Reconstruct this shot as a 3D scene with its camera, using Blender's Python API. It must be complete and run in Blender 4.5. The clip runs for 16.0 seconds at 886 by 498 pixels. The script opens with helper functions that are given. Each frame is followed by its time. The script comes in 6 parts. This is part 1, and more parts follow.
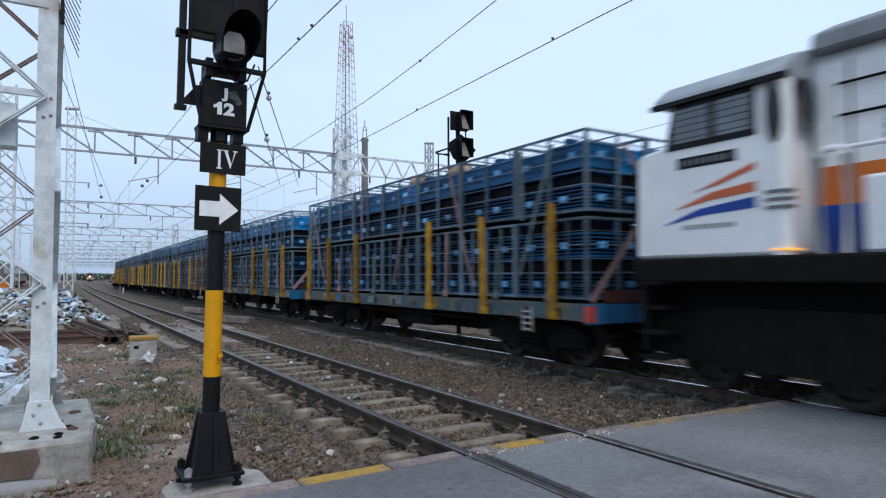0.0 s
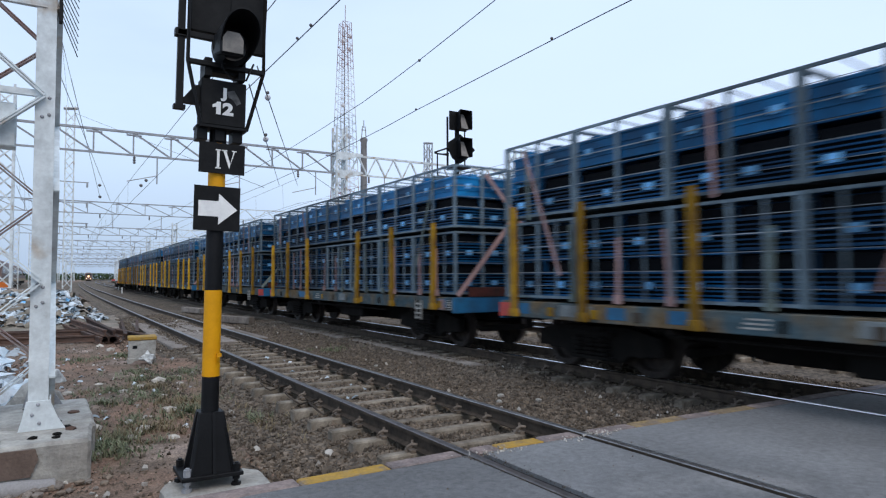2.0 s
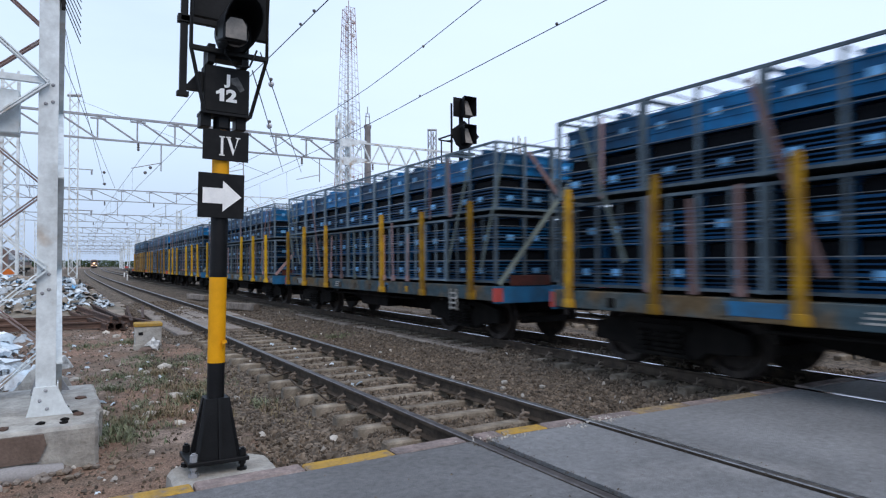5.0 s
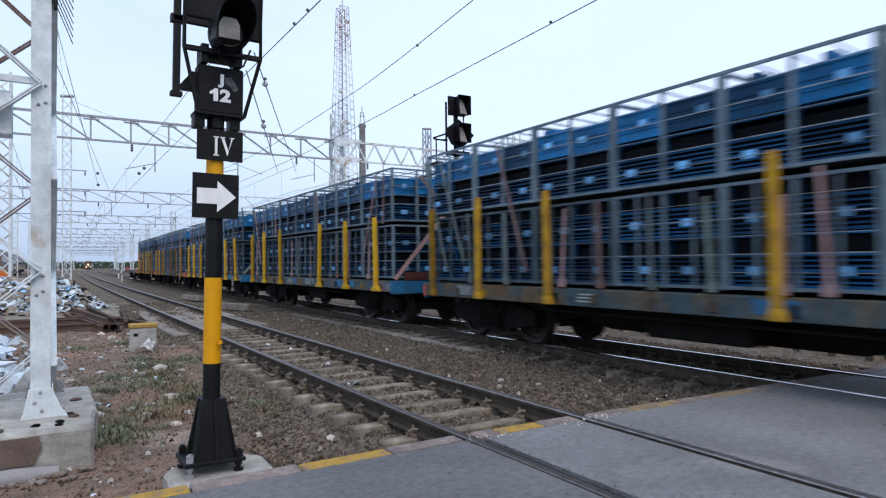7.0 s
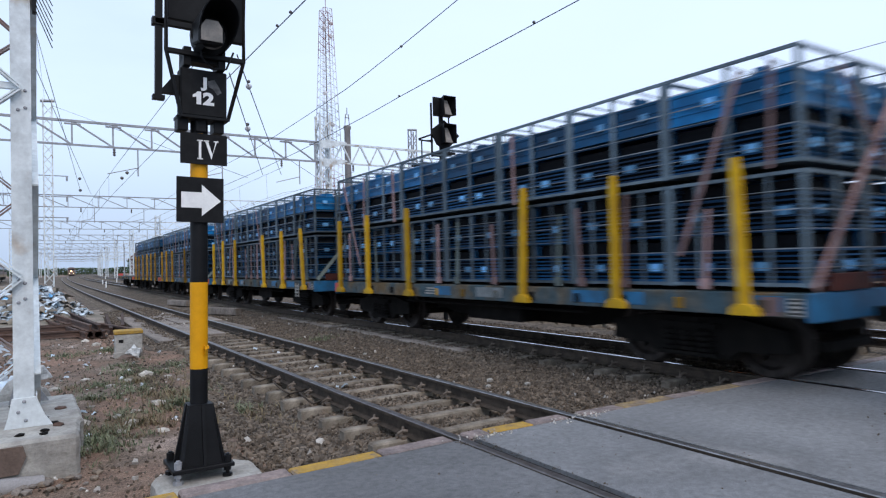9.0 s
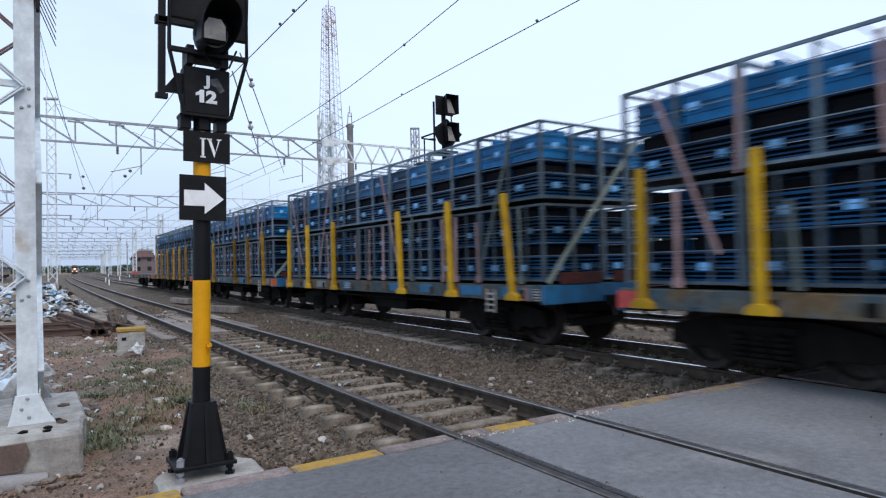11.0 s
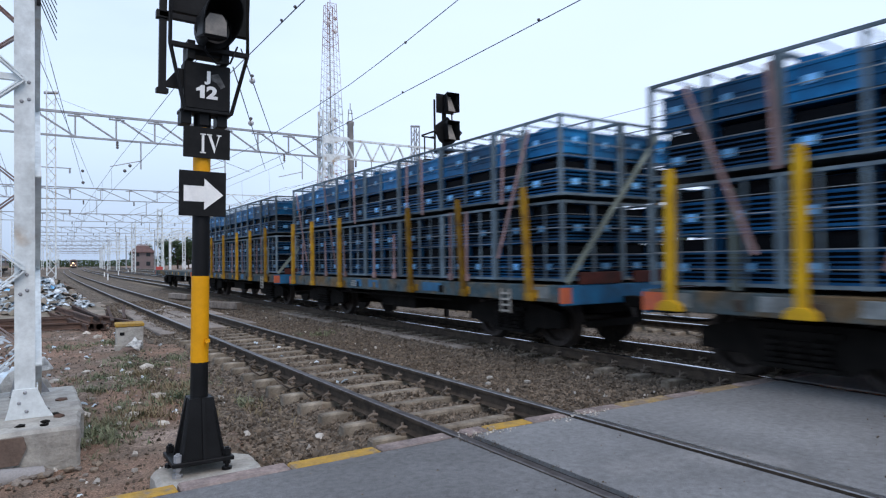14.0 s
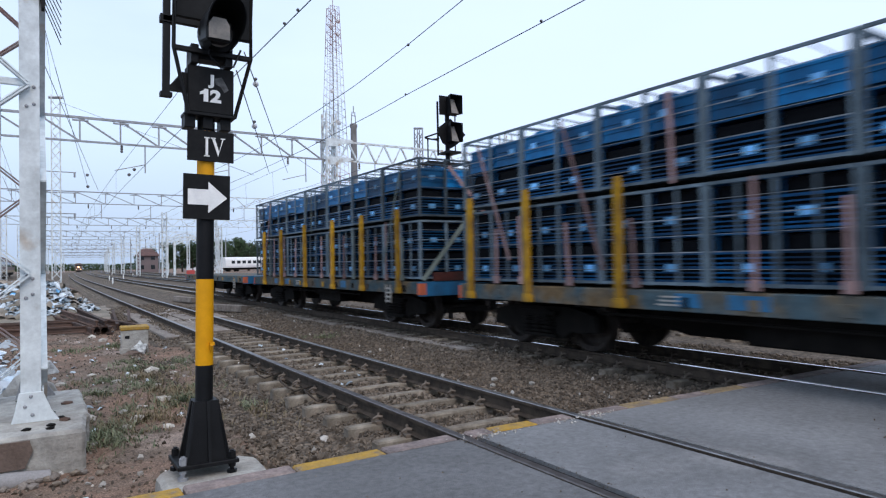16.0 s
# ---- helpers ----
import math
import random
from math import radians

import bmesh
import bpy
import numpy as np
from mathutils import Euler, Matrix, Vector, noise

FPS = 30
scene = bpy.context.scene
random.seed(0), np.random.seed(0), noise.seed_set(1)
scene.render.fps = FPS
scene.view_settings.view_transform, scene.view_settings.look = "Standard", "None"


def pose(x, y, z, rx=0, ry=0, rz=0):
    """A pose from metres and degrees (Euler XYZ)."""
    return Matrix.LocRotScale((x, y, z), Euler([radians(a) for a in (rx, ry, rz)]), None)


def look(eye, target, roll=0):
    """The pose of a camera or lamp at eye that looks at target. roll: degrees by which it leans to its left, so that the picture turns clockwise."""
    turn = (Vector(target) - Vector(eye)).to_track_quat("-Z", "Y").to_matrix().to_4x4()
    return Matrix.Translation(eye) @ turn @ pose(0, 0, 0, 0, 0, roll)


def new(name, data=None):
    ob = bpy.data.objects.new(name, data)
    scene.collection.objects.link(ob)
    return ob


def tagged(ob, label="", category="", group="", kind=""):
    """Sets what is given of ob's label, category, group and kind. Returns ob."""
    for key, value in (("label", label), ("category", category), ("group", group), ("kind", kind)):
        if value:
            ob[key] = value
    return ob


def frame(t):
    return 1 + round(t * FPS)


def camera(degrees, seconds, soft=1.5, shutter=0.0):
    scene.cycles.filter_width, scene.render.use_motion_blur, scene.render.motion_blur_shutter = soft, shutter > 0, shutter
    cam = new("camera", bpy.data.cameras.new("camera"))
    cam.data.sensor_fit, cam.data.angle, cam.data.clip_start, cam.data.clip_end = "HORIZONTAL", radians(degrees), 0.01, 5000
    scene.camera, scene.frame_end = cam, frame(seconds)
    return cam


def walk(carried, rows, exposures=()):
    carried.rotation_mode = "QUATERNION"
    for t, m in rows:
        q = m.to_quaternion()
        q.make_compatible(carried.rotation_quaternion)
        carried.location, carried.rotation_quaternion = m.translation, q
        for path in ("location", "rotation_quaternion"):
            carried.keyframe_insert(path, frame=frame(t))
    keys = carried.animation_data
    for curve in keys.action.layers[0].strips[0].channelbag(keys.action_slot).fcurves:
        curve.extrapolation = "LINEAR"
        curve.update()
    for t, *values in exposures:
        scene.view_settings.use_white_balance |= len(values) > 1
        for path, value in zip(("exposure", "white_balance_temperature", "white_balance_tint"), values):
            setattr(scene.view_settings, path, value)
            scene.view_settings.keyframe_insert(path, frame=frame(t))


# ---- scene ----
# The camera stands beside a level crossing and only sways a little.
EYE = (0.0, 0.0, 1.289)
CURVE = 1.15e-4          # the line bends gently to the right
TRACK_A, TRACK_B = 3.198, 7.10   # centre lines of the two nearest tracks
PITCH, CAGE_LEN = 11.924, 10.5   # wagon spacing, length of a wagon's load


def aim(yaw, tilt, roll):
    return pose(*EYE, 90 + tilt, 0, -yaw) @ pose(0, 0, 0, 0, 0, roll)


cam = camera(70, 16.0, 1.2, 0.85)
SWAY = [
    (0, 31.81, 2.51, -0.23), (0.5, 31.77, 2.74, -0.16), (1, 31.69, 2.86, 0.12), (1.5, 31.74, 2.72, 0.31),
    (2, 31.90, 2.50, -0.22), (2.5, 31.72, 2.28, -0.24), (3, 31.52, 1.81, 0.05), (3.5, 31.47, 1.59, -0.13),
    (4, 31.44, 1.51, -0.20), (6.5, 31.86, 1.10, -0.41), (7, 31.94, 1.23, -0.60), (7.5, 32.21, 1.39, -0.61),
    (8, 32.61, 1.42, -1.10), (8.5, 32.99, 1.30, -1.04), (9, 33.11, 1.28, -1.49), (11.5, 32.75, 1.18, -1.21),
    (12, 32.80, 1.27, -0.92), (12.5, 32.90, 1.26, -0.96), (13, 32.90, 1.15, -0.85), (13.5, 32.99, 1.05, -0.73),
    (14, 32.96, 1.00, -0.75), (14.5, 32.90, 0.94, -0.49), (15, 32.80, 1.04, -0.77), (15.5, 32.77, 1.12, -0.63),
    (16, 32.62, 1.17, -1.06)]
walk(cam, [(t, aim(*a)) for t, *a in SWAY], exposures=[(0, 0.07, 6380, 8.5), (2.0, 0.11, 6540, 9.5), (3.5, 0.18, 6540, 11), (7, 0.25, 6530, 12), (16, 0.25, 6540, 12)])

# ---- sky and light: bright dusk, no hard shadows ----
world = bpy.data.worlds.new("world")
scene.world = world
world.use_nodes = True
wn, wl = world.node_tree.nodes, world.node_tree.links
sky = wn.new("ShaderNodeTexSky")
sky.sky_type, sky.sun_disc = "NISHITA", False
sky.sun_elevation, sky.sun_rotation, sky.air_density, sky.dust_density = radians(51), radians(187), 1.0, 1.5
coord = wn.new("ShaderNodeTexCoord")
stretch = wn.new("ShaderNodeMapping")
stretch.inputs["Scale"].default_value = (1.0, 1.0, 3.2)
veil = wn.new("ShaderNodeTexNoise")
veil.inputs["Scale"].default_value, veil.inputs["Detail"].default_value = 2.2, 5
ramp = wn.new("ShaderNodeValToRGB")
ramp.color_ramp.elements[0].position, ramp.color_ramp.elements[0].color = 0.3, (0.72, 0.72, 0.72, 1)
ramp.color_ramp.elements[1].position, ramp.color_ramp.elements[1].color = 0.75, (0.95, 0.95, 0.95, 1)
cloud = wn.new("ShaderNodeMix")
cloud.data_type = "RGBA"
cloud.inputs["B"].default_value = (5.75, 7.2, 9.4, 1)
wl.new(coord.outputs["Generated"], stretch.inputs["Vector"])
wl.new(stretch.outputs["Vector"], veil.inputs["Vector"])
wl.new(veil.outputs["Fac"], ramp.inputs["Fac"])
wl.new(ramp.outputs["Color"], cloud.inputs["Factor"])
wl.new(sky.outputs["Color"], cloud.inputs["A"])
height = wn.new("ShaderNodeSeparateXYZ")
rise = wn.new("ShaderNodeMapRange")
rise.inputs["From Min"].default_value, rise.inputs["From Max"].default_value = 0.0, 0.2
haze = wn.new("ShaderNodeMix")
haze.data_type = "RGBA"
haze.inputs["A"].default_value = (3.5, 4.5, 6.1, 1)
wl.new(coord.outputs["Generated"], height.inputs["Vector"])
wl.new(height.outputs["Z"], rise.inputs["Value"])
wl.new(rise.outputs["Result"], haze.inputs["Factor"])
wl.new(cloud.outputs["Result"], haze.inputs["B"])
toward = wn.new("ShaderNodeVectorMath")                    # thin bright cloud low in the east
toward.operation = "DOT_PRODUCT"
toward.inputs[1].default_value = Vector((0.72, 0.66, 0.2)).normalized()
spread = wn.new("ShaderNodeMapRange")
spread.interpolation_type = "SMOOTHSTEP"
spread.inputs["From Min"].default_value, spread.inputs["From Max"].default_value, spread.inputs["To Max"].default_value = 0.8, 1.0, 0.75
lit = wn.new("ShaderNodeMix")
lit.data_type = "RGBA"
lit.inputs["B"].default_value = (5.95, 7.35, 9.9, 1)
wl.new(coord.outputs["Generated"], toward.inputs[0])
wl.new(toward.outputs["Value"], spread.inputs["Value"])
wl.new(spread.outputs["Result"], lit.inputs["Factor"])
wl.new(haze.outputs["Result"], lit.inputs["A"])
wl.new(lit.outputs["Result"], wn["Background"].inputs["Color"])
wn["Background"].inputs["Strength"].default_value = 0.12

sun = new("sun", bpy.data.lights.new("sun", "SUN"))
sun.data.energy, sun.data.angle, sun.data.color = 1.15, radians(40), (1.0, 0.87, 0.74)
sun.matrix_world = look((-2, -15.5, 19.5), (0, 0, 0))


# ---- materials ----
def mat(name, c1, c2=None, rough=0.7, metal=0.0, scale=6.0, bump=0.25, fine=70.0, vary=0.0, island=0.0, contrast=(0.38, 0.64), depth=0.01, third=None, spec=0.3, cells=0.0, mid=0.0, mscale=11.0, grain=0.27):
    m = bpy.data.materials.new(name)
    m.use_nodes = True
    n, k = m.node_tree.nodes, m.node_tree.links
    b = n["Principled BSDF"]
    b.inputs["Roughness"].default_value, b.inputs["Metallic"].default_value = rough, metal
    b.inputs["Specular IOR Level"].default_value = spec
    c2 = c2 or tuple(v * 0.7 for v in c1)
    tc = n.new("ShaderNodeTexCoord")
    n1, n2 = n.new("ShaderNodeTexNoise"), n.new("ShaderNodeTexNoise")
    n1.inputs["Scale"].default_value, n1.inputs["Detail"].default_value = scale, 6
    n2.inputs["Scale"].default_value, n2.inputs["Detail"].default_value = fine, 3
    for q in (n1, n2):
        k.new(tc.outputs["Object"], q.inputs["Vector"])
    r = n.new("ShaderNodeValToRGB")
    e = r.color_ramp.elements
    e[0].position, e[0].color = contrast[0], (*c1, 1)
    e[1].position, e[1].color = contrast[1], (*c2, 1)
    if third:
        x = e.new(min(0.98, contrast[1] + 0.1))
        x.color = (*third, 1)
    k.new(n1.outputs["Fac"], r.inputs["Fac"])
    hsv = n.new("ShaderNodeHueSaturation")
    k.new(r.outputs["Color"], hsv.inputs["Color"])
    mr = n.new("ShaderNodeMapRange")
    mr.inputs["To Min"].default_value, mr.inputs["To Max"].default_value = 1 - grain, 1 + grain
    k.new(n2.outputs["Fac"], mr.inputs["Value"])
    last = mr.outputs["Result"]
    for amount, node, out in ((vary, "ShaderNodeObjectInfo", "Random"), (island, "ShaderNodeNewGeometry", "Random Per Island")):
        if amount:
            o, q, mul = n.new(node), n.new("ShaderNodeMapRange"), n.new("ShaderNodeMath")
            q.inputs["To Min"].default_value, q.inputs["To Max"].default_value = 1 - amount, 1 + amount
            mul.operation = "MULTIPLY"
            k.new(o.outputs[out], q.inputs["Value"])
            k.new(q.outputs["Result"], mul.inputs[0])
            k.new(last, mul.inputs[1])
            last = mul.outputs["Value"]
    k.new(last, hsv.inputs["Value"])
    k.new(hsv.outputs["Color"], b.inputs["Base Color"])
    if mid:                                                # blotches between the stains and the grain
        n3, q3, m3 = n.new("ShaderNodeTexNoise"), n.new("ShaderNodeMapRange"), n.new("ShaderNodeMath")
        n3.inputs["Scale"].default_value, n3.inputs["Detail"].default_value, n3.inputs["Roughness"].default_value = mscale, 8, 0.7
        q3.inputs["From Min"].default_value, q3.inputs["From Max"].default_value = 0.3, 0.7
        q3.inputs["To Min"].default_value, q3.inputs["To Max"].default_value = 1 - mid, 1 + mid
        m3.operation = "MULTIPLY"
        k.new(tc.outputs["Object"], n3.inputs["Vector"])
        k.new(n3.outputs["Fac"], q3.inputs["Value"])
        k.new(q3.outputs["Result"], m3.inputs[0])
        k.new(last, m3.inputs[1])
        last = m3.outputs["Value"]
        k.new(last, hsv.inputs["Value"])
    if cells:                                              # packed stones: a shade and a rounded relief for each
        vo = n.new("ShaderNodeTexVoronoi")
        vo.inputs["Scale"].default_value = cells
        k.new(tc.outputs["Object"], vo.inputs["Vector"])
        cm, ml = n.new("ShaderNodeMapRange"), n.new("ShaderNodeMath")
        cm.inputs["To Min"].default_value, cm.inputs["To Max"].default_value = 0.45, 1.6
        ml.operation = "MULTIPLY"
        sx = n.new("ShaderNodeSeparateColor")
        k.new(vo.outputs["Color"], sx.inputs["Color"])
        k.new(sx.outputs["Red"], cm.inputs["Value"])
        k.new(cm.outputs["Result"], ml.inputs[0])
        k.new(last, ml.inputs[1])
        k.new(ml.outputs["Value"], hsv.inputs["Value"])
        b2 = n.new("ShaderNodeBump")
        b2.invert = True
        b2.inputs["Strength"].default_value, b2.inputs["Distance"].default_value = 1.0, 0.6 / cells
        k.new(vo.outputs["Distance"], b2.inputs["Height"])
        k.new(b2.outputs["Normal"], b.inputs["Normal"])
    elif bump:
        bp = n.new("ShaderNodeBump")
        bp.inputs["Strength"].default_value, bp.inputs["Distance"].default_value = bump, depth
        k.new(n2.outputs["Fac"], bp.inputs["Height"])
        k.new(bp.outputs["Normal"], b.inputs["Normal"])
    return m


def glow(name, colour, strength):
    m = bpy.data.materials.new(name)
    m.use_nodes = True
    b = m.node_tree.nodes["Principled BSDF"]
    b.inputs["Base Color"].default_value = (*colour, 1)
    b.inputs["Emission Color"].default_value, b.inputs["Emission Strength"].default_value = (*colour, 1), strength
    return m


def glass(name, tint):
    m = bpy.data.materials.new(name)
    m.use_nodes = True
    b = m.node_tree.nodes["Principled BSDF"]
    b.inputs["Base Color"].default_value, b.inputs["Roughness"].default_value = (*tint, 1), 0.08
    return m


M_DIRT = mat("red_dirt", (0.232, 0.145, 0.103), (0.158, 0.118, 0.09), 0.95, scale=0.9, bump=0.9, fine=55, third=(0.315, 0.24, 0.195), depth=0.03, cells=120, contrast=(0.4, 0.58), mid=0.4, mscale=5, grain=0.35)
M_BALLAST = mat("ballast_ground", (0.142, 0.113, 0.087), (0.093, 0.075, 0.057), 0.95, scale=2.0, fine=45, cells=22)
M_STONE = mat("ballast_stone", (0.178, 0.143, 0.111), (0.092, 0.074, 0.058), 0.9, scale=9, bump=0.3, island=0.5)
M_ROAD = mat("asphalt", (0.232, 0.238, 0.247), (0.165, 0.168, 0.174), 0.75, scale=0.6, bump=0.8, fine=130, third=(0.25, 0.25, 0.252), depth=0.008, spec=0.4, contrast=(0.36, 0.6), mid=0.25, mscale=18, grain=0.35)
M_ROAD_D = mat("newer_dark_asphalt", (0.178, 0.181, 0.188), (0.125, 0.127, 0.131), 0.8, scale=0.8, bump=0.9, fine=130, third=(0.175, 0.175, 0.178), depth=0.01, spec=0.35, contrast=(0.36, 0.62), mid=0.3, mscale=18, grain=0.35)
M_KERB_Y = mat("yellow_kerb_paint", (0.44, 0.265, 0.045), (0.33, 0.215, 0.07), 0.8, scale=9, bump=0.7, fine=50, third=(0.21, 0.18, 0.165), contrast=(0.4, 0.6), depth=0.02, mid=0.2)
M_KERB_W = mat("worn_yellow_kerb", (0.3, 0.215, 0.1), (0.21, 0.165, 0.13), 0.85, scale=6, bump=0.7, fine=50, mid=0.4, mscale=14, depth=0.02)
M_KERB_P = mat("worn_pink_kerb", (0.27, 0.215, 0.2), (0.18, 0.15, 0.145), 0.85, scale=5, bump=0.7, fine=50, mid=0.4, mscale=14, depth=0.02)
M_CONC = mat("weathered_concrete", (0.41, 0.4, 0.37), (0.285, 0.27, 0.245), 0.9, scale=2.5, bump=0.4, fine=40, mid=0.3, mscale=9, depth=0.02)
M_CHALK = mat("dusty_pale_stone", (0.5, 0.465, 0.41), (0.33, 0.3, 0.26), 0.9, scale=14, bump=0.4, vary=0.35)
M_POLE = mat("grey_pole_concrete", (0.3, 0.29, 0.29), (0.22, 0.215, 0.215), 0.9, scale=1, bump=0.1)
M_CONC_BR = mat("brown_stained_concrete", (0.19, 0.14, 0.115), (0.13, 0.095, 0.078), 0.9, scale=4, bump=0.6, fine=40, mid=0.35, mscale=8)
M_SLEEPER = mat("concrete_sleeper", (0.262, 0.23, 0.186), (0.152, 0.126, 0.1), 0.9, scale=4, bump=0.6, fine=60, vary=0.2, mid=0.35)
M_RAIL = mat("rail_rust", (0.082, 0.064, 0.05), (0.046, 0.037, 0.03), 0.85, 0.0, scale=8, bump=0.3, spec=0.15)
M_CLIP = mat("rusty_spring_steel", (0.185, 0.15, 0.12), (0.11, 0.086, 0.068), 0.7, 0.0, scale=20, bump=0.3, vary=0.3)
M_RAILTOP = mat("polished_rail_head", (0.62, 0.62, 0.64), (0.45, 0.44, 0.45), 0.22, 1.0, scale=10, bump=0.05)
M_RAILHALF = mat("half_polished_rail_head", (0.3, 0.295, 0.295), (0.19, 0.18, 0.178), 0.33, 0.75, scale=10, bump=0.05)
M_RAILDULL = mat("dull_rail_head", (0.17, 0.155, 0.15), (0.11, 0.095, 0.09), 0.35, 0.7, scale=10, bump=0.05)
M_BLACK = mat("black_paint", (0.006, 0.0065, 0.0075), (0.01, 0.0105, 0.012), 0.5, scale=5, bump=0.12, spec=0.18)
M_BOARD = mat("matt_black_board", (0.008, 0.0085, 0.0095), (0.013, 0.0135, 0.0145), 0.6, scale=12, bump=0.05, spec=0.15)
M_YELLOW = mat("yellow_post_paint", (0.78, 0.36, 0.004), (0.66, 0.3, 0.004), 0.5, scale=4, bump=0.06, spec=0.25, grain=0.07, mid=0.08, mscale=6)
M_WHITE = mat("white_sign_paint", (0.88, 0.88, 0.86), (0.8, 0.8, 0.79), 0.6, scale=15, bump=0.05, grain=0.08)
M_SCUFF = mat("scuffed_grey_patch", (0.12, 0.12, 0.12), (0.06, 0.06, 0.06), 0.7, scale=30, bump=0.1)
M_GALV = mat("white_painted_steel", (0.7, 0.755, 0.775), (0.6, 0.65, 0.67), 0.55, scale=2.4, bump=0.05, fine=25, third=(0.44, 0.37, 0.3), contrast=(0.42, 0.57), mid=0.26, mscale=4, grain=0.13)
M_GALV2 = mat("galvanised_steel", (0.36, 0.37, 0.39), (0.27, 0.28, 0.3), 0.5, 0.2, scale=6, bump=0.1)
M_RUSTBAR = mat("primer_red_steel", (0.3, 0.19, 0.17), (0.38, 0.34, 0.33), 0.7, scale=5, bump=0.1)
M_CAGE = mat("grey_cage_steel", (0.132, 0.182, 0.216), (0.072, 0.098, 0.12), 0.65, 0.0, scale=5, bump=0.1, vary=0.55, third=(0.095, 0.08, 0.07), spec=0.2)
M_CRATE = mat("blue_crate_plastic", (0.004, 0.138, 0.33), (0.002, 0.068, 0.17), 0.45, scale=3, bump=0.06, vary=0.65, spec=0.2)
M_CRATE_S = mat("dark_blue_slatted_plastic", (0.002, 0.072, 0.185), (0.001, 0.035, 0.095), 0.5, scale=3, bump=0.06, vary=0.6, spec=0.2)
M_CRATE_L = mat("pale_crate_label", (0.18, 0.46, 0.76), (0.12, 0.36, 0.65), 0.5, scale=20, bump=0.02, vary=0.5)
M_WIRE = mat("pale_cage_wire", (0.24, 0.265, 0.285), (0.14, 0.155, 0.168), 0.5, 0.1, scale=3, bump=0, vary=0.45)
M_DECK = mat("weathered_wagon_sill", (0.058, 0.094, 0.112), (0.118, 0.106, 0.084), 0.8, scale=2.0, bump=0.3, third=(0.145, 0.1, 0.055), vary=0.2, spec=0.12, contrast=(0.4, 0.52), mid=0.4, mscale=9)
M_BLUE = mat("blue_wagon_paint", (0.02, 0.15, 0.31), (0.025, 0.1, 0.19), 0.55, scale=4, bump=0.1)
M_SILL_G = mat("grey_sill_paint", (0.2, 0.225, 0.23), (0.14, 0.15, 0.15), 0.7, scale=6, bump=0.2, mid=0.3)
M_ENDBOARD = mat("dark_red_steel", (0.085, 0.022, 0.016), (0.05, 0.02, 0.016), 0.8, scale=4, bump=0.2, mid=0.3)
M_BOGIE = mat("grimy_black_iron", (0.007, 0.0065, 0.006), (0.012, 0.0105, 0.0095), 0.85, 0.0, scale=6, bump=0.4, spec=0.12)
M_WHEEL = mat("wheel_steel", (0.06, 0.05, 0.045), (0.03, 0.026, 0.024), 0.55, 0.6, scale=9, bump=0.2)
M_STAKE = mat("yellow_stake_paint", (0.36, 0.2, 0.012), (0.22, 0.12, 0.02), 0.6, scale=4, bump=0.2, vary=0.5, third=(0.15, 0.075, 0.025), spec=0.2, mid=0.3)
M_STAKE_Y = mat("fresh_yellow_stake_paint", (0.56, 0.33, 0.008), (0.44, 0.25, 0.012), 0.55, scale=4, bump=0.15, vary=0.25, third=(0.26, 0.14, 0.03), spec=0.25)
M_STRAP = mat("faded_pink_strap", (0.31, 0.2, 0.19), (0.22, 0.145, 0.14), 0.9, scale=5, bump=0.2, vary=0.45)
# near-black that paints the shade inside the crates
M_SLOT_SHADE = mat("painted_crate_shade", (0.002, 0.003, 0.0045), (0.004, 0.005, 0.007), 0.7, scale=9, bump=0.1, spec=0.08)
M_STRAP_G = mat("grey_green_strap", (0.14, 0.175, 0.16), (0.085, 0.105, 0.1), 0.9, scale=5, bump=0.2, vary=0.2)
M_STRAP_P = mat("pale_grey_green_strap", (0.22, 0.265, 0.24), (0.145, 0.175, 0.16), 0.9, scale=5, bump=0.2)
M_ORANGE = mat("orange_red_paint", (0.6, 0.13, 0.05), (0.45, 0.12, 0.07), 0.6, scale=8, bump=0.1)
M_RED = mat("red_paint", (0.55, 0.08, 0.07), (0.4, 0.07, 0.06), 0.6, scale=8, bump=0.1)
M_TAN = mat("tan_sack", (0.4, 0.31, 0.21), (0.3, 0.23, 0.155), 0.9, scale=5, bump=0.4)
M_LOCO = mat("white_loco_paint", (0.86, 0.86, 0.85), (0.78, 0.78, 0.77), 0.32, scale=2, bump=0.03)
M_LOCO_G = mat("grey_loco_roof", (0.2, 0.21, 0.22), (0.14, 0.145, 0.15), 0.5, scale=2, bump=0.1)
# roof grey lightened in colour to stand in for reflected sky
M_LOCO_SHEEN = mat("loco_roof_sky_sheen", (0.33, 0.36, 0.39), (0.25, 0.27, 0.29), 0.4, scale=2, bump=0.08)
M_LOCO_O = mat("orange_livery", (0.62, 0.16, 0.025), (0.52, 0.14, 0.03), 0.4, scale=2, bump=0.03)
M_LOCO_B = mat("blue_livery", (0.01, 0.06, 0.34), (0.01, 0.05, 0.26), 0.4, scale=2, bump=0.03)
M_GLASS = glass("dark_window_glass", (0.02, 0.024, 0.028))
# opaque grey that paints the sky's brightness into the cab panes
M_PANE = mat("cab_glass_painted_sky", (0.16, 0.18, 0.19), (0.08, 0.09, 0.1), 0.12, scale=1.2, bump=0.0, spec=0.8, grain=0.0)
M_LAMP = glow("lit_headlamp", (1.0, 0.62, 0.3), 5)
M_AMBER = glow("amber_marker", (1.0, 0.42, 0.06), 0.9)
M_COPPER = mat("overhead_wire", (0.07, 0.075, 0.085), (0.05, 0.055, 0.06), 0.6, 0.4, scale=10, bump=0)
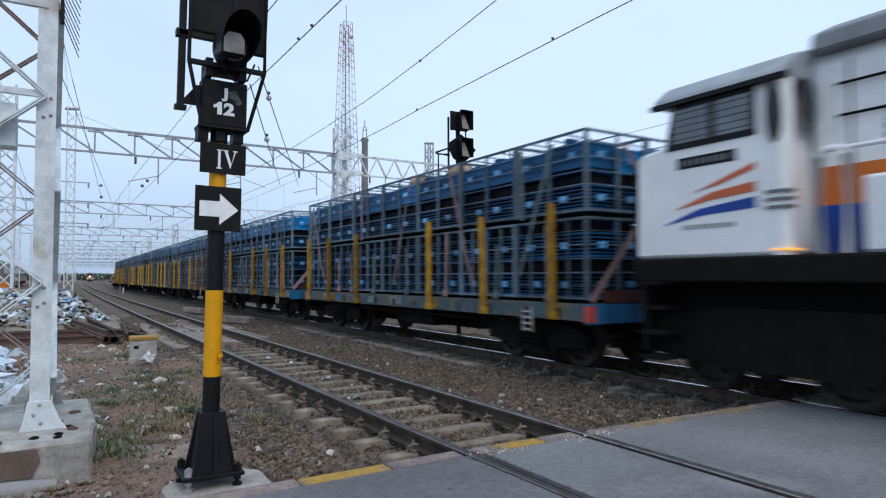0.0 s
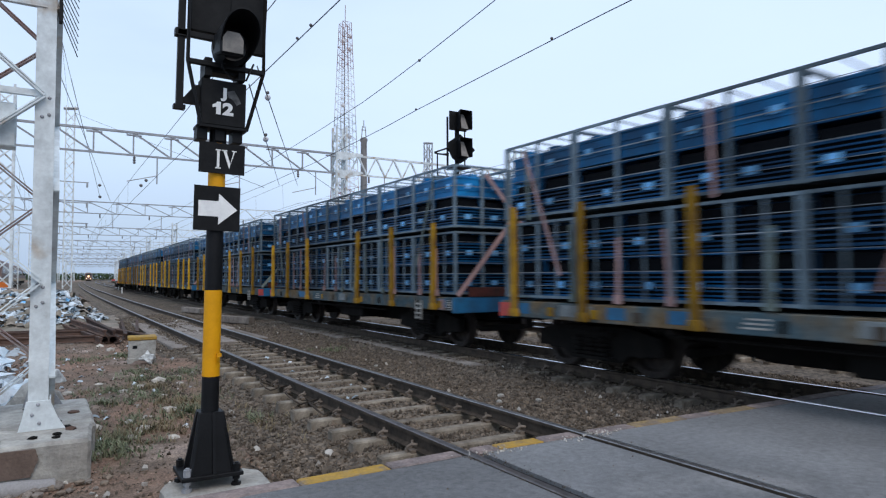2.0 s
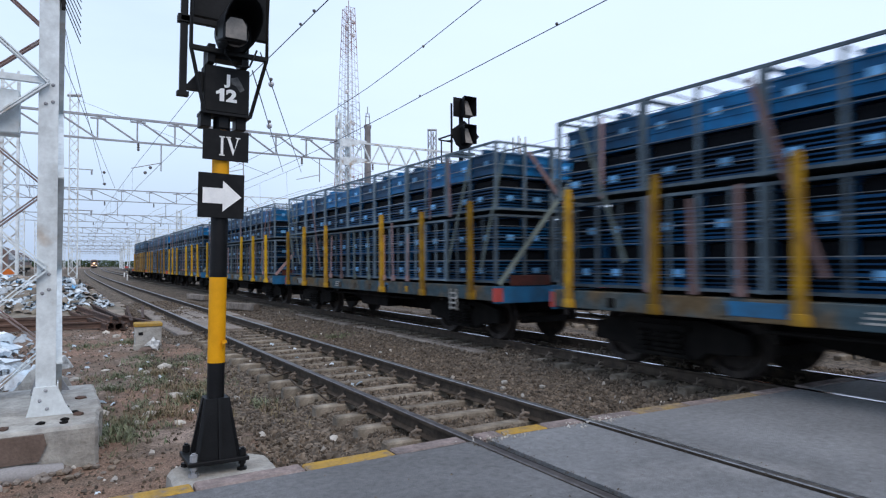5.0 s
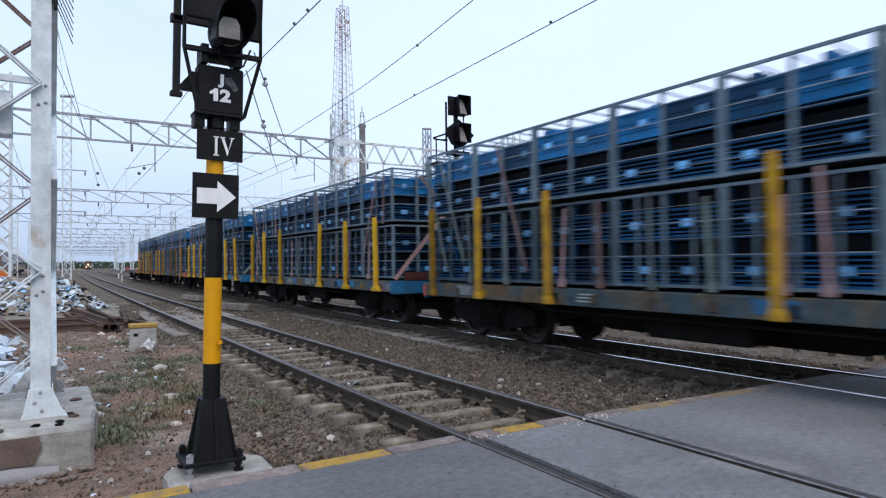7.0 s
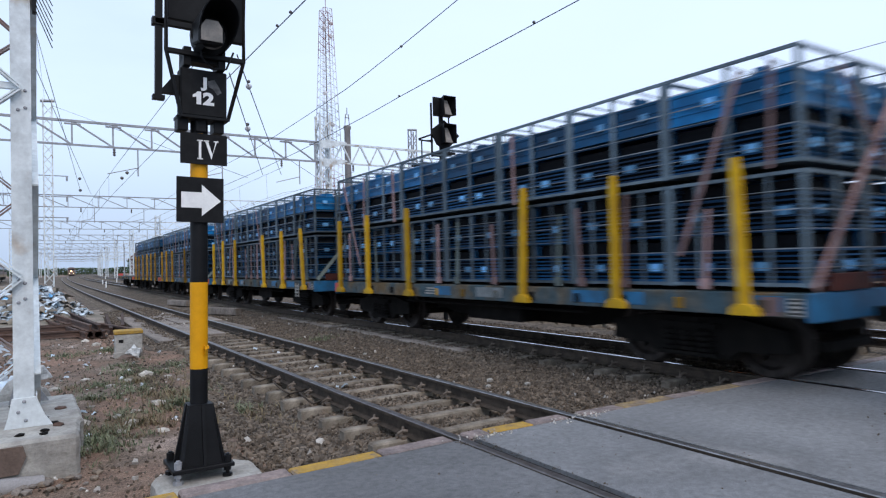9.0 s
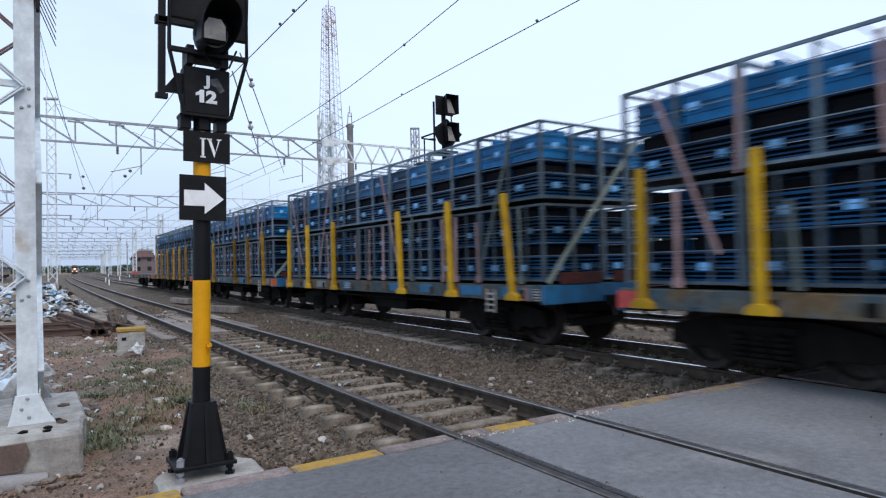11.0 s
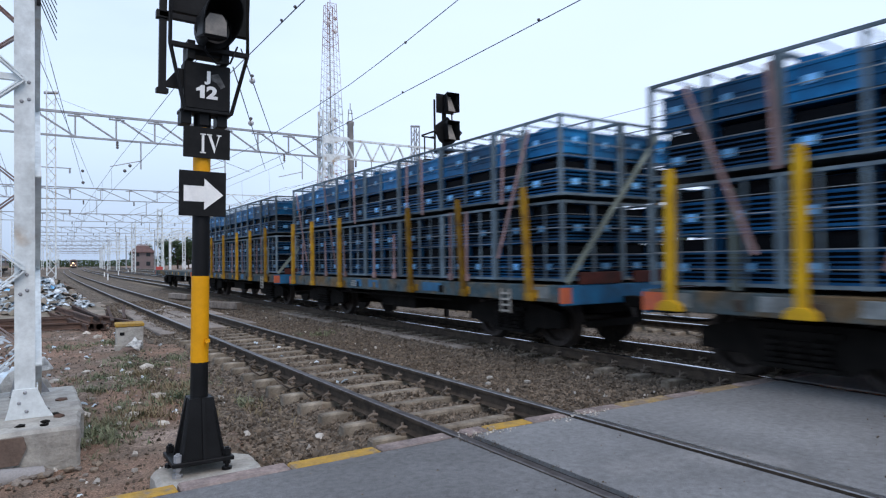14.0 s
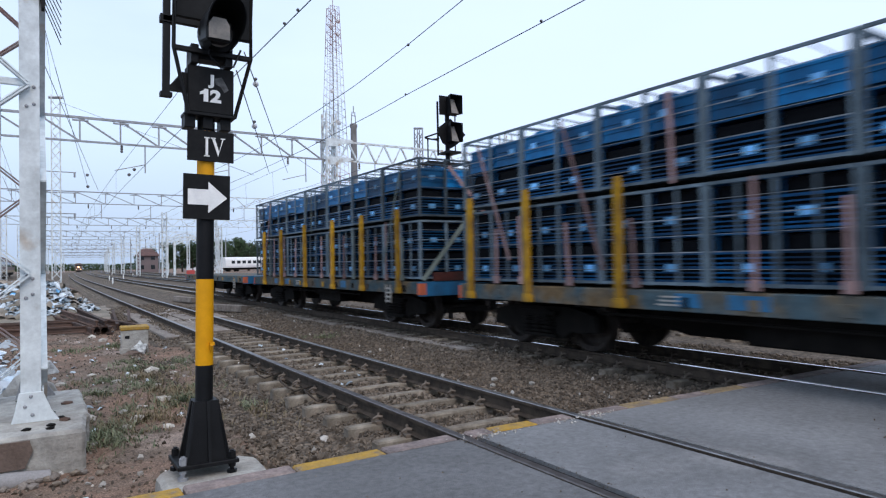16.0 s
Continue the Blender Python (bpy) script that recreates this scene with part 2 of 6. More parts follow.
M_PORC = mat("insulator_glaze", (0.16, 0.15, 0.15), (0.1, 0.09, 0.09), 0.25, scale=10, bump=0)
M_PORC_W = mat("pale_insulator", (0.6, 0.62, 0.64), (0.5, 0.5, 0.52), 0.3, scale=10, bump=0)
M_LENS = mat("signal_lens_cover", (0.26, 0.235, 0.21), (0.18, 0.168, 0.155), 0.35, scale=10, bump=0.05)
M_TRASH = mat("plastic_rubbish", (0.58, 0.62, 0.65), (0.36, 0.45, 0.52), 0.6, scale=1.3, bump=0.6, fine=14, island=0.5, third=(0.62, 0.58, 0.52), depth=0.05)
M_BAG = mat("crumpled_white_film", (0.68, 0.69, 0.68), (0.4, 0.41, 0.41), 0.5, scale=9, bump=0.7, fine=25, depth=0.04, contrast=(0.42, 0.58))
M_TRASH_D = mat("grubby_rubbish", (0.25, 0.21, 0.175), (0.16, 0.145, 0.115), 0.8, scale=2, bump=0.6, fine=14, island=0.4, depth=0.05)
M_TIMBER = mat("rusty_old_rail", (0.1, 0.06, 0.045), (0.065, 0.045, 0.038), 0.9, scale=5, bump=0.5, vary=0.4, mid=0.4)
M_GRASS = mat("weed_green", (0.125, 0.158, 0.088), (0.195, 0.208, 0.132), 0.85, scale=3, bump=0, island=0.4)
M_GRASS_DRY = mat("dry_straw", (0.24, 0.19, 0.115), (0.17, 0.14, 0.09), 0.9, scale=3, bump=0, island=0.3)
M_LEAF = mat("tree_leaf", (0.045, 0.075, 0.03), (0.03, 0.05, 0.022), 0.8, scale=2, bump=0, island=0.5)
M_BARK = mat("bark", (0.1, 0.075, 0.055), (0.06, 0.045, 0.035), 0.95, scale=5, bump=0.6)
M_BRICKRED = mat("faded_red_wall", (0.2, 0.155, 0.155), (0.16, 0.135, 0.14), 0.9, scale=0.5, bump=0.2)
M_ROOFTILE = mat("dark_red_roof", (0.14, 0.08, 0.072), (0.1, 0.062, 0.058), 0.9, scale=1, bump=0.3)
M_COACH_BR = mat("brown_coach", (0.2, 0.14, 0.12), (0.15, 0.11, 0.1), 0.6, scale=1, bump=0.1)
M_TWR_R = mat("tower_red", (0.33, 0.19, 0.18), (0.3, 0.2, 0.19), 0.6, scale=1, bump=0)
M_TWR_W = mat("tower_white", (0.7, 0.7, 0.72), (0.6, 0.6, 0.62), 0.6, scale=1, bump=0)
M_PALE = mat("pale_concrete_slab", (0.28, 0.243, 0.212), (0.175, 0.15, 0.13), 0.9, scale=3, bump=0.6, vary=0.2, mid=0.35, depth=0.02)


# ---- mesh helpers ----
class Geo:
    """Collects vertices and faces for one mesh."""

    def __init__(self):
        self.v, self.f, self.m = [], [], []

    def add(self, verts, faces, slot=0):
        o = len(self.v)
        self.v += [tuple(p) for p in verts]
        self.f += [tuple(o + i for i in q) for q in faces]
        self.m += [slot] * len(faces)
        return self

    def box(self, x0, x1, y0, y1, z0, z1, slot=0, turn=None):
        pts = [Vector((x, y, z)) for z in (z0, z1) for y in (y0, y1) for x in (x0, x1)]
        if turn is not None:
            pts = [turn @ p for p in pts]
        return self.add(pts, [(0, 2, 3, 1), (4, 5, 7, 6), (0, 1, 5, 4), (2, 6, 7, 3), (0, 4, 6, 2), (1, 3, 7, 5)], slot)

    def bar(self, a, b, w, d=None, slot=0, up=(0, 0, 1)):
        a, b = Vector(a), Vector(b)
        d = d or w
        y = (b - a).normalized()
        x = y.cross(Vector(up))
        x = x.normalized() if x.length > 1e-4 else Vector((1, 0, 0))
        z = x.cross(y)
        pts = [p + x * sx * w / 2 + z * sz * d / 2 for p in (a, b) for sx, sz in ((-1, -1), (1, -1), (1, 1), (-1, 1))]
        return self.add(pts, [(0, 1, 2, 3), (7, 6, 5, 4), (0, 4, 5, 1), (1, 5, 6, 2), (2, 6, 7, 3), (3, 7, 4, 0)], slot)

    def tube(self, pts, r, n=8, slot=0, r2=None):
        pts = [Vector(p) for p in pts]
        rings = []
        for i, p in enumerate(pts):
            t = (pts[min(i + 1, len(pts) - 1)] - pts[max(i - 1, 0)]).normalized()
            x = t.cross(Vector((0, 0, 1)))
            x = x.normalized() if x.length > 1e-3 else Vector((1, 0, 0))
            y = t.cross(x)
            q = r if r2 is None else r + (r2 - r) * i / (len(pts) - 1)
            rings.append([p + (x * math.cos(2 * math.pi * k / n) + y * math.sin(2 * math.pi * k / n)) * q for k in range(n)])
        verts = [p for ring in rings for p in ring]
        faces = [(i * n + k, i * n + (k + 1) % n, (i + 1) * n + (k + 1) % n, (i + 1) * n + k) for i in range(len(pts) - 1) for k in range(n)]
        faces += [tuple(range(n - 1, -1, -1)), tuple(range((len(pts) - 1) * n, len(pts) * n))]
        return self.add(verts, faces, slot)

    def lathe(self, profile, axis_a, axis_b, n=20, slot=0):
        """profile: (distance along the axis in metres, radius)."""
        a, t = Vector(axis_a), (Vector(axis_b) - Vector(axis_a)).normalized()
        x = t.cross(Vector((0, 0, 1)))
        x = x.normalized() if x.length > 1e-3 else Vector((1, 0, 0))
        y = t.cross(x)
        verts = [a + t * s + (x * math.cos(2 * math.pi * k / n) + y * math.sin(2 * math.pi * k / n)) * r for s, r in profile for k in range(n)]
        c = len(profile)
        faces = [(i * n + k, i * n + (k + 1) % n, (i + 1) * n + (k + 1) % n, (i + 1) * n + k) for i in range(c - 1) for k in range(n)]
        faces += [tuple(range(n - 1, -1, -1)), tuple(range((c - 1) * n, c * n))]
        return self.add(verts, faces, slot)

    def prism(self, outline, offset, slot=0):
        """A flat outline of 3D points, pushed along offset."""
        p = [Vector(q) for q in outline]
        n, o = len(p), Vector(offset)
        return self.add(p + [q + o for q in p], [tuple(range(n - 1, -1, -1)), tuple(range(n, 2 * n))] + [(i, (i + 1) % n, n + (i + 1) % n, n + i) for i in range(n)], slot)

    def mesh(self, name, mats, bevel=0.0, smooth=False):
        me = bpy.data.meshes.new(name)
        me.from_pydata(self.v, [], self.f)
        for m in mats if isinstance(mats, (list, tuple)) else [mats]:
            me.materials.append(m)
        if any(self.m):
            me.polygons.foreach_set("material_index", self.m)
        bm = bmesh.new()
        bm.from_mesh(me)
        bmesh.ops.recalc_face_normals(bm, faces=bm.faces)
        if bevel:
            bmesh.ops.bevel(bm, geom=bm.edges[:], offset=bevel, segments=1, affect="EDGES", clamp_overlap=True)
        bm.to_mesh(me)
        bm.free()
        if smooth:
            me.polygons.foreach_set("use_smooth", [True] * len(me.polygons))
            me.set_sharp_from_angle(angle=radians(40))
        return me


def part(name, geo, material, parent, label="", bevel=0.0, smooth=False, at=None):
    ob = new(name, geo.mesh(name, material, bevel, smooth) if isinstance(geo, Geo) else geo)
    ob.parent = parent
    if at is not None:
        ob.matrix_basis = at
    return tagged(ob, label)


def thing(name, m, label, category, group="", kind=""):
    ob = new(name)
    ob.empty_display_size = 0.1
    ob.matrix_basis = m
    return tagged(ob, label, category, group, kind)


def solid(name, geo, material, label, category, group="", kind="", bevel=0.0, smooth=False):
    ob = new(name, geo.mesh(name, material, bevel, smooth))
    return tagged(ob, label, category, group, kind)


def bend(y):
    """Sideways shift of the line at the distance y."""
    return CURVE * y * y if y > 0 else 0.0


def text_mesh(body, size, depth, name):
    cu = bpy.data.curves.new(name, "FONT")
    cu.body, cu.size, cu.extrude, cu.align_x, cu.align_y = body, size, depth, "CENTER", "CENTER"
    cu.offset = size * 0.05
    ob = bpy.data.objects.new(name, cu)
    me = bpy.data.meshes.new_from_object(ob)
    bpy.data.objects.remove(ob)
    lo, hi = [Vector([f(v.co[i] for v in me.vertices) for i in range(3)]) for f in (min, max)]
    for v in me.vertices:                                  # exact height, centred
        v.co = Vector(((v.co.x - (lo.x + hi.x) / 2) * size / (hi.y - lo.y), (v.co.y - (lo.y + hi.y) / 2) * size / (hi.y - lo.y), v.co.z))
    return me


def roughen(ob, cuts, amp):
    """Chipped, uneven cast faces."""
    bm = bmesh.new()
    bm.from_mesh(ob.data)
    bmesh.ops.subdivide_edges(bm, edges=[e for e in bm.edges if e.calc_length() > 0.12], cuts=cuts, use_grid_fill=True)
    for v in bm.verts:
        o = v.co.copy()
        v.co = o + noise.noise_vector(o * 3.1) * amp + noise.noise_vector(o * 11) * amp * 0.8
    bmesh.ops.triangulate(bm, faces=bm.faces[:])
    bm.to_mesh(ob.data)
    bm.free()
    return ob


rng = random.Random(7)
nprng = np.random.RandomState(7)


# ---- ground, ballast, road ----
def ground_height(x, y):
    edge = 1.55 + 0.75 * min(1.0, max(0.0, (y - 8.0) / 3.0))   # the dirt reaches the sleepers farther out
    drop = 0.35 * min(1.0, max(0.0, (x - edge) / 0.3)) if y > 3.9 and x < 26 else 0.0
    return -0.25 - drop + 0.05 * noise.noise((x * 0.6, y * 0.6, 0)) + 0.02 * noise.noise((x * 2.7, y * 2.7, 3))


def sheet(name, xs, ys, height, material, label, category):
    nx, ny = len(xs), len(ys)
    g = Geo()
    g.add([(x, y, height(x, y)) for y in ys for x in xs], [(j * nx + i, j * nx + i + 1, (j + 1) * nx + i + 1, (j + 1) * nx + i) for j in range(ny - 1) for i in range(nx - 1)])
    return solid(name, g, material, label, category, kind="structure", smooth=True)


def steps(a, b, d):
    n = max(1, round((b - a) / d))
    return [a + (b - a) * i / n for i in range(n)]


sheet("ground", steps(-900, -40, 60) + steps(-40, -6, 2) + steps(-6, 2.6, 0.12) + steps(2.6, 30, 1.5) + steps(30, 900, 60) + [900],
      steps(-600, -20, 60) + steps(-20, 4, 2) + steps(4, 16, 0.12) + steps(16, 60, 1.2) + steps(60, 1400, 40) + [1400],
      ground_height, M_DIRT, "reddish bare dirt ground with grit and litter", "ground")


def ballast_height(u, y):
    z = -0.215 + 0.03 * noise.noise((u * 1.3, y * 1.3, 5)) + 0.022 * noise.noise((u * 6, y * 6, 9))
    for c in (TRACK_A, TRACK_B):                           # packed nearly flush between the rails
        if abs(u - c) < 0.6:
            z -= 0.002
    if abs(u - TRACK_A) < 0.42:
        z += 0.03
    if abs(u - TRACK_A) < 1.3 and y > 12:                  # dirt creeps over the sleepers farther out
        z += min(0.085, (y - 12) * (0.05 if u < 2.55 else 0.012))
    if abs(u - TRACK_B) < 1.25 and (y > 7.3 or abs(u - TRACK_B) < 0.6):   # the farther track's sleepers lie mostly buried
        z += 0.05
    mid = 0.5 * (TRACK_A + TRACK_B)
    z -= 0.09 * math.exp(-((u - mid) / 0.75) ** 2)
    if u < 2.45:                                           # the shoulder falls away beside the sleepers' ends
        z -= min(0.07, (2.45 - u) * 0.25)
    return z


us = steps(1.45, 9.6, 0.1) + steps(9.6, 24, 0.8) + [24]
ys = steps(3.9, 16, 0.1) + steps(16, 50, 0.6) + steps(50, 700, 8) + [700]
g = Geo()
g.add([(u + bend(y), y, ballast_height(u, y)) for y in ys for u in us], [(j * len(us) + i, j * len(us) + i + 1, (j + 1) * len(us) + i + 1, (j + 1) * len(us) + i) for j in range(len(ys) - 1) for i in range(len(us) - 1)])
solid("ballast_bed", g, M_BALLAST, "grey-brown crushed stone bed under the tracks", "ballast", kind="structure", smooth=True)
g = Geo()
g.box(1.45, 24, -60, -9.0, -0.5, -0.2)
g2 = Geo()
g2.prism([(-9.0, 45, -0.6), (1.5, 45, -0.6), (1.5 + bend(300), 300, -0.6), (-40, 300, -0.6)], (0, 0, 0.42))
solid("ballast_bed", g2, M_BALLAST, "grey crushed stone bed of the far yard", "ballast", kind="structure")
solid("ballast_bed", g, M_BALLAST, "grey-brown crushed stone bed beyond the road", "ballast", kind="structure")


def road_edge(x):
    return 3.97 - 0.062 * max(0.0, x - 3.0)


# crossing road, cut by the flangeways of both tracks
road = thing("road", pose(0, 0, 0), "worn grey asphalt road over the level crossing", "road", kind="structure")
cuts = []
for c in (TRACK_A, TRACK_B, 11.2):
    cuts += [(c - 0.62, c - 0.47), (c + 0.47, c + 0.62)]
start = -30.0
for a, b in cuts + [(60.0, 60.0)]:
    g = Geo()
    xs2 = steps(start, a, 0.25) + [a]
    yy = [-9.0, -4, -1, 1.0, 2, 3.0, None]
    vs = []
    for x in xs2:
        for y in yy:
            y = road_edge(x) - 0.13 if y is None else y
            vs.append((x, y, -0.004 + 0.008 * noise.noise((x * 0.7, y * 0.7, 2))))
    k = len(yy)
    g.add(vs, [(i * k + j, i * k + j + 1, (i + 1) * k + j + 1, (i + 1) * k + j) for i in range(len(xs2) - 1) for j in range(k - 1)])
    vs2 = [(x, road_edge(x) - 0.13, z) for x in (start, a) for z in (-0.4, -0.002)]
    g.add(vs2, [(0, 1, 3, 2)])
    for x in (start, a):
        g.add([(x, -9, -0.002), (x, road_edge(x) - 0.13, -0.002), (x, road_edge(x) - 0.13, -0.4), (x, -9, -0.4)], [(0, 1, 2, 3)])
    part("carriageway", g, M_ROAD_D if start < 0 else M_ROAD, road, "darker patched asphalt" if start < 0 else "")
    start = b
for a, b in cuts:
    g = Geo()
    g.box(a, b, -9, 3.8, -0.3, -0.03)
    part("flangeway", g, M_BOGIE, road, "dark gap beside the rail")

# painted kerb blocks along the road's edge
kerb = thing("kerb", pose(0, 0, 0), "low kerb of yellow and faded pink blocks", "kerb", kind="structure")
bits = [(-6.0, -0.6, 0), (-0.6, 0.7, 1), (0.7, 1.36, 0), (1.36, 1.99, 1), (1.99, 2.565, 0), (2.69, 2.9, 0), (2.9, 3.32, 1), (3.32, 3.68, 0),
        (3.84, 4.3, 0), (4.3, 4.92, 2), (4.92, 5.35, 0), (5.35, 5.9, 2), (5.9, 6.46, 0), (6.62, 7.5, 0), (7.75, 9.2, 0), (9.2, 10.5, 2)]
for x0, x1, yel in bits:
    g = Geo()
    g.prism([(x0 + 0.006, road_edge(x0) - 0.128, -0.3), (x1 - 0.006, road_edge(x1) - 0.128, -0.3), (x1 - 0.006, road_edge(x1) + 0.02, -0.3), (x0 + 0.006, road_edge(x0) + 0.02, -0.3)], (0, 0, 0.304 + rng.uniform(-0.004, 0.006)))
    part("kerb_block", g, (M_KERB_P, M_KERB_Y, M_KERB_W)[yel], kerb, ("", "yellow painted block", "block with worn yellow paint")[yel], bevel=0.012)


# ---- tracks ----
RAIL_SECTION = [(-0.055, -0.14), (0.055, -0.14), (0.055, -0.132), (0.012, -0.116), (0.009, -0.042), (0.034, -0.032), (0.034, -0.006), (0.026, 0.0),
                (-0.026, 0.0), (-0.034, -0.006), (-0.034, -0.032), (-0.009, -0.042), (-0.012, -0.116), (-0.055, -0.132)]


def rail_mesh(c, y0, y1, shiny):
    ys = [y for y in (-60, -20, 0, 10, 20, 30, 45, 60, 80, 100, 130, 170, 220, 280, 350, 450, 600) if y0 < y < y1]
    ys = [y0] + ys + [y1]
    n = len(RAIL_SECTION)
    g = Geo()
    vs = [(c + bend(y) + x, y, z) for y in ys for x, z in RAIL_SECTION]
    fs, ms = [], []
    for i in range(len(ys) - 1):
        for k in range(n):
            fs.append((i * n + k, i * n + (k + 1) % n, (i + 1) * n + (k + 1) % n, (i + 1) * n + k))
            ms.append(1 if k == 7 or k == 6 or k == 8 else 0)
    g.add(vs, fs)
    g.m = ms
    return g.mesh("rail", [M_RAIL, shiny], smooth=False)


SLEEPER = Geo()
SLEEPER.add([(x, y * (0.06 if z > -0.3 else 0.08), z) for z in (-0.38, -0.15) for y in (-1, 1) for x in (-0.93, 0.93)],
            [(0, 2, 3, 1), (4, 5, 7, 6), (0, 1, 5, 4), (2, 6, 7, 3), (0, 4, 6, 2), (1, 3, 7, 5)])
SLEEPER_ME = SLEEPER.mesh("sleeper", M_SLEEPER, bevel=0.015)


def clip_geo(s):
    """Spring clip that holds the rail's foot, s: side."""
    g = Geo()
    arc = [(s * (0.072 + 0.05 * math.sin(a)), -0.06 + 0.12 * i / 7, -0.112 + 0.034 * math.cos(a * 1.25)) for i, a in enumerate((-0.6, 0.2, 1.0, 1.8, 2.6, 3.4, 4.2, 5.0))]
    g.tube(arc, 0.0145, 6)
    g.box(s * 0.07 - 0.028, s * 0.07 + 0.028, -0.055, 0.055, -0.152, -0.128)
    return g


CLIPS = {s: clip_geo(s).mesh("rail_clip", M_CLIP) for s in (-1, 1)}


def track(name, c, label, shiny, sleepers_to, clips_to, first=4.63):
    t = thing(name, pose(0, 0, 0), label, "railway track", kind="structure")
    for s in (-1, 1):
        part("rail", rail_mesh(c + s * 0.5685, -60, 600, M_RAILHALF if c == TRACK_A and s > 0 else shiny), None, t)
    y = first
    while y < sleepers_to:
        part("sleeper", SLEEPER_ME, None, t, at=pose(c + bend(y) + rng.uniform(-0.015, 0.015), y, rng.uniform(-0.012, 0.004), 0, 0, rng.uniform(-1.0, 1.0)))
        if y < clips_to:
            for r in (-1, 1):
                for s in (-1, 1):
                    part("rail_clip", CLIPS[s], None, t, at=pose(c + r * 0.5685 + bend(y), y, 0))
        y += 0.53
    return t


track("track_near", TRACK_A, "rusty rails on concrete sleepers with dull running heads", M_RAILDULL, 75, 14)
track("track_train", TRACK_B, "rails with polished heads under the freight train", M_RAILTOP, 60, 9, 4.27)
for c in (11.2, 15.4, 19.6):
    track("track_far", c, "distant parallel rails on concrete sleepers", M_RAILTOP, 30 if c < 12 else 5, 0)

# ballast stones, thickest near the road
base = [Vector(p).normalized() for p in ((1, 1, 1), (1, -1, -1), (-1, 1, -1), (-1, -1, 1), (1.2, -0.4, 0.6), (-0.6, 1.2, 0.4), (0.2, -1.1, 0.9), (-1.1, -0.3, -0.5))]
bmh = bmesh.new()
for p in base:
    bmh.verts.new(p)
bmesh.ops.convex_hull(bmh, input=bmh.verts[:])
bmh.verts.index_update()
SV = np.array([v.co[:] for v in bmh.verts])
SF = [tuple(v.index for v in f.verts) for f in bmh.faces]
bmh.free()


def scatter_stones(name, n, place, smin, smax, material, label, category="stones"):
    g = Geo()
    for _ in range(n):
        x, y, z = place()
        s = rng.uniform(smin, smax) * rng.choice((0.7, 1.0, 1.0, 1.3))
        e = Euler((rng.uniform(0, 6.3), rng.uniform(0, 6.3), rng.uniform(0, 6.3))).to_matrix()
        R = np.array(e) * np.array([s, s * rng.uniform(0.6, 1), s * rng.uniform(0.5, 0.8)])
        g.add(SV @ R.T + np.array([x, y, z + s * 0.25]), SF)
    me = bpy.data.meshes.new(name)
    me.from_pydata(g.v, [], g.f)
    me.materials.append(material)
    return tagged(new(name, me), label, category, kind="stuff")


def on_ballast():
    y = 4.02 + 22 * rng.random() ** 2.0
    u = rng.uniform(1.3, 9.4)
    return u + bend(y), y, max(ballast_height(u, y), ground_height(u, y) if u < 1.6 else -9)


scatter_stones("ballast_stones", 60000, on_ballast, 0.013, 0.03, M_STONE, "loose grey-brown crushed ballast stones between the rails")


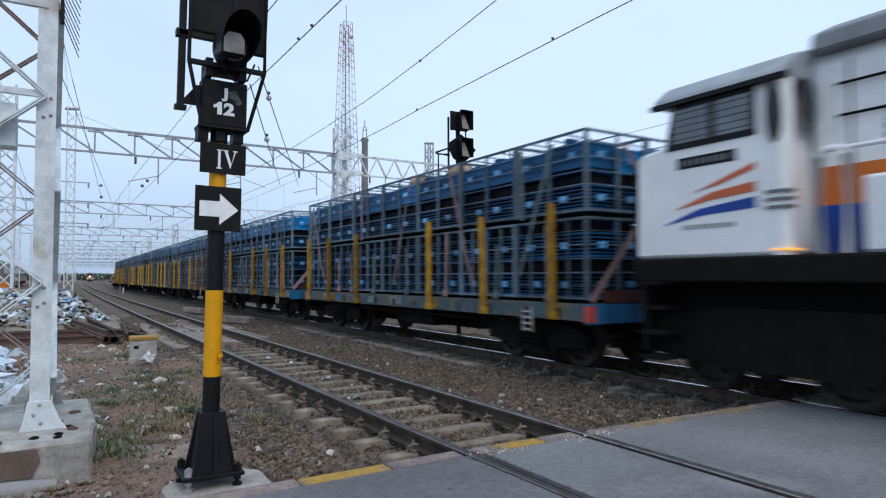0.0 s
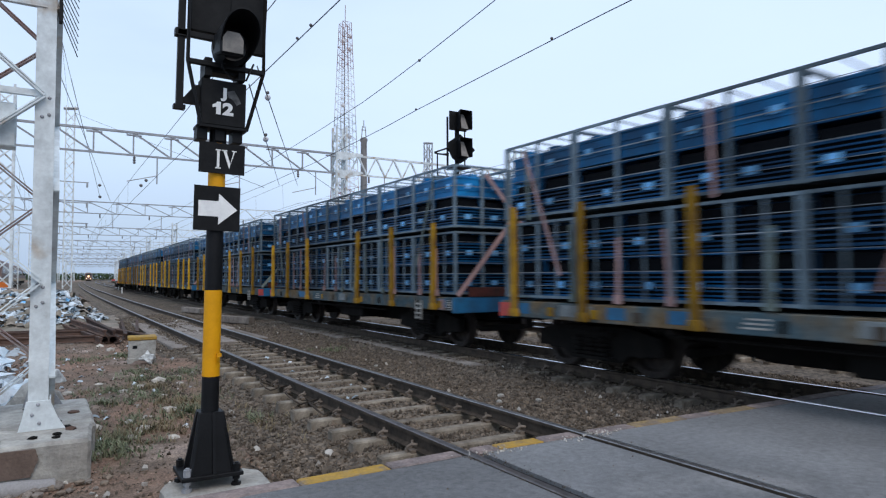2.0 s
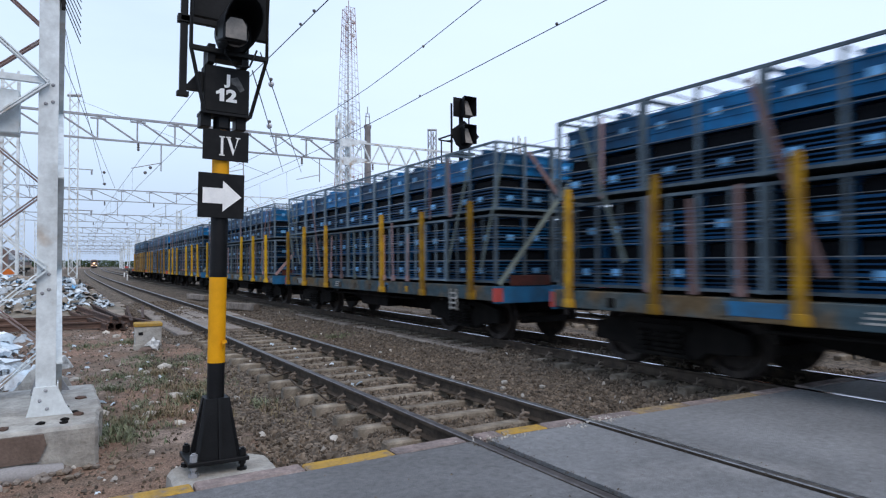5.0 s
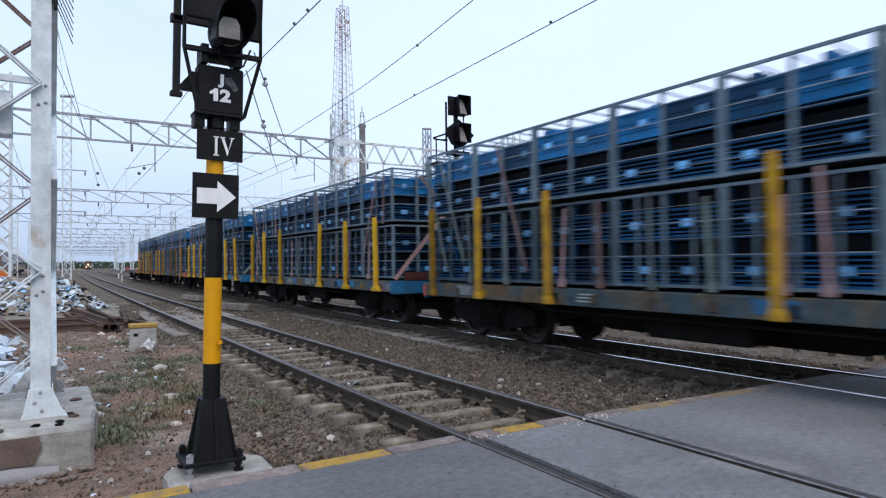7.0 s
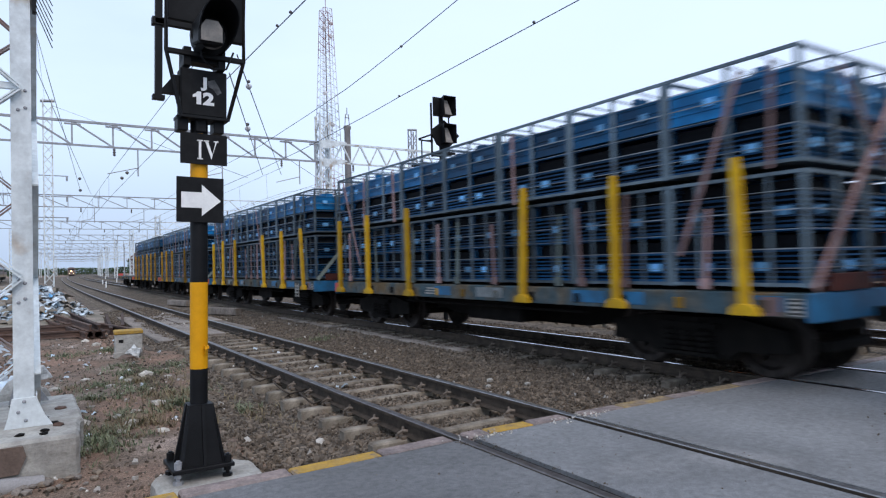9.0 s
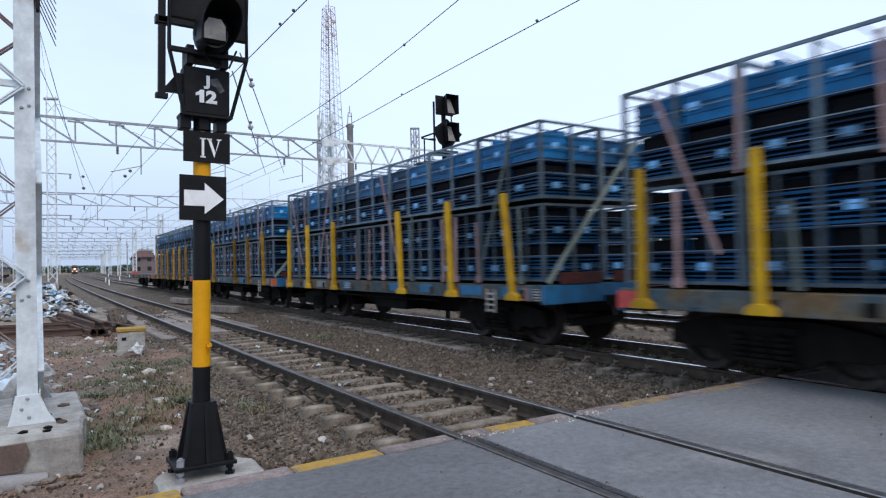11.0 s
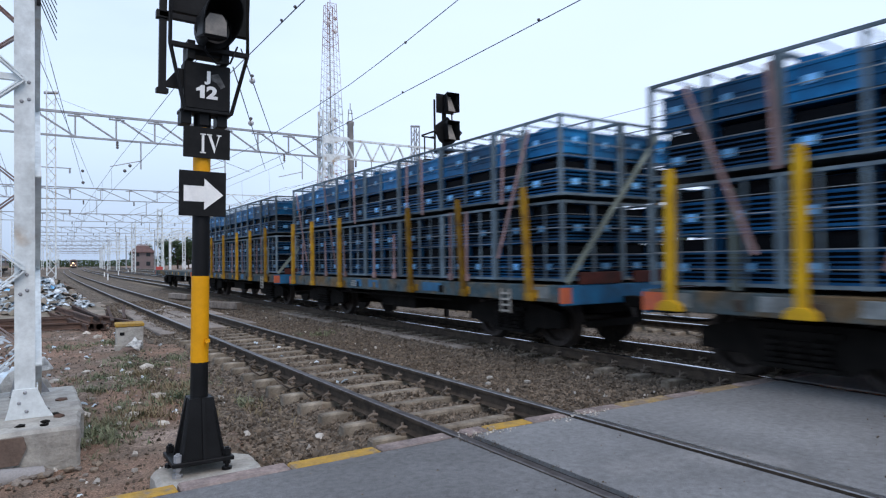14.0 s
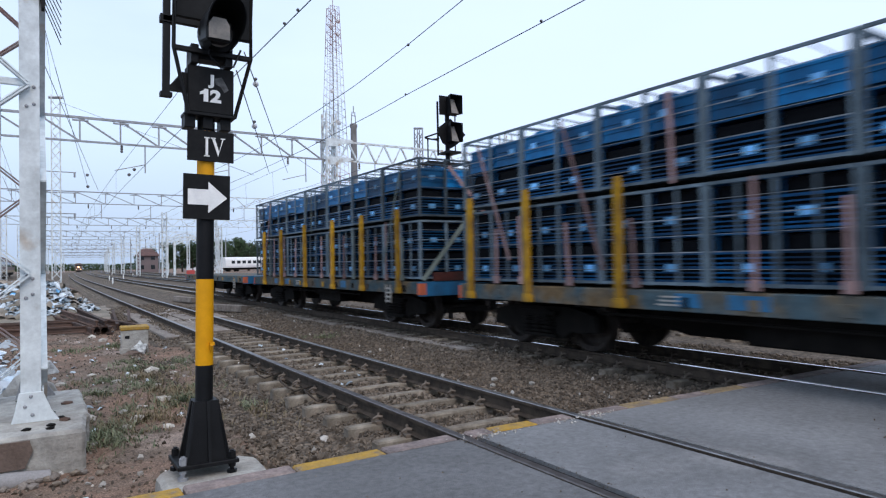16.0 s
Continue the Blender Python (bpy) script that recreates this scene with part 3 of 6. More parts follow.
# ---- signal post beside the road ----
def signal_post():
    foot = Geo()
    foot.prism([(-0.3, -0.5, -0.34), (0.12, -0.52, -0.34), (0.37, -0.47, -0.34), (0.39, 0.12, -0.34), (0.3, 0.24, -0.34), (-0.22, 0.22, -0.34), (-0.31, 0.1, -0.34)], (0, 0, 0.2))
    ob = solid("concrete_footing", foot, M_CONC, "low weathered concrete footing under the signal post", "footing", bevel=0.03)
    roughen(ob, 8, 0.012)
    ob.matrix_basis = pose(0.98, 4.66, 0.0)
    s = thing("signal_post", pose(0.965, 4.66, -0.1, 0, 1.0, 0), "black and yellow banded railway signal post with sign boards", "railway signal")
    g = Geo()
    g.box(-0.2, 0.2, -0.18, 0.18, 0.035, 0.062)
    part("base_plate", g, M_BLACK, s, bevel=0.004)
    for x in (-0.16, 0.16):
        for y in (-0.14, 0.14):
            g = Geo()
            g.tube([(x, y, -0.045), (x, y, 0.12)], 0.014, 8)
            g.tube([(x, y, -0.042), (x, y, -0.015)], 0.034, 6)
            g.tube([(x, y, 0.008), (x, y, 0.034)], 0.026, 6)
            g.tube([(x, y, 0.063), (x, y, 0.11)], 0.026, 6)
            part("anchor_bolt", g, M_BLACK if y > 0 or x > 0 else M_GALV2, s)
    g = Geo()
    g.prism([(-0.165, 0, 0.062), (0.165, 0, 0.062), (0.085, 0, 0.46), (-0.085, 0, 0.46)], (0, 0.022, 0))
    g.prism([(0, -0.16, 0.062), (0, 0.16, 0.062), (0, 0.085, 0.46), (0, -0.085, 0.46)], (0.022, 0, 0))
    for sx in (-1, 1):
        g.prism([(sx * 0.15, -0.14, 0.062), (sx * 0.13, -0.155, 0.062), (sx * 0.065, -0.075, 0.46), (sx * 0.085, -0.06, 0.46)], (0, 0.012, 0.0))
    g.add([(sx * a, sy * a, z) for a, z in ((0.135, 0.062), (0.078, 0.46)) for sx, sy in ((-1, -1), (1, -1), (1, 1), (-1, 1))],
          [(0, 1, 2, 3), (7, 6, 5, 4), (0, 4, 5, 1), (1, 5, 6, 2), (2, 6, 7, 3), (3, 7, 4, 0)])
    part("base_cone", g, M_BLACK, s, "tapered gusseted base")
    for name, z0, z1, m, lab in (("lower_tube", 0.06, 0.70, M_BLACK, "black tube"), ("yellow_band", 0.70, 1.30, M_YELLOW, "yellow painted band"),
                                 ("middle_tube", 1.30, 1.85, M_BLACK, "black tube"), ("upper_tube", 1.85, 2.34, M_YELLOW, "yellow painted band"), ("top_tube", 2.34, 2.6, M_BLACK, "black tube")):
        g = Geo()
        g.tube([(0, 0, z0), (0, 0, z1)], 0.0585 if "yellow" not in name else 0.0595, 24)
        part(name, g, m, s, lab, smooth=True)
    g = Geo()
    g.box(0.02, 0.05, -0.085, -0.055, 0.84, 0.862)
    g.tube([(0.03, -0.06, 0.8), (0.03, -0.085, 0.84), (0.03, -0.08, 0.87)], 0.008, 6)
    part("cable_clip", g, M_YELLOW, s)
    # arrow board
    b = Geo()
    b.box(-0.163, 0.15, -0.078, -0.07, 1.715, 2.028)
    board = part("arrow_board", b, M_BOARD, s, "black board with a white arrow", bevel=0.002)
    a = Geo()
    a.prism([(x - 0.163, -0.0785, 1.715 + z) for x, z in ((0.03, 0.1), (0.165, 0.1), (0.165, 0.045), (0.293, 0.152), (0.165, 0.262), (0.165, 0.208), (0.03, 0.208))][::-1], (0, -0.003, 0))
    part("arrow", a, M_WHITE, board, "white arrow")
    # roman numeral board
    b = Geo()
    b.box(-0.155, 0.158, -0.078, -0.07, 2.12, 2.335)
    board = part("numeral_board", b, M_BOARD, s, "black board with a white roman numeral", bevel=0.002, at=pose(0.016, 0, 0))
    n = Geo()
    y0, h0 = 2.158, 0.128
    n.prism([(x, -0.0785, z) for x, z in ((-0.035, y0), (-0.018, y0), (-0.018, y0 + h0), (-0.035, y0 + h0))], (0, -0.003, 0))
    for z in (y0, y0 + h0):
        n.prism([(x, -0.0785, q) for x, q in ((-0.045, z - 0.004), (-0.008, z - 0.004), (-0.008, z + 0.004), (-0.045, z + 0.004))], (0, -0.003, 0))
    n.prism([(x, -0.0785, z) for x, z in ((0.006, y0 + h0), (0.026, y0 + h0), (0.058, y0 + 0.032), (0.05, y0))], (0, -0.003, 0))
    n.prism([(x, -0.0785, z) for x, z in ((0.05, y0), (0.058, y0 + 0.032), (0.088, y0 + h0), (0.078, y0 + h0))], (0, -0.0035, 0))
    for x0, x1 in ((-0.001, 0.034), (0.066, 0.098)):
        n.prism([(x, -0.0785, q) for x, q in ((x0, y0 + h0 - 0.004), (x1, y0 + h0 - 0.004), (x1, y0 + h0 + 0.004), (x0, y0 + h0 + 0.004))], (0, -0.003, 0))
    part("numeral", n, M_WHITE, board, "white roman numeral four")
    # clamp boxes and number box
    g = Geo()
    for x in (-0.12, 0.0, 0.12):
        g.box(x - 0.035, x + 0.035, -0.07, 0.05, 2.35, 2.44)
    g.box(-0.16, 0.16, -0.06, 0.06, 2.43, 2.455)
    part("clamp", g, M_BLACK, s, bevel=0.004)
    b = Geo()
    b.box(-0.138, 0.172, -0.078, 0.05, 2.457, 2.785)
    box = part("number_box", b, M_BOARD, s, "black box with white lettering", bevel=0.008)
    for word, x, z, size in (("J", 0.014, 2.684, 0.095), ("1", -0.03, 2.582, 0.09), ("2", 0.046, 2.582, 0.09)):
        me = text_mesh(word, size, 0.002, "lettering") if word != "1" else Geo().prism([(x, z, 0) for x, z in ((-0.004, -0.045), (0.021, -0.045), (0.021, 0.045), (0.001, 0.045), (-0.008, 0.03), (-0.024, 0.02), (-0.024, 0.0), (-0.004, 0.008))], (0, 0, 0.003)).mesh("lettering", M_WHITE)
        if word != "1":
            me.materials.append(M_WHITE)
        part("lettering", me, None, box, "white letter" if word == "J" else "white digit", at=Matrix.Translation((x, -0.0815, z)) @ pose(0, 0, 0, 90, 0, 0) @ Matrix.Diagonal((1.25, 1, 1, 1)))
    sc = Geo()
    sc.prism([(x + 0.016, -0.0785, z - 0.022) for x, z in ((0.02, 2.73), (0.07, 2.745), (0.1, 2.7), (0.12, 2.66), (0.09, 2.64), (0.06, 2.68), (0.03, 2.69))], (0, -0.0012, 0))
    part("scuff", sc, M_SCUFF, box)
    # brackets that spread out from the post to the head
    for sx, top in ((-1, -0.235), (1, 0.285)):
        g = Geo()
        g.tube([(sx * 0.155 + 0.018, -0.1, 2.44), (top, -0.1, 2.88), (top, -0.1, 3.35), (top, -0.1, 4.4)], 0.0135, 8)
        part("bracket_tube", g, M_BLACK if sx < 0 else M_BOGIE, s)
    for b in ((-0.14, 0.18, -0.115, 0.06, 2.432, 2.452), (-0.235, 0.285, -0.115, -0.08, 2.862, 2.895), (-0.3, -0.0, -0.07, -0.03, 3.06, 3.1), (-0.23, 0.0, -0.09, -0.06, 3.5, 3.53), (-0.12, -0.07, -0.09, 0.08, 2.8, 2.93), (0.11, 0.16, -0.09, 0.08, 2.8, 2.95), (-0.12, 0.16, -0.06, 0.06, 2.84, 2.9)):
        part("frame_bar", Geo().box(*b), M_BLACK, s, bevel=0.003)
    g = Geo()
    g.box(-0.295, -0.25, -0.06, -0.02, 2.555, 4.3)
    g.box(-0.315, -0.235, -0.07, -0.01, 3.055, 3.105)
    g.prism([(-0.27, -0.04, 2.6), (-0.12, -0.04, 2.6), (-0.12, -0.04, 2.73), (-0.17, -0.04, 2.735)], (0, 0.05, 0))
    g.box(-0.31, -0.235, -0.07, -0.01, 2.545, 2.575)
    g.box(-0.3, -0.2, 0.24, 0.28, 3.45, 3.49)
    part("side_ladder", g, M_BLACK, s, "black side bracket")
    # lamp head with a hooded lens
    head = Geo()
    head.box(-0.21, 0.06, -0.02, 0.03, 3.13, 4.2)
    head.box(0.06, 0.315, -0.02, 0.03, 3.04, 4.2)
    hd = part("backboard", head, M_BOARD, s, "black signal backboard", bevel=0.004)
    lamp = Geo()
    lamp.lathe([(0, 0.115), (0.1, 0.12), (0.11, 0.135)], (0.05, -0.02, 3.02), (0.05, -1, 3.02), 24)
    part("lamp_housing", lamp, M_BLACK, hd, smooth=True)
    hood = Geo()
    vs, fs, n = [], [], 20
    for layer, r in ((0, 0.125), (1, 0.117)):
        for i in range(n + 1):
            a = radians(-55 + 290 * i / n)
            reach = 0.42 - 0.2 * (1 - math.sin(max(0.0, min(1.0, (math.sin(a) + 0.6) / 1.6)) * math.pi / 2))
            for y in (-0.05, -0.05 - reach):
                vs.append((0.05 + r * math.cos(a), y, 3.02 + 1.28 * r * math.sin(a)))
    w = 2 * (n + 1)
    for i in range(n):
        o = 2 * i
        fs += [(o, o + 1, o + 3, o + 2), (w + o, w + o + 2, w + o + 3, w + o + 1), (o + 1, w + o + 1, w + o + 3, o + 3)]
    hood.add(vs, fs)
    part("hood", hood, M_BLACK, hd, "deep black lens hood", smooth=True)
    lens = Geo()
    lens.lathe([(0, 0.1), (0.012, 0.09), (0.02, 0.05)], (0.05, -0.131, 3.02), (0.05, -1, 3.02), 24)
    part("lens", lens, M_LENS, hd, "pale unlit signal lens", smooth=True)
    snout = Geo()
    snout.add([(0.008 + sx * (0.08 if y > -0.2 else 0.083), y, z) for y, z0, z1 in ((-0.1, 2.94, 3.1), (-0.34, 2.89, 3.03)) for z in (z0, z1) for sx in (-1, 1)],
              [(0, 1, 3, 2), (4, 6, 7, 5), (0, 4, 5, 1), (2, 3, 7, 6), (0, 2, 6, 4), (1, 5, 7, 3)])
    part("lens_shield", snout, M_BLACK, hd, bevel=0.012)
    face = Geo()
    face.prism([(0.008 + x, -0.343, z) for x, z in ((-0.068, 2.905), (0.068, 2.905), (0.068, 3.0), (0.04, 3.045), (-0.04, 3.045), (-0.068, 3.0))], (0, -0.004, 0.0))
    part("lens_face", face, M_LENS, hd, "pale glass face")
    g = Geo()
    g.tube([(0.0, -0.12, 2.98), (-0.02, -0.16, 2.85), (0.05, -0.17, 2.77), (0.15, -0.15, 2.79), (0.21, -0.11, 2.93)], 0.007, 6)
    part("cable", g, M_BLACK, s, smooth=True)


signal_post()


# ---- near lattice mast on its plinth ----
def near_mast():
    g = Geo()
    g.prism([(-3.0, 5.62, -0.35), (0.3, 5.62, -0.35), (0.34, 6.28, -0.35), (-3.0, 6.28, -0.35)], (0, 0, 0.41))
    p = thing("plinth", pose(0, 0, 0), "chipped concrete plinth with a brown stained face", "plinth")
    roughen(part("block", g, M_CONC, p, bevel=0.025), 14, 0.009)
    g = Geo()
    g.prism([(-2.6, 5.65, -0.17), (-0.09, 5.65, -0.17), (-0.04, 5.65, -0.05), (-0.06, 5.65, 0.03), (-2.6, 5.65, 0.035)], (0, -0.055, 0))
    part("stained_face", g, M_CONC_BR, p, "brown stained render")
    g = Geo()
    g.prism([(-3.0, 6.3, -0.35), (0.37, 6.3, -0.35), (0.36, 7.7, -0.35), (-3.0, 7.7, -0.35)], (0, 0, 0.38))
    roughen(part("rear_block", g, M_CONC, p, bevel=0.02), 14, 0.009)
    g = Geo()
    g.tube([(-3, 5.5, -0.24), (-0.2, 5.52, -0.23), (0.06, 5.55, -0.26)], 0.07, 10)
    ob = solid("concrete_pipe", g, M_POLE, "grey concrete pipe lying at the plinth's foot", "pipe", smooth=True)
    m = thing("lattice_mast", pose(-0.055, 6.13, 0.06), "white painted steel lattice mast with bolted bracing", "mast")
    H = 9.0
    for i, (x, y, f1, f2) in enumerate(((0, 0, -1, 1), (-0.85, 0, 1, 1), (0, 1.15, -1, -1), (-0.85, 1.15, 1, -1))):
        g = Geo()
        g.box(x - 0.071, x + 0.071, y - 0.006, y + 0.006, 0, H)
        g.box(x - 0.065 * f1 - 0.006, x - 0.065 * f1 + 0.006, y + 0.006 if f2 > 0 else y - 0.14, y + 0.14 if f2 > 0 else y - 0.006, 0, H)
        leg = part("leg", g, M_GALV, m, bevel=0.002)
        g = Geo()
        g.prism([(x - 0.135, y - 0.012, 0.0), (x + 0.195, y - 0.012, 0.0), (x + 0.14, y - 0.012, 0.09), (x + 0.082, y - 0.012, 0.24), (x - 0.082, y - 0.012, 0.24), (x - 0.11, y - 0.012, 0.09)], (0, 0.018 if f2 < 0 else -0.018, 0))
        g.prism([(x + 0.078, y, 0.0), (x + 0.078, y + 0.3 * f2, 0.0), (x + 0.078, y + 0.15 * f2, 0.26), (x + 0.078, y, 0.26)], (0.012, 0, 0))
        # rear plates get a darker grey, painting in the shade behind
        part("foot_plate", g, M_GALV if f2 > 0 else M_GALV2, m, bevel=0.003)
        if i == 0:
            for bx, bz in ((0.0, 0.21), (-0.04, 0.13), (0.01, 0.06), (-0.03, 1.19), (0.015, 1.155), (-0.03, 1.0), (0.015, 1.03), (-0.02, 2.76), (0.03, 2.72), (-0.02, 2.56), (0.03, 2.58)):
                g = Geo()
                y0 = -0.03 if bz < 0.3 else -0.006
                g.lathe([(0, 0.0145), (0.008, 0.013), (0.013, 0.007)], (x + bx, y0, bz), (x + bx, -1, bz), 10)
                part("bolt", g, M_GALV2, leg, smooth=True)
    W, D, RISE, FIRST = 0.85, 1.15, 0.7675, 0.42

    def lace(ends, mtl):
        """Flat brace from one leg to the next, cut off at the mast's foot."""
        (xa, ya, za), (xb, yb, zb) = ends
        if za < 0:
            f = za / (za - zb)
            xa, ya, za = xa + (xb - xa) * f, ya + (yb - ya) * f, 0.0
        g = Geo()
        up = (0, 1, 0) if ya == yb else (1, 0, 0)
        g.bar((xa, ya, za), (xb, yb, zb), 0.012, 0.075, up=up)
        if ya == yb:
            g.bar((xa, ya + 0.03, za + 0.035), (xb, yb + 0.03, zb + 0.035), 0.06, 0.01)
        part("brace", g, mtl, m)

    for k in range(11):
        z0, z1 = FIRST + (k - 1) * RISE, FIRST + k * RISE
        odd = k % 2
        lace(((0 if not odd else -W, -0.02, z0), (-W if not odd else 0, -0.02, z1)), M_GALV)
        lace(((-W if not odd else 0, D + 0.02, z0), (0 if not odd else -W, D + 0.02, z1)), M_RUSTBAR if k else M_GALV)
        lace(((-W - 0.12, 0 if odd else D, z0), (-W - 0.12, D if odd else 0, z1)), M_GALV)
        lace(((0.078, 0 if odd else D, z0), (0.078, D if odd else 0, z1)), M_GALV)
    for z in (2.75, 3.5):
        g = Geo()
        g.bar((-0.9, 0.01, z), (0, 0.01, z), 0.05)
        part("cross_bar", g, M_GALV, m)
    g = Geo()
    g.box(-0.56, -0.2, 0.05, 0.25, 2.3, 2.66)
    part("junction_box", g, M_GALV, m, "grey junction box", bevel=0.01)
    # spiked guard against climbing
    g = Geo()
    g.box(0.085, 0.11, -0.03, 0.06, 3.38, 3.86)
    for i in range(9):
        z = 3.81 - 0.05 * i
        g.tube([(0.1, -0.02, z), (0.23, -0.02 + 0.03 * i, z - 0.24)], 0.004, 5)
    part("spike_guard", g, M_BLACK, m, "black spiked guard")


near_mast()


# ---- second signal beyond the train ----
def far_signal():
    s = thing("signal_post", pose(9.1, 13.75, -0.25), "black twin-head railway signal on a post beyond the train", "railway signal")
    g = Geo()
    g.tube([(-0.02, 0.12, 0), (-0.02, 0.12, 5.8)], 0.06, 12)
    part("post", g, M_BLACK, s, smooth=True)
    g = Geo()
    g.box(-0.33, 0.2, -0.01, 0.02, 5.36, 5.86)
    b1 = part("upper_board", g, M_BOARD, s, bevel=0.004)
    g = Geo()
    g.prism([(-0.4, -0.01, 4.9), (-0.34, -0.01, 5.04), (0.0, -0.01, 5.28), (0.24, -0.01, 5.1), (0.47, -0.01, 4.9), (0.2, -0.01, 4.62), (0.0, -0.01, 4.5), (-0.24, -0.01, 4.62)], (0, 0.03, 0))
    b2 = part("lower_board", g, M_BOARD, s)
    for b, z in ((b1, 5.6), (b2, 4.88)):
        g = Geo()
        g.add([(sx * w, y, z + dz) for y, w, lo, hi in ((-0.01, 0.12, -0.23, 0.22), (-0.3, 0.19, -0.24, 0.25)) for dz in (lo, hi) for sx in (-1, 1)],
              [(0, 4, 5, 1), (2, 3, 7, 6), (0, 2, 6, 4), (1, 5, 7, 3)])
        part("hood", g, M_BLACK, b)
        g = Geo()
        g.prism([(-0.11, -0.24, z - 0.23), (0.11, -0.24, z - 0.23), (0.05, -0.1, z + 0.18), (-0.05, -0.1, z + 0.18)], (0, 0.01, 0))
        part("lens", g, M_LENS, b, "pale lens")
    g = Geo()
    g.box(-0.2, 0.2, -0.2, 0.3, 4.36, 4.41)
    g.tube([(-0.36, 0.05, 4.3), (-0.36, 0.05, 5.7)], 0.03, 6)
    g.tube([(0.18, 0.05, 4.4), (0.18, 0.05, 5.5)], 0.02, 6)
    g.tube([(-0.7, 0.0, 4.1), (-0.7, 0, 4.68), (-0.36, 0, 4.72)], 0.02, 6)
    g.tube([(-0.78, 0.0, 4.72), (-0.36, 0, 4.88)], 0.025, 6)
    g.tube([(-0.78, 0.0, 4.7), (-0.36, 0, 4.68)], 0.02, 6)
    g.box(-0.72, 0.3, -0.1, 0.5, 4.08, 4.12)
    part("service_platform", g, M_BLACK, s)


far_signal()


# ---- overhead line: portals, masts, wires ----
def lattice_column(x, y, z0, z1, w, bars=0.05, step=None):
    g = Geo()
    step = step or w * 1.1
    cs = [(x - w / 2, y - w / 2), (x + w / 2, y - w / 2), (x + w / 2, y + w / 2), (x - w / 2, y + w / 2)]
    for cx, cy in cs:
        g.bar((cx, cy, z0), (cx, cy, z1), bars)
    n = int((z1 - z0) / step)
    for k in range(n):
        a, b = z0 + k * step, z0 + (k + 1) * step
        for i in range(4):
            p, q = cs[i], cs[(i + 1) % 4]
            p, q = (p, q) if k % 2 else (q, p)
            g.bar((*p, a), (*q, b), bars * 0.6)
    return g


def braced_beam(x0, x1, zt, zb, bars, step, warren):
    """Flat truss: sloping struts with uprights, or a row of Vs."""
    g = Geo()
    n = round((x1 - x0) / step)
    for z in (zt, zb):
        g.bar((x0, 0, z), (x1 + (0 if warren else 0.5), 0, z), bars * (1.25 if z == zt else 1.0))
    for k in range(n):
        a, b = x0 + (x1 - x0) * k / n, x0 + (x1 - x0) * (k + 1) / n
        if warren:
            g.bar((a, 0, zt), ((a + b) / 2, 0, zb), bars)
            g.bar(((a + b) / 2, 0, zb), (b, 0, zt), bars * 0.8)
        else:
            g.bar((a, 0, zt), (b, 0, zb), bars * 0.85)
            g.bar((b, 0, zt), (b, 0, zb), bars * 0.8)
            g.box(b - 0.3, b + 0.35, -0.06, 0.06, zt - 0.16, zt - 0.1)
    return g


def portal(y, spans, zt, zb, bars, group):
    near = y < 40
    p = thing("overhead_portal", pose(bend(y), y, -0.25), "white steel lattice portal carrying the overhead line", "portal", group)
    for x in sorted({x for s in spans for x in s}):
        part("mast", lattice_column(x, 0, 0, zt + (1.5 if near else 0.9), 0.58, bars * 1.2, 0.6), M_GALV, p)
        if near and x > 10:
            g = Geo()
            for z in (zt - 0.05, zb):
                g.prism([(x - 0.3, -0.36, z - 0.3), (x + 0.3, -0.36, z - 0.3), (x + 1.3, -0.36, z + 0.06), (x + 1.2, -0.36, z + 0.14), (x - 0.3, -0.36, z + 0.14)], (0, 0.03, 0))
            part("knee_plate", g, M_GALV, p, "white plates joining beam and mast")
    for i, (a, b) in enumerate(spans):
        part("beam", braced_beam(a, b if i or not near else b - 0.5, zt, zb, bars, (1.14 if i else 1.65) if near else 2.2, i > 0), M_GALV if i else M_GALV2, p)
    for x in (TRACK_A, TRACK_B, 11.2, 15.4, 19.6):
        if spans[0][0] < x < spans[-1][1]:
            g = Geo()
            g.tube([(x + 1.0, 0, zb), (x + 1.0, 0, zb - 1.3)], 0.03, 6)
            g.tube([(x + 1.0, 0, zb - 0.9), (x - 0.3, 0, zb - 1.25)], 0.022, 6)
            part("registration_arm", g, M_GALV2, p)
            g = Geo()
            g.lathe([(0, 0.03), (0.06, 0.07), (0.12, 0.04), (0.18, 0.07), (0.24, 0.04), (0.3, 0.07), (0.36, 0.03)], (x, 0, zb - 0.05), (x, 0, zb - 1), 8)
            part("insulator", g, M_PORC, p)
    return p


portal(33.0, [(-1.82, 13.6), (13.6, 26.1)], 8.42, 7.34, 0.085, "overhead portals")
for k, y in enumerate((62, 93, 127, 165, 205, 250, 300, 360)):
    portal(y, [(-4.5, 13.5), (13.5, 28.0)], 8.1, 7.1, 0.07 + 0.008 * k, "overhead portals")


def wire(name, pts, r, label="thin dark overhead wire", group="overhead wires"):
    g = Geo()
    g.tube(pts, r, 5)
    return solid(name, g, M_COPPER, label, "wire", group)


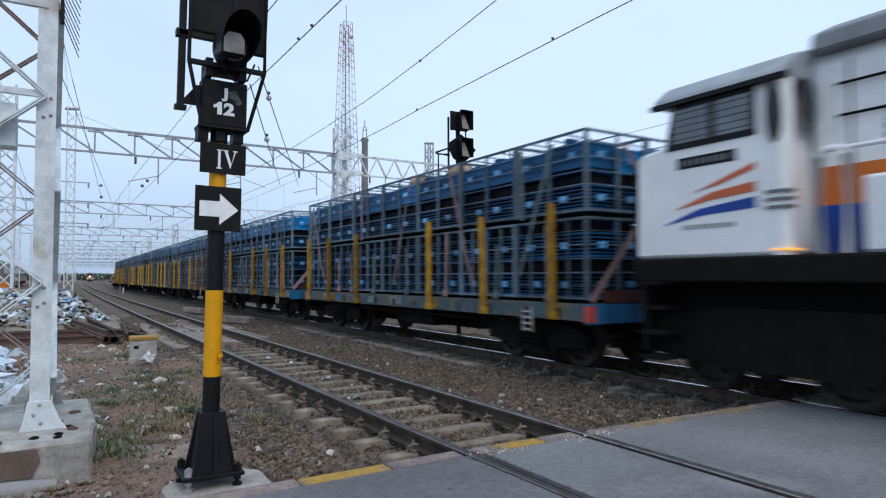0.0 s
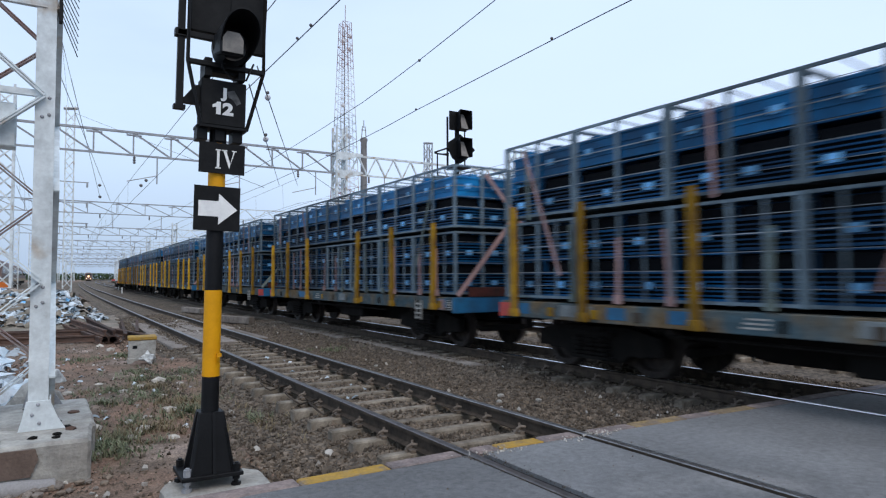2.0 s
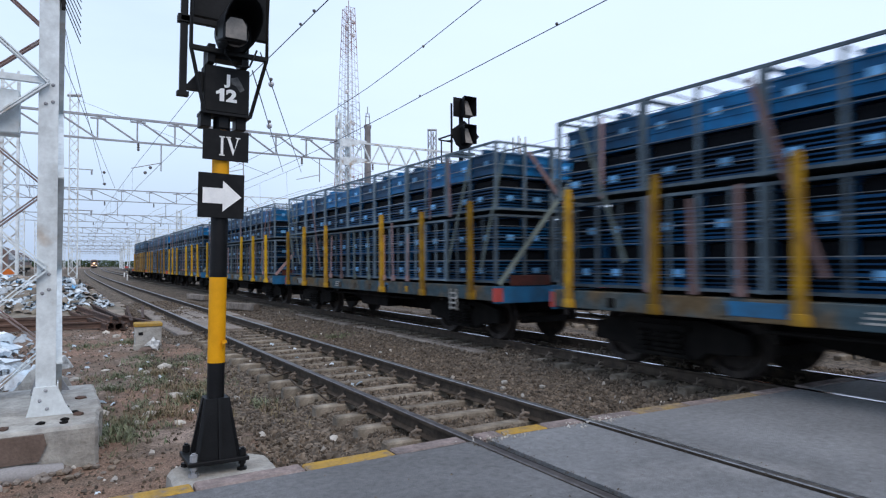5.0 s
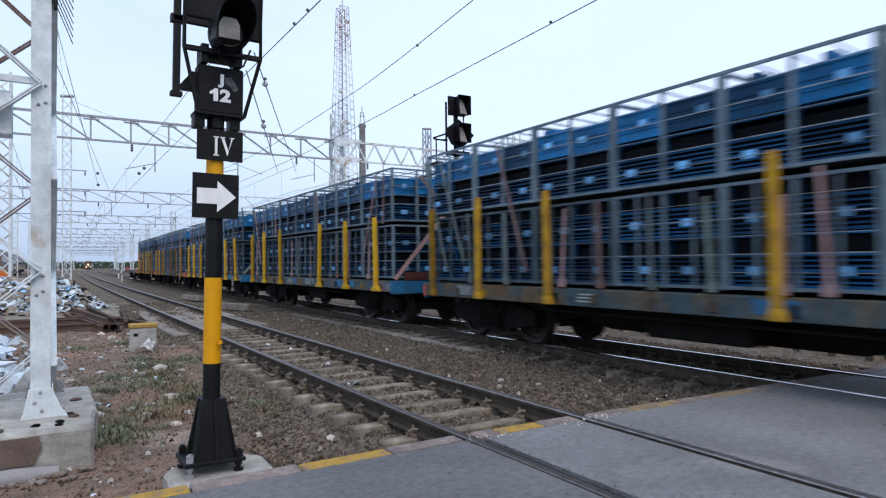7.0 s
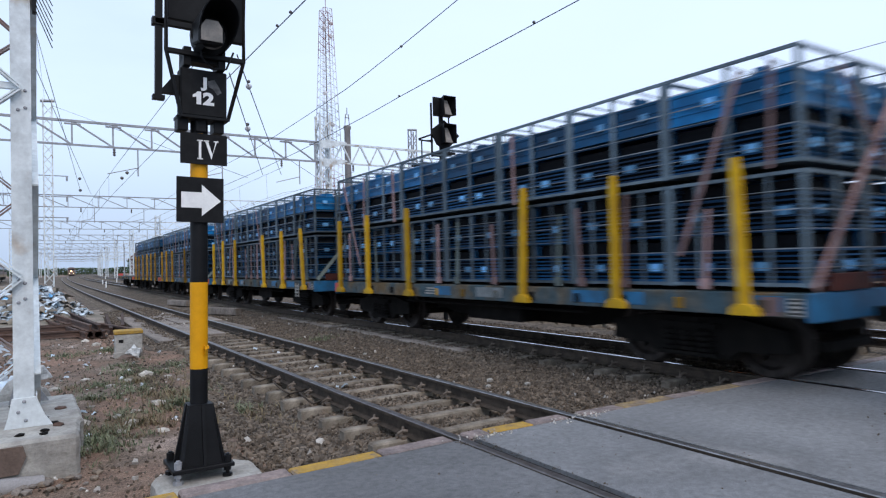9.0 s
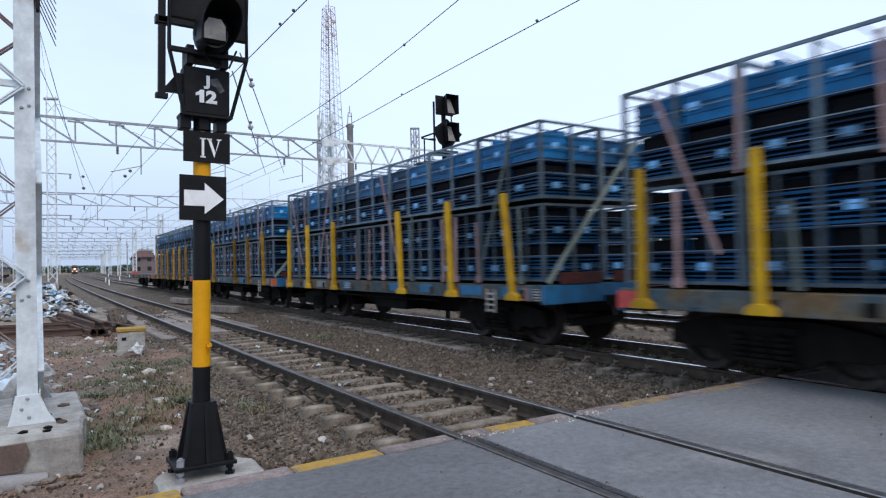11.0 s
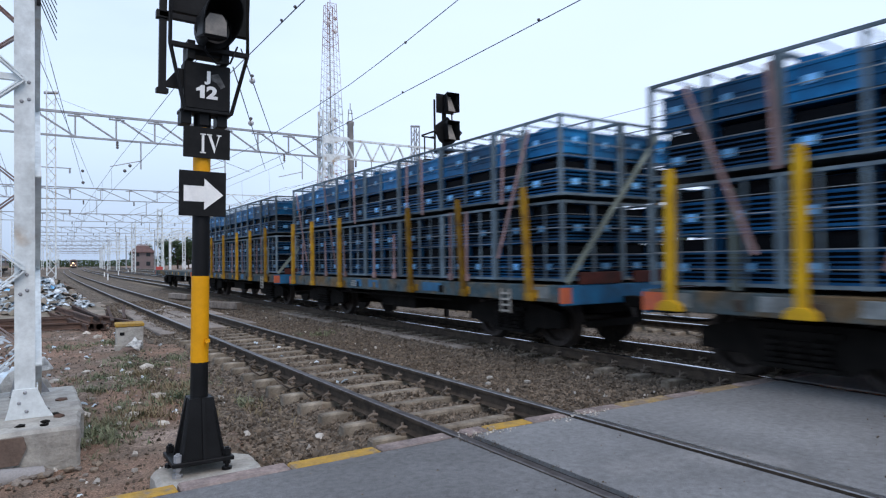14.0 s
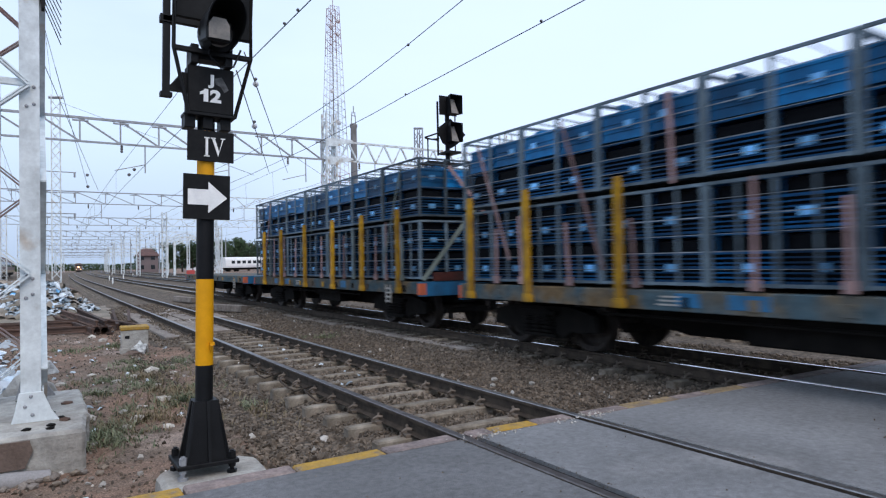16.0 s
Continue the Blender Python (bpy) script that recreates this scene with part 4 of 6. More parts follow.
def line_over(c, z_contact, z_mess, stagger=0.0, near=True):
    supports = ([-27] if near else []) + [33, 62, 93, 127, 165, 205, 250, 300, 360]
    cp, mp = [], []
    for a, b in zip(supports, supports[1:]):
        n = 10 if b < 130 else 4
        for i in range(n):
            t = i / n
            y = a + (b - a) * t
            sag = 4 * t * (1 - t)
            cp.append((c + bend(y) + stagger, y, z_contact - 0.04 * sag))
            mp.append((c + bend(y) + stagger * 0.5, y, z_mess - 0.12 * sag * ((b - a) / 60) ** 2 - 0.05))
    wire("contact_wire", cp, 0.0085)
    wire("messenger_wire", mp, 0.009)
    g = Geo()
    for p, q in list(zip(cp, mp))[1::2]:
        if p[1] < 34:
            continue
        g.bar(p, q, 0.008)
        if p[1] > 100:
            break
    solid("dropper_wires", g, M_COPPER, "thin droppers between the overhead wires", "wire", kind="stuff")


line_over(TRACK_A, 5.0, 6.2)
# the line over the train's track dips towards the portal
wire("contact_wire", [(TRACK_B + bend(y), y, z) for y, z in ((-27, 5.7), (-8, 5.5), (6.8, 5.285), (9.5, 5.215), (12.5, 5.13), (14.2, 5.06), (18.9, 4.945), (25, 4.93), (33, 5.02), (62, 5.0), (93, 5.0), (127, 5.0), (165, 5.0), (250, 5.0), (360, 5.0))], 0.0085)
wire("messenger_wire", [(TRACK_B + bend(y), y, z) for y, z in ((-27, 9.2), (-8, 8.1), (4, 7.12), (7, 6.81), (10.2, 6.475), (12.4, 6.255), (14.1, 6.115), (15.5, 6.02), (18.4, 5.92), (23.7, 5.795), (28, 5.85), (33, 6.0), (47, 5.8), (62, 6.1), (77, 5.9), (93, 6.15), (127, 6.15), (165, 6.15), (250, 6.15), (360, 6.15))], 0.009)
for c in (15.4, 19.6, -1.5):
    line_over(c, 5.3, 6.7, 0.1, False)
line_over(11.2, 5.3, 6.7, 0.1, False)
wire("contact_wire", [(11.2, -27, 4.6), (11.2, 3, 4.56), (11.2, 18, 4.56), (11.3, 33, 5.26)], 0.0055)
# stays with insulators at the first portal
for a, b in (((11.3, 33, 6.25), (3.3, 12, 5.32)), ((10.3, 33, 6.18), (3.15, 12, 4.95)), ((13.2, 33, 6.26), (11.5, 33, 7.25)),
             ((-0.01, 12, 5.09), (0.23, 25, 8.1)), ((0.23, 25, 8.1), (4.27, 60, 7.78)), ((0.08, 12, 5.29), (0.51, 25, 8.15)), ((0.51, 25, 8.15), (3.02, 52, 7.2)), ((-0.1, 12, 7.2), (1.1, 60, 15.0)), ((1.6, 60, 14.9), (9.5, 33, 6.0))):
    wire("stay_wire", [a, b], 0.006 if a[1] < 20 and a[0] < 1 else 0.012, "slanting stay wire of the overhead line")
for (x, y, z), r, m in (((4.18, 14.3, 5.42), 0.07, M_PORC_W), ((4.18, 14.3, 5.53), 0.04, M_PORC), ((5.27, 18.2, 5.315), 0.085, M_PORC_W), ((5.27, 18.2, 5.44), 0.05, M_PORC), ((3.2, 8.8, 5.0), 0.026, M_PORC), ((3.2, 9.4, 5.0), 0.024, M_PORC),
                        ((7.1, 7.92, 5.29), 0.028, M_PORC), ((7.1, 12.56, 5.145), 0.026, M_PORC), ((7.1, 12.4, 6.24), 0.034, M_PORC), ((3.0, 52, 8.04), 0.11, M_PORC), ((3.03, 52, 7.2), 0.11, M_PORC), ((3.63, 33, 5.69), 0.08, M_PORC), ((3.85, 33, 5.95), 0.08, M_PORC)):
    g = Geo()
    g.lathe([(0, r * 0.3), (r * 0.25, r * 0.75), (r * 0.7, r), (r * 1.2, r * 0.95), (r * 1.6, r * 0.6), (r * 1.9, r * 0.2)], (x, y, z + r * 0.7), (x, y, z - 9), 10)
    solid("insulator", g, m, "round strain insulator on an overhead wire", "insulator", "insulators", smooth=True)

# tall white mast beside the line
m = thing("transmission_mast", pose(1.25, 60, 0.0), "tall white lattice mast with cross arms and insulators", "mast")
part("mast", lattice_column(0, 0, -0.3, 15.4, 0.62, 0.085, 0.8), M_GALV, m)
for z in (7.5, 9.2, 5.8):
    g = Geo()
    g.bar((-1.4, 0, z), (1.4, 0, z), 0.07)
    for x in (-1.3, 1.3):
        g.tube([(x, 0, z), (x, 0, z - 0.4)], 0.07, 6)
    part("cross_arm", g, M_GALV2, m)
g = Geo()
g.tube([(-0.5, 0, 15.2), (0.5, 0, 15.3)], 0.12, 6)
part("cap", g, M_GALV2, m)

# telecommunication tower, red and white
tw = thing("telecom_tower", pose(64.8, 152.3, -0.25), "red and white lattice telecommunication tower", "tower")
z = 0.0
for k in range(11):
    z1 = z + 6.2
    w0, w1 = 7.1 * (1 - z / 103), 7.1 * (1 - z1 / 103)
    g = Geo()
    for s1, s2 in ((-1, -1), (1, -1), (1, 1), (-1, 1)):
        g.bar((s1 * w0 / 2, s2 * w0 / 2, z), (s1 * w1 / 2, s2 * w1 / 2, z1), 0.13)
    for s1, s2 in ((0, -1), (1, 0), (0, 1), (-1, 0)):
        g.bar((s1 * w0 / 2, s2 * w0 / 2, z), (s1 * w1 / 2, s2 * w1 / 2, z1), 0.075)
    for j in range(3):
        za, zb = z + 6.2 / 3 * j, z + 6.2 / 3 * (j + 1)
        wa, wb = w0 + (w1 - w0) * j / 3, w0 + (w1 - w0) * (j + 1) / 3
        for sy in (-1, 1):
            g.bar((-wa / 2, sy * wa / 2, za), (wb / 2, sy * wb / 2, zb), 0.075)
            g.bar((wa / 2, sy * wa / 2, za), (-wb / 2, sy * wb / 2, zb), 0.075)
            g.bar((-wb / 2, sy * wb / 2, zb), (wb / 2, sy * wb / 2, zb), 0.07)
            g.bar((sy * wa / 2, -wa / 2, za), (sy * wb / 2, wb / 2, zb), 0.075)
    part("section", g, M_TWR_R if k in (2, 3, 9, 10) else M_GALV2 if k in (5, 6) else M_TWR_W, tw, "faded red section" if k in (2, 3, 9, 10) else "grey steel section" if k in (5, 6) else "white painted section")
    z = z1
for zz, a in ((38, 1), (46, -1), (61, 1), (63, -1), (64.5, 1)):
    g = Geo()
    g.lathe([(0, 0.55), (0.3, 0.55), (0.5, 0.2)], (a * 0.9, -0.8, zz), (a * 0.9, -5, zz), 12)
    part("dish", g, M_TWR_W, tw, "round antenna dish")
g = Geo()
g.tube([(0, 0, 67), (0, 0, 73)], 0.09, 6)
part("spire", g, M_TWR_R, tw)
part("feeder_ladder", Geo().bar((-0.3, -0.3, 0), (-0.3, -0.3, 66), 0.28, 0.12), M_POLE, tw, "dark feeder cables and ladder")

# smooth pole and slim lattice mast beside the portal
pm = thing("concrete_pole", pose(21.2, 46, -0.25), "dark tapered concrete pole with a lamp frame on top", "pole")
g = Geo()
g.lathe([(0, 0.32), (12.3, 0.24), (12.4, 0.3), (12.6, 0.3), (12.7, 0.12)], (0, 0, 0), (0, 0, 1), 12)
part("shaft", g, M_POLE, pm, smooth=True)
g = Geo()
for x in (-0.2, 0.2):
    g.bar((x, 0, 12.6), (x * 0.6, 0, 13.6), 0.05)
g.bar((-0.2, 0, 13.3), (0.2, 0, 13.3), 0.05)
g.bar((0, 0, 13.5), (0, 0, 14.1), 0.05)
part("top_frame", g, M_POLE, pm)
lm = thing("lattice_mast", pose(32.5, 55, -0.25), "slim grey lattice mast behind the train", "mast")
part("mast", lattice_column(0, 0, 0, 15.0, 0.6, 0.09, 0.7), M_GALV2, lm)
g = Geo()
g.tube([(-0.5, 0, 15.05), (0.5, 0, 15.15)], 0.12, 6)
part("cap", g, M_GALV2, lm)


# ---- the freight train ----
SPEED, SLOWING, HEAD = 4.42, -0.0126, 5.985   # metres, seconds: way run = SPEED t + SLOWING t^2


def run(t):
    return SPEED * t + SLOWING * t * t


def on_line(y, half):
    """Pose of a vehicle whose front end stands at y; half: its half length."""
    c = y + half
    turn = math.degrees(math.atan(2 * CURVE * c)) if c > 0 else 0.0
    x = TRACK_B + bend(c) - math.tan(radians(turn)) * half
    return pose(x, y, 0, 0, 0, -turn)


WHEEL_R = 0.39
TREAD = 0.5685


def wheelset_mesh():
    g = Geo()
    for s in (-1, 1):
        o = s * TREAD
        prof = [(0, 0.06), (0.0, 0.30), (0.0, WHEEL_R + 0.028), (0.03, WHEEL_R + 0.026), (0.04, WHEEL_R), (0.13, WHEEL_R - 0.006), (0.13, 0.31), (0.07, 0.28), (0.07, 0.13), (0.14, 0.12), (0.14, 0.06)]
        g.lathe(prof, (o - s * 0.06, 0, 0), (o + s * 1, 0, 0), 28)
    g.tube([(-0.85, 0, 0), (0.85, 0, 0)], 0.07, 12)
    for k in range(3):
        a = 2 * math.pi * k / 3
        for s in (-1, 1):
            g.tube([(s * (TREAD + 0.01), 0.2 * math.cos(a), 0.2 * math.sin(a)), (s * (TREAD + 0.055), 0.2 * math.cos(a), 0.2 * math.sin(a))], 0.035, 8)
    return g.mesh("wheelset", M_WHEEL, smooth=True)


def bogie_frame_mesh():
    g = Geo()
    for s in (-1, 1):
        x0, x1 = (0.72, 0.86) if s > 0 else (-0.86, -0.72)
        g.prism([(x0, y, z) for y, z in ((-1.12, 0.30), (-0.62, 0.28), (-0.45, 0.17), (0.45, 0.17), (0.62, 0.28), (1.12, 0.30), (1.1, 0.52), (0.6, 0.62), (-0.6, 0.62), (-1.1, 0.52))], (x1 - x0, 0, 0))
        for y in (-0.78, 0.78):
            g.box(x0 - 0.03 * s - 0.02, x1 + 0.05, y - 0.13, y + 0.13, 0.27, 0.52)
        for y in (-0.22, 0.0, 0.22):
            for k in range(4):
                g.tube([(s * 0.9, y, 0.25 + 0.06 * k), (s * 0.9, y, 0.285 + 0.06 * k)], 0.085, 8)
        g.box(min(s * 0.82, s * 0.94), max(s * 0.82, s * 0.94), -0.38, 0.38, 0.19, 0.23)
        g.box(min(s * 0.82, s * 0.94), max(s * 0.82, s * 0.94), -0.38, 0.38, 0.5, 0.56)
    g.box(-0.9, 0.9, -0.18, 0.18, 0.36, 0.62)
    g.box(-0.5, 0.5, -1.3, -1.2, 0.3, 0.4)
    return g.mesh("bogie_frame", M_BOGIE, bevel=0.0)


def cage_mesh(lower):
    """One wire cage: angle posts, frames and thin wires; the lower tier has closer uprights."""
    L, W, H = 1.488, 1.18, 1.1
    g = Geo()
    for x in (0.022, W - 0.022):
        for y in (0.024, L - 0.024):
            g.box(x - 0.022, x + 0.022, y - 0.024, y + 0.024, 0, H)
    for z in (0.025, H - 0.017):
        for x in (0.012, W - 0.012):
            g.box(x - 0.014, x + 0.014, 0, L, z - 0.017, z + 0.017)
        for y in (0.012, L - 0.012):
            g.box(0, W, y - 0.014, y + 0.014, z - 0.017, z + 0.017)
    for x in (0.01, W - 0.01):
        g.box(x - 0.009, x + 0.009, L / 2 - 0.026, L / 2 + 0.026, 0, H)
        if lower:
            for y in (L * 0.24, L * 0.76):
                g.box(x - 0.006, x + 0.006, y - 0.017, y + 0.017, 0, H)
    for y in (0.01, L - 0.01):
        g.box(W / 2 - 0.028, W / 2 + 0.028, y - 0.008, y + 0.008, 0, H)
    for k in range(1, 6):
        z = H * k / 6
        r = 0.003 if k % 2 else 0.0055
        for x in (0.006, W - 0.006):
            g.box(x - 0.004, x + 0.004, 0.02, L - 0.02, z - r, z + r, 1)
        for y in (0.006, L - 0.006):
            g.box(0.02, W - 0.02, y - 0.004, y + 0.004, z - r, z + r, 1)
    if not lower:                                          # wires slung over the open top
        for k in range(1, 4):
            g.bar((0.02, L * k / 4, H - 0.03), (W - 0.02, L * k / 4 + 0.06, H - 0.05), 0.008, 0.02)
        g.bar((W / 2, 0.03, H - 0.04), (W / 2, L - 0.03, H - 0.03), 0.01, 0.014)
    g.box(0.02, W - 0.02, 0.02, L - 0.02, 0.02, 0.03)
    return g.mesh("cage", [M_CAGE, M_WIRE])


def crate_mesh(seed, top=False, B=0.335, L=0.70, W=0.555):
    """A moulded plastic crate: slatted sides below, a slot above, both backed by painted near-black shade; the top ones
    are solid and carry lids.
    """
    q = random.Random(seed)
    H = 0.525
    rings = []                                             # inset, height, surface up to the next ring
    if top:
        for k in range(4):
            z, t = 0.004 + (B - 0.045) * k / 3, 0.026 if k in (0, 3) else 0.012
            rings += [(0.0, z, 0), (0.0, z + t, 0), (0.012, z + t, 0), (0.012, z + (B - 0.045) / 3, 0)]
        rings = rings[:-2] + [(0.02, B, 0)]
    else:
        # surface 2: recessed faces coloured near-black for the shade between slats
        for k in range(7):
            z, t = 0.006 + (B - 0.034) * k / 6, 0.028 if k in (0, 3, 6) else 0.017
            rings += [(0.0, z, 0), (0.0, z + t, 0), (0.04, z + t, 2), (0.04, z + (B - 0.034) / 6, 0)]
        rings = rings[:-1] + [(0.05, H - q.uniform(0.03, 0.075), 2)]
    g = Geo()
    verts = [(x, y, z) for i, z, m in rings for x, y in ((i, i), (W - i, i), (W - i, L - i), (i, L - i))]
    g.v = verts
    for r in range(len(rings) - 1):
        for c in range(4):
            g.f.append((4 * r + c, 4 * r + (c + 1) % 4, 4 * r + 4 + (c + 1) % 4, 4 * r + 4 + c))
            g.m.append(rings[r][2])
    n = 4 * len(rings)
    g.f += [(3, 2, 1, 0), (n - 4, n - 3, n - 2, n - 1)]
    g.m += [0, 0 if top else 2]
    if top:
        for k in range(4):                                 # loose lids that stick up a little
            x, y = q.uniform(0.0, W - 0.2), q.uniform(0.0, L - 0.26)
            g.box(x, x + q.uniform(0.1, 0.2), y, y + q.uniform(0.1, 0.26), B - 0.03, B + q.uniform(0.0, 0.06), 0, Euler((q.uniform(-0.06, 0.06), 0, 0)).to_matrix())
    else:
        for x in (0.006, W - 0.024):
            for y in (0.012, L - 0.032):
                g.box(x, x + 0.018, y, y + 0.02, B - 0.01, H - 0.01)
        o = len(g.v)                                       # the rim, one frame
        g.v += [(x, y, z) for z in (H - 0.022, H) for i in (0.0, 0.025) for x, y in ((i, i), (W - i, i), (W - i, L - i), (i, L - i))]
        for c in range(4):
            d = (c + 1) % 4
            g.f += [tuple(o + i for i in f) for f in ((c, d, 8 + d, 8 + c), (4 + d, 4 + c, 12 + c, 12 + d), (8 + c, 8 + d, 12 + d, 12 + c), (d, c, 4 + c, 4 + d))]
            g.m += [0] * 4
    w, c = q.uniform(0.09, 0.14), q.uniform(0.18, 0.52)
    g.box(-0.008, 0.02, c - w / 2, c + w / 2, B - 0.21, B - 0.125, 1)
    g.box(W / 2 - w / 2, W / 2 + w / 2, -0.008, 0.02, B - 0.21, B - 0.125, 1)
    return g.mesh("crate", [M_CRATE if top else M_CRATE_S, M_CRATE_L, M_SLOT_SHADE])


WHEELSET, BOGIE, CAGES = wheelset_mesh(), bogie_frame_mesh(), (cage_mesh(True), cage_mesh(False))
CRATES = {}                                                # by tier, level and rear cage or not
for rear in (False, True):
    length = 0.635 if rear else 0.70
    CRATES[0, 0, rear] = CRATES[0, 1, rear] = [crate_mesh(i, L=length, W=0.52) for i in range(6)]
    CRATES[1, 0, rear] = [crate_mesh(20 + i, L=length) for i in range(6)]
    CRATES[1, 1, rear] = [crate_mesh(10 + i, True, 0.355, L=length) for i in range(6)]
BEARER = Geo().box(-1.13, 1.13, -0.05, 0.05, 0.66, 0.86).mesh("crossbearer", M_BOGIE)
rolling = []      # wheelsets and their place on the wagon


def chassis(w, length, seed):
    q = random.Random(seed)
    g = Geo()
    g.box(-1.22, 1.22, 0.0, length, 0.86, 0.93)
    part("deck", g, M_DECK, w, "weathered steel deck")
    for s in (-1, 1):
        g = Geo()
        a, b = (1.13, 1.25) if s > 0 else (-1.25, -1.13)
        g.box(a, b, 0.0, length, 0.70, 0.925)
        sill = part("side_sill", g, M_DECK, w, "blue-grey side sill with flaking paint", bevel=0.008)
        k = 0.4
        while k < length - 0.3:                            # lashing lugs along the sill
            g = Geo()
            d = q.uniform(-0.08, 0.08)
            g.box(a - 0.02 if s < 0 else b, a if s < 0 else b + 0.02, k + d, k + d + q.uniform(0.07, 0.14), 0.74, 0.86)
            part("lashing_lug", g, q.choice((M_STAKE, M_DECK, M_RAIL, M_BOGIE)), sill, bevel=0.006)
            k += 0.82
    g = Geo()
    g.prism([(-0.3, y, z) for y, z in ((0.2, 0.5), (2.6, 0.5), (3.6, 0.32), (length - 3.6, 0.32), (length - 2.6, 0.5), (length - 0.2, 0.5), (length - 0.2, 0.86), (0.2, 0.86))], (0.6, 0, 0))
    part("centre_sill", g, M_BOGIE, w, "black fish-belly centre sill", bevel=0.01)
    for y in steps(0.8, length - 0.4, 1.1):
        part("crossbearer", BEARER, None, w, at=pose(0, y, 0))
    part("brake_box", Geo().box(-0.9, -0.5, length * 0.42, length * 0.55, 0.36, 0.7), M_BOGIE, w, bevel=0.02)
    part("air_tank", Geo().tube([(0.7, length * 0.4, 0.52), (0.7, length * 0.56, 0.52)], 0.16, 12), M_BOGIE, w, smooth=True)
    part("brake_pipe", Geo().tube([(-1.05, 2.9, 0.6), (-1.05, length - 2.9, 0.6)], 0.02, 6), M_BOGIE, w)
    for y0, y1, e in ((-0.06, 0.0, -1), (length, length + 0.06, 1)):
        g = Geo()
        g.box(-1.25, 1.25, y0, y1, 0.66, 0.93)
        beam = part("end_beam", g, M_BLUE, w, "blue painted end beam", bevel=0.008)
        red = M_ORANGE if q.random() < 0.6 else M_RED
        if e < 0 and seed in (1, 3, 4):                      # a white table of plain bars at the corner
            part("stencil_table", Geo().box(-1.257, -1.2, 0.03, 0.16, 0.72, 0.88), M_CONC, beam, "pale stencil table")
            for k in range(4):
                part("lettering_bar", Geo().box(-1.259, -1.25, 0.042, 0.148, 0.73 + 0.04 * k, 0.75 + 0.04 * k), M_BOARD, beam, "dark bar of small lettering")
            part("corner_patch", Geo().box(-1.257, -1.2, 0.24, 0.42, 0.71, 0.89), M_STRAP, beam, "faded pink patch on the sill")
        else:
            part("corner_patch", Geo().box(-1.256, -1.1, y0 - 0.006 if e < 0 else y0, y1 if e < 0 else y1 + 0.006, 0.69, 0.9), red, beam, "faded red corner patch")
        if e > 0 and seed in (0, 3, 4):
            part("corner_patch", Geo().box(-1.2565, -1.2, length - 0.36, length - 0.002, 0.7, 0.9), red, beam, "faded red patch on the sill's end")
        g = Geo()
        g.box(0.95, 1.2, y0 - 0.006 if e < 0 else y1, y0 if e < 0 else y1 + 0.006, 0.69, 0.9)
        part("corner_patch", g, M_RED, beam, "faded red corner patch")
        g = Geo()
        ya = -0.06 if e < 0 else length + 0.06
        g.box(-0.09, 0.09, min(ya, ya + e * 0.45), max(ya, ya + e * 0.45), 0.6, 0.75)
        g.box(-0.16, 0.1, min(ya + e * 0.4, ya + e * 0.68), max(ya + e * 0.4, ya + e * 0.68), 0.56, 0.79)
        g.tube([(0.45, ya, 0.72), (0.47, ya + e * 0.3, 0.45), (0.44, ya + e * 0.62, 0.42), (0.4, ya + e * 0.7, 0.6)], 0.022, 6)
        part("coupler", g, M_BOGIE, w, "black knuckle coupler with brake hose", bevel=0.01)
    for c in (1.5, length - 1.5):
        part("bogie_frame", BOGIE, None, w, "black bogie side frames with coil springs", at=pose(0, c, 0.0))
        for d in (-0.78, 0.78):
            ws = part("wheelset", WHEELSET, None, w, "steel wheels on an axle", at=pose(0, c + d, WHEEL_R))
            rolling.append((ws, c + d))
    for k in range(3):                                       # stencilled panel as plain bars
        part("stencil_bar", Geo().box(-1.256, -1.252, length * 0.6, length * 0.6 + 0.3 - 0.03 * k, 0.76 + 0.045 * k, 0.78 + 0.045 * k), M_CONC, w, "pale stencilled bar")
    if seed != 3:                                            # a pale step ladder hangs from the sill
        ladder = part("side_step", Geo().box(-1.275, -1.255, 1.02, 1.045, 0.5, 0.86).box(-1.275, -1.255, 1.215, 1.24, 0.5, 0.86), M_CONC, w, "pale step ladder under the sill")
        for k in range(4):
            part("rung", Geo().box(-1.285, -1.25, 1.02, 1.24, 0.52 + 0.085 * k, 0.548 + 0.085 * k), M_CONC, ladder)


STAKES = [(0.56, 2.17, 3.88, 7.1, 8.76, 10.16)] * 6 + [(0.66, 2.29, 3.9, 5.74, 7.67, 9.26)]
LEANS = {(0, 1): 0.06, (1, 2): -0.06, (3, 0): 0.05, (3, 2): -0.07, (4, 0): 0.17, (4, 1): 0.07, (4, 2): 0.1, (5, 0): 0.1, (5, 1): 0.15, (5, 2): 0.08}


def stake_mesh(h, lean, m, foot=0.15):
    """A flat steel stake on a wide foot that hooks over the sill."""
    g = Geo()
    g.prism([(-1.335, y, z) for y, z in ((-0.05, 0.78), (0.05, 0.78), (0.047 + lean, h - 0.1), (0.028 + lean, h), (-0.028 + lean, h), (-0.047 + lean, h - 0.1))], (0.075, 0, 0))
    g.prism([(-1.345, y, z) for y, z in ((-foot, 0.705), (foot, 0.705), (foot * 0.9, 0.775), (0.06, 0.82), (-0.06, 0.82), (-foot * 0.9, 0.775))], (0.09, 0, 0))
    return g.mesh("stake", m, bevel=0.006)


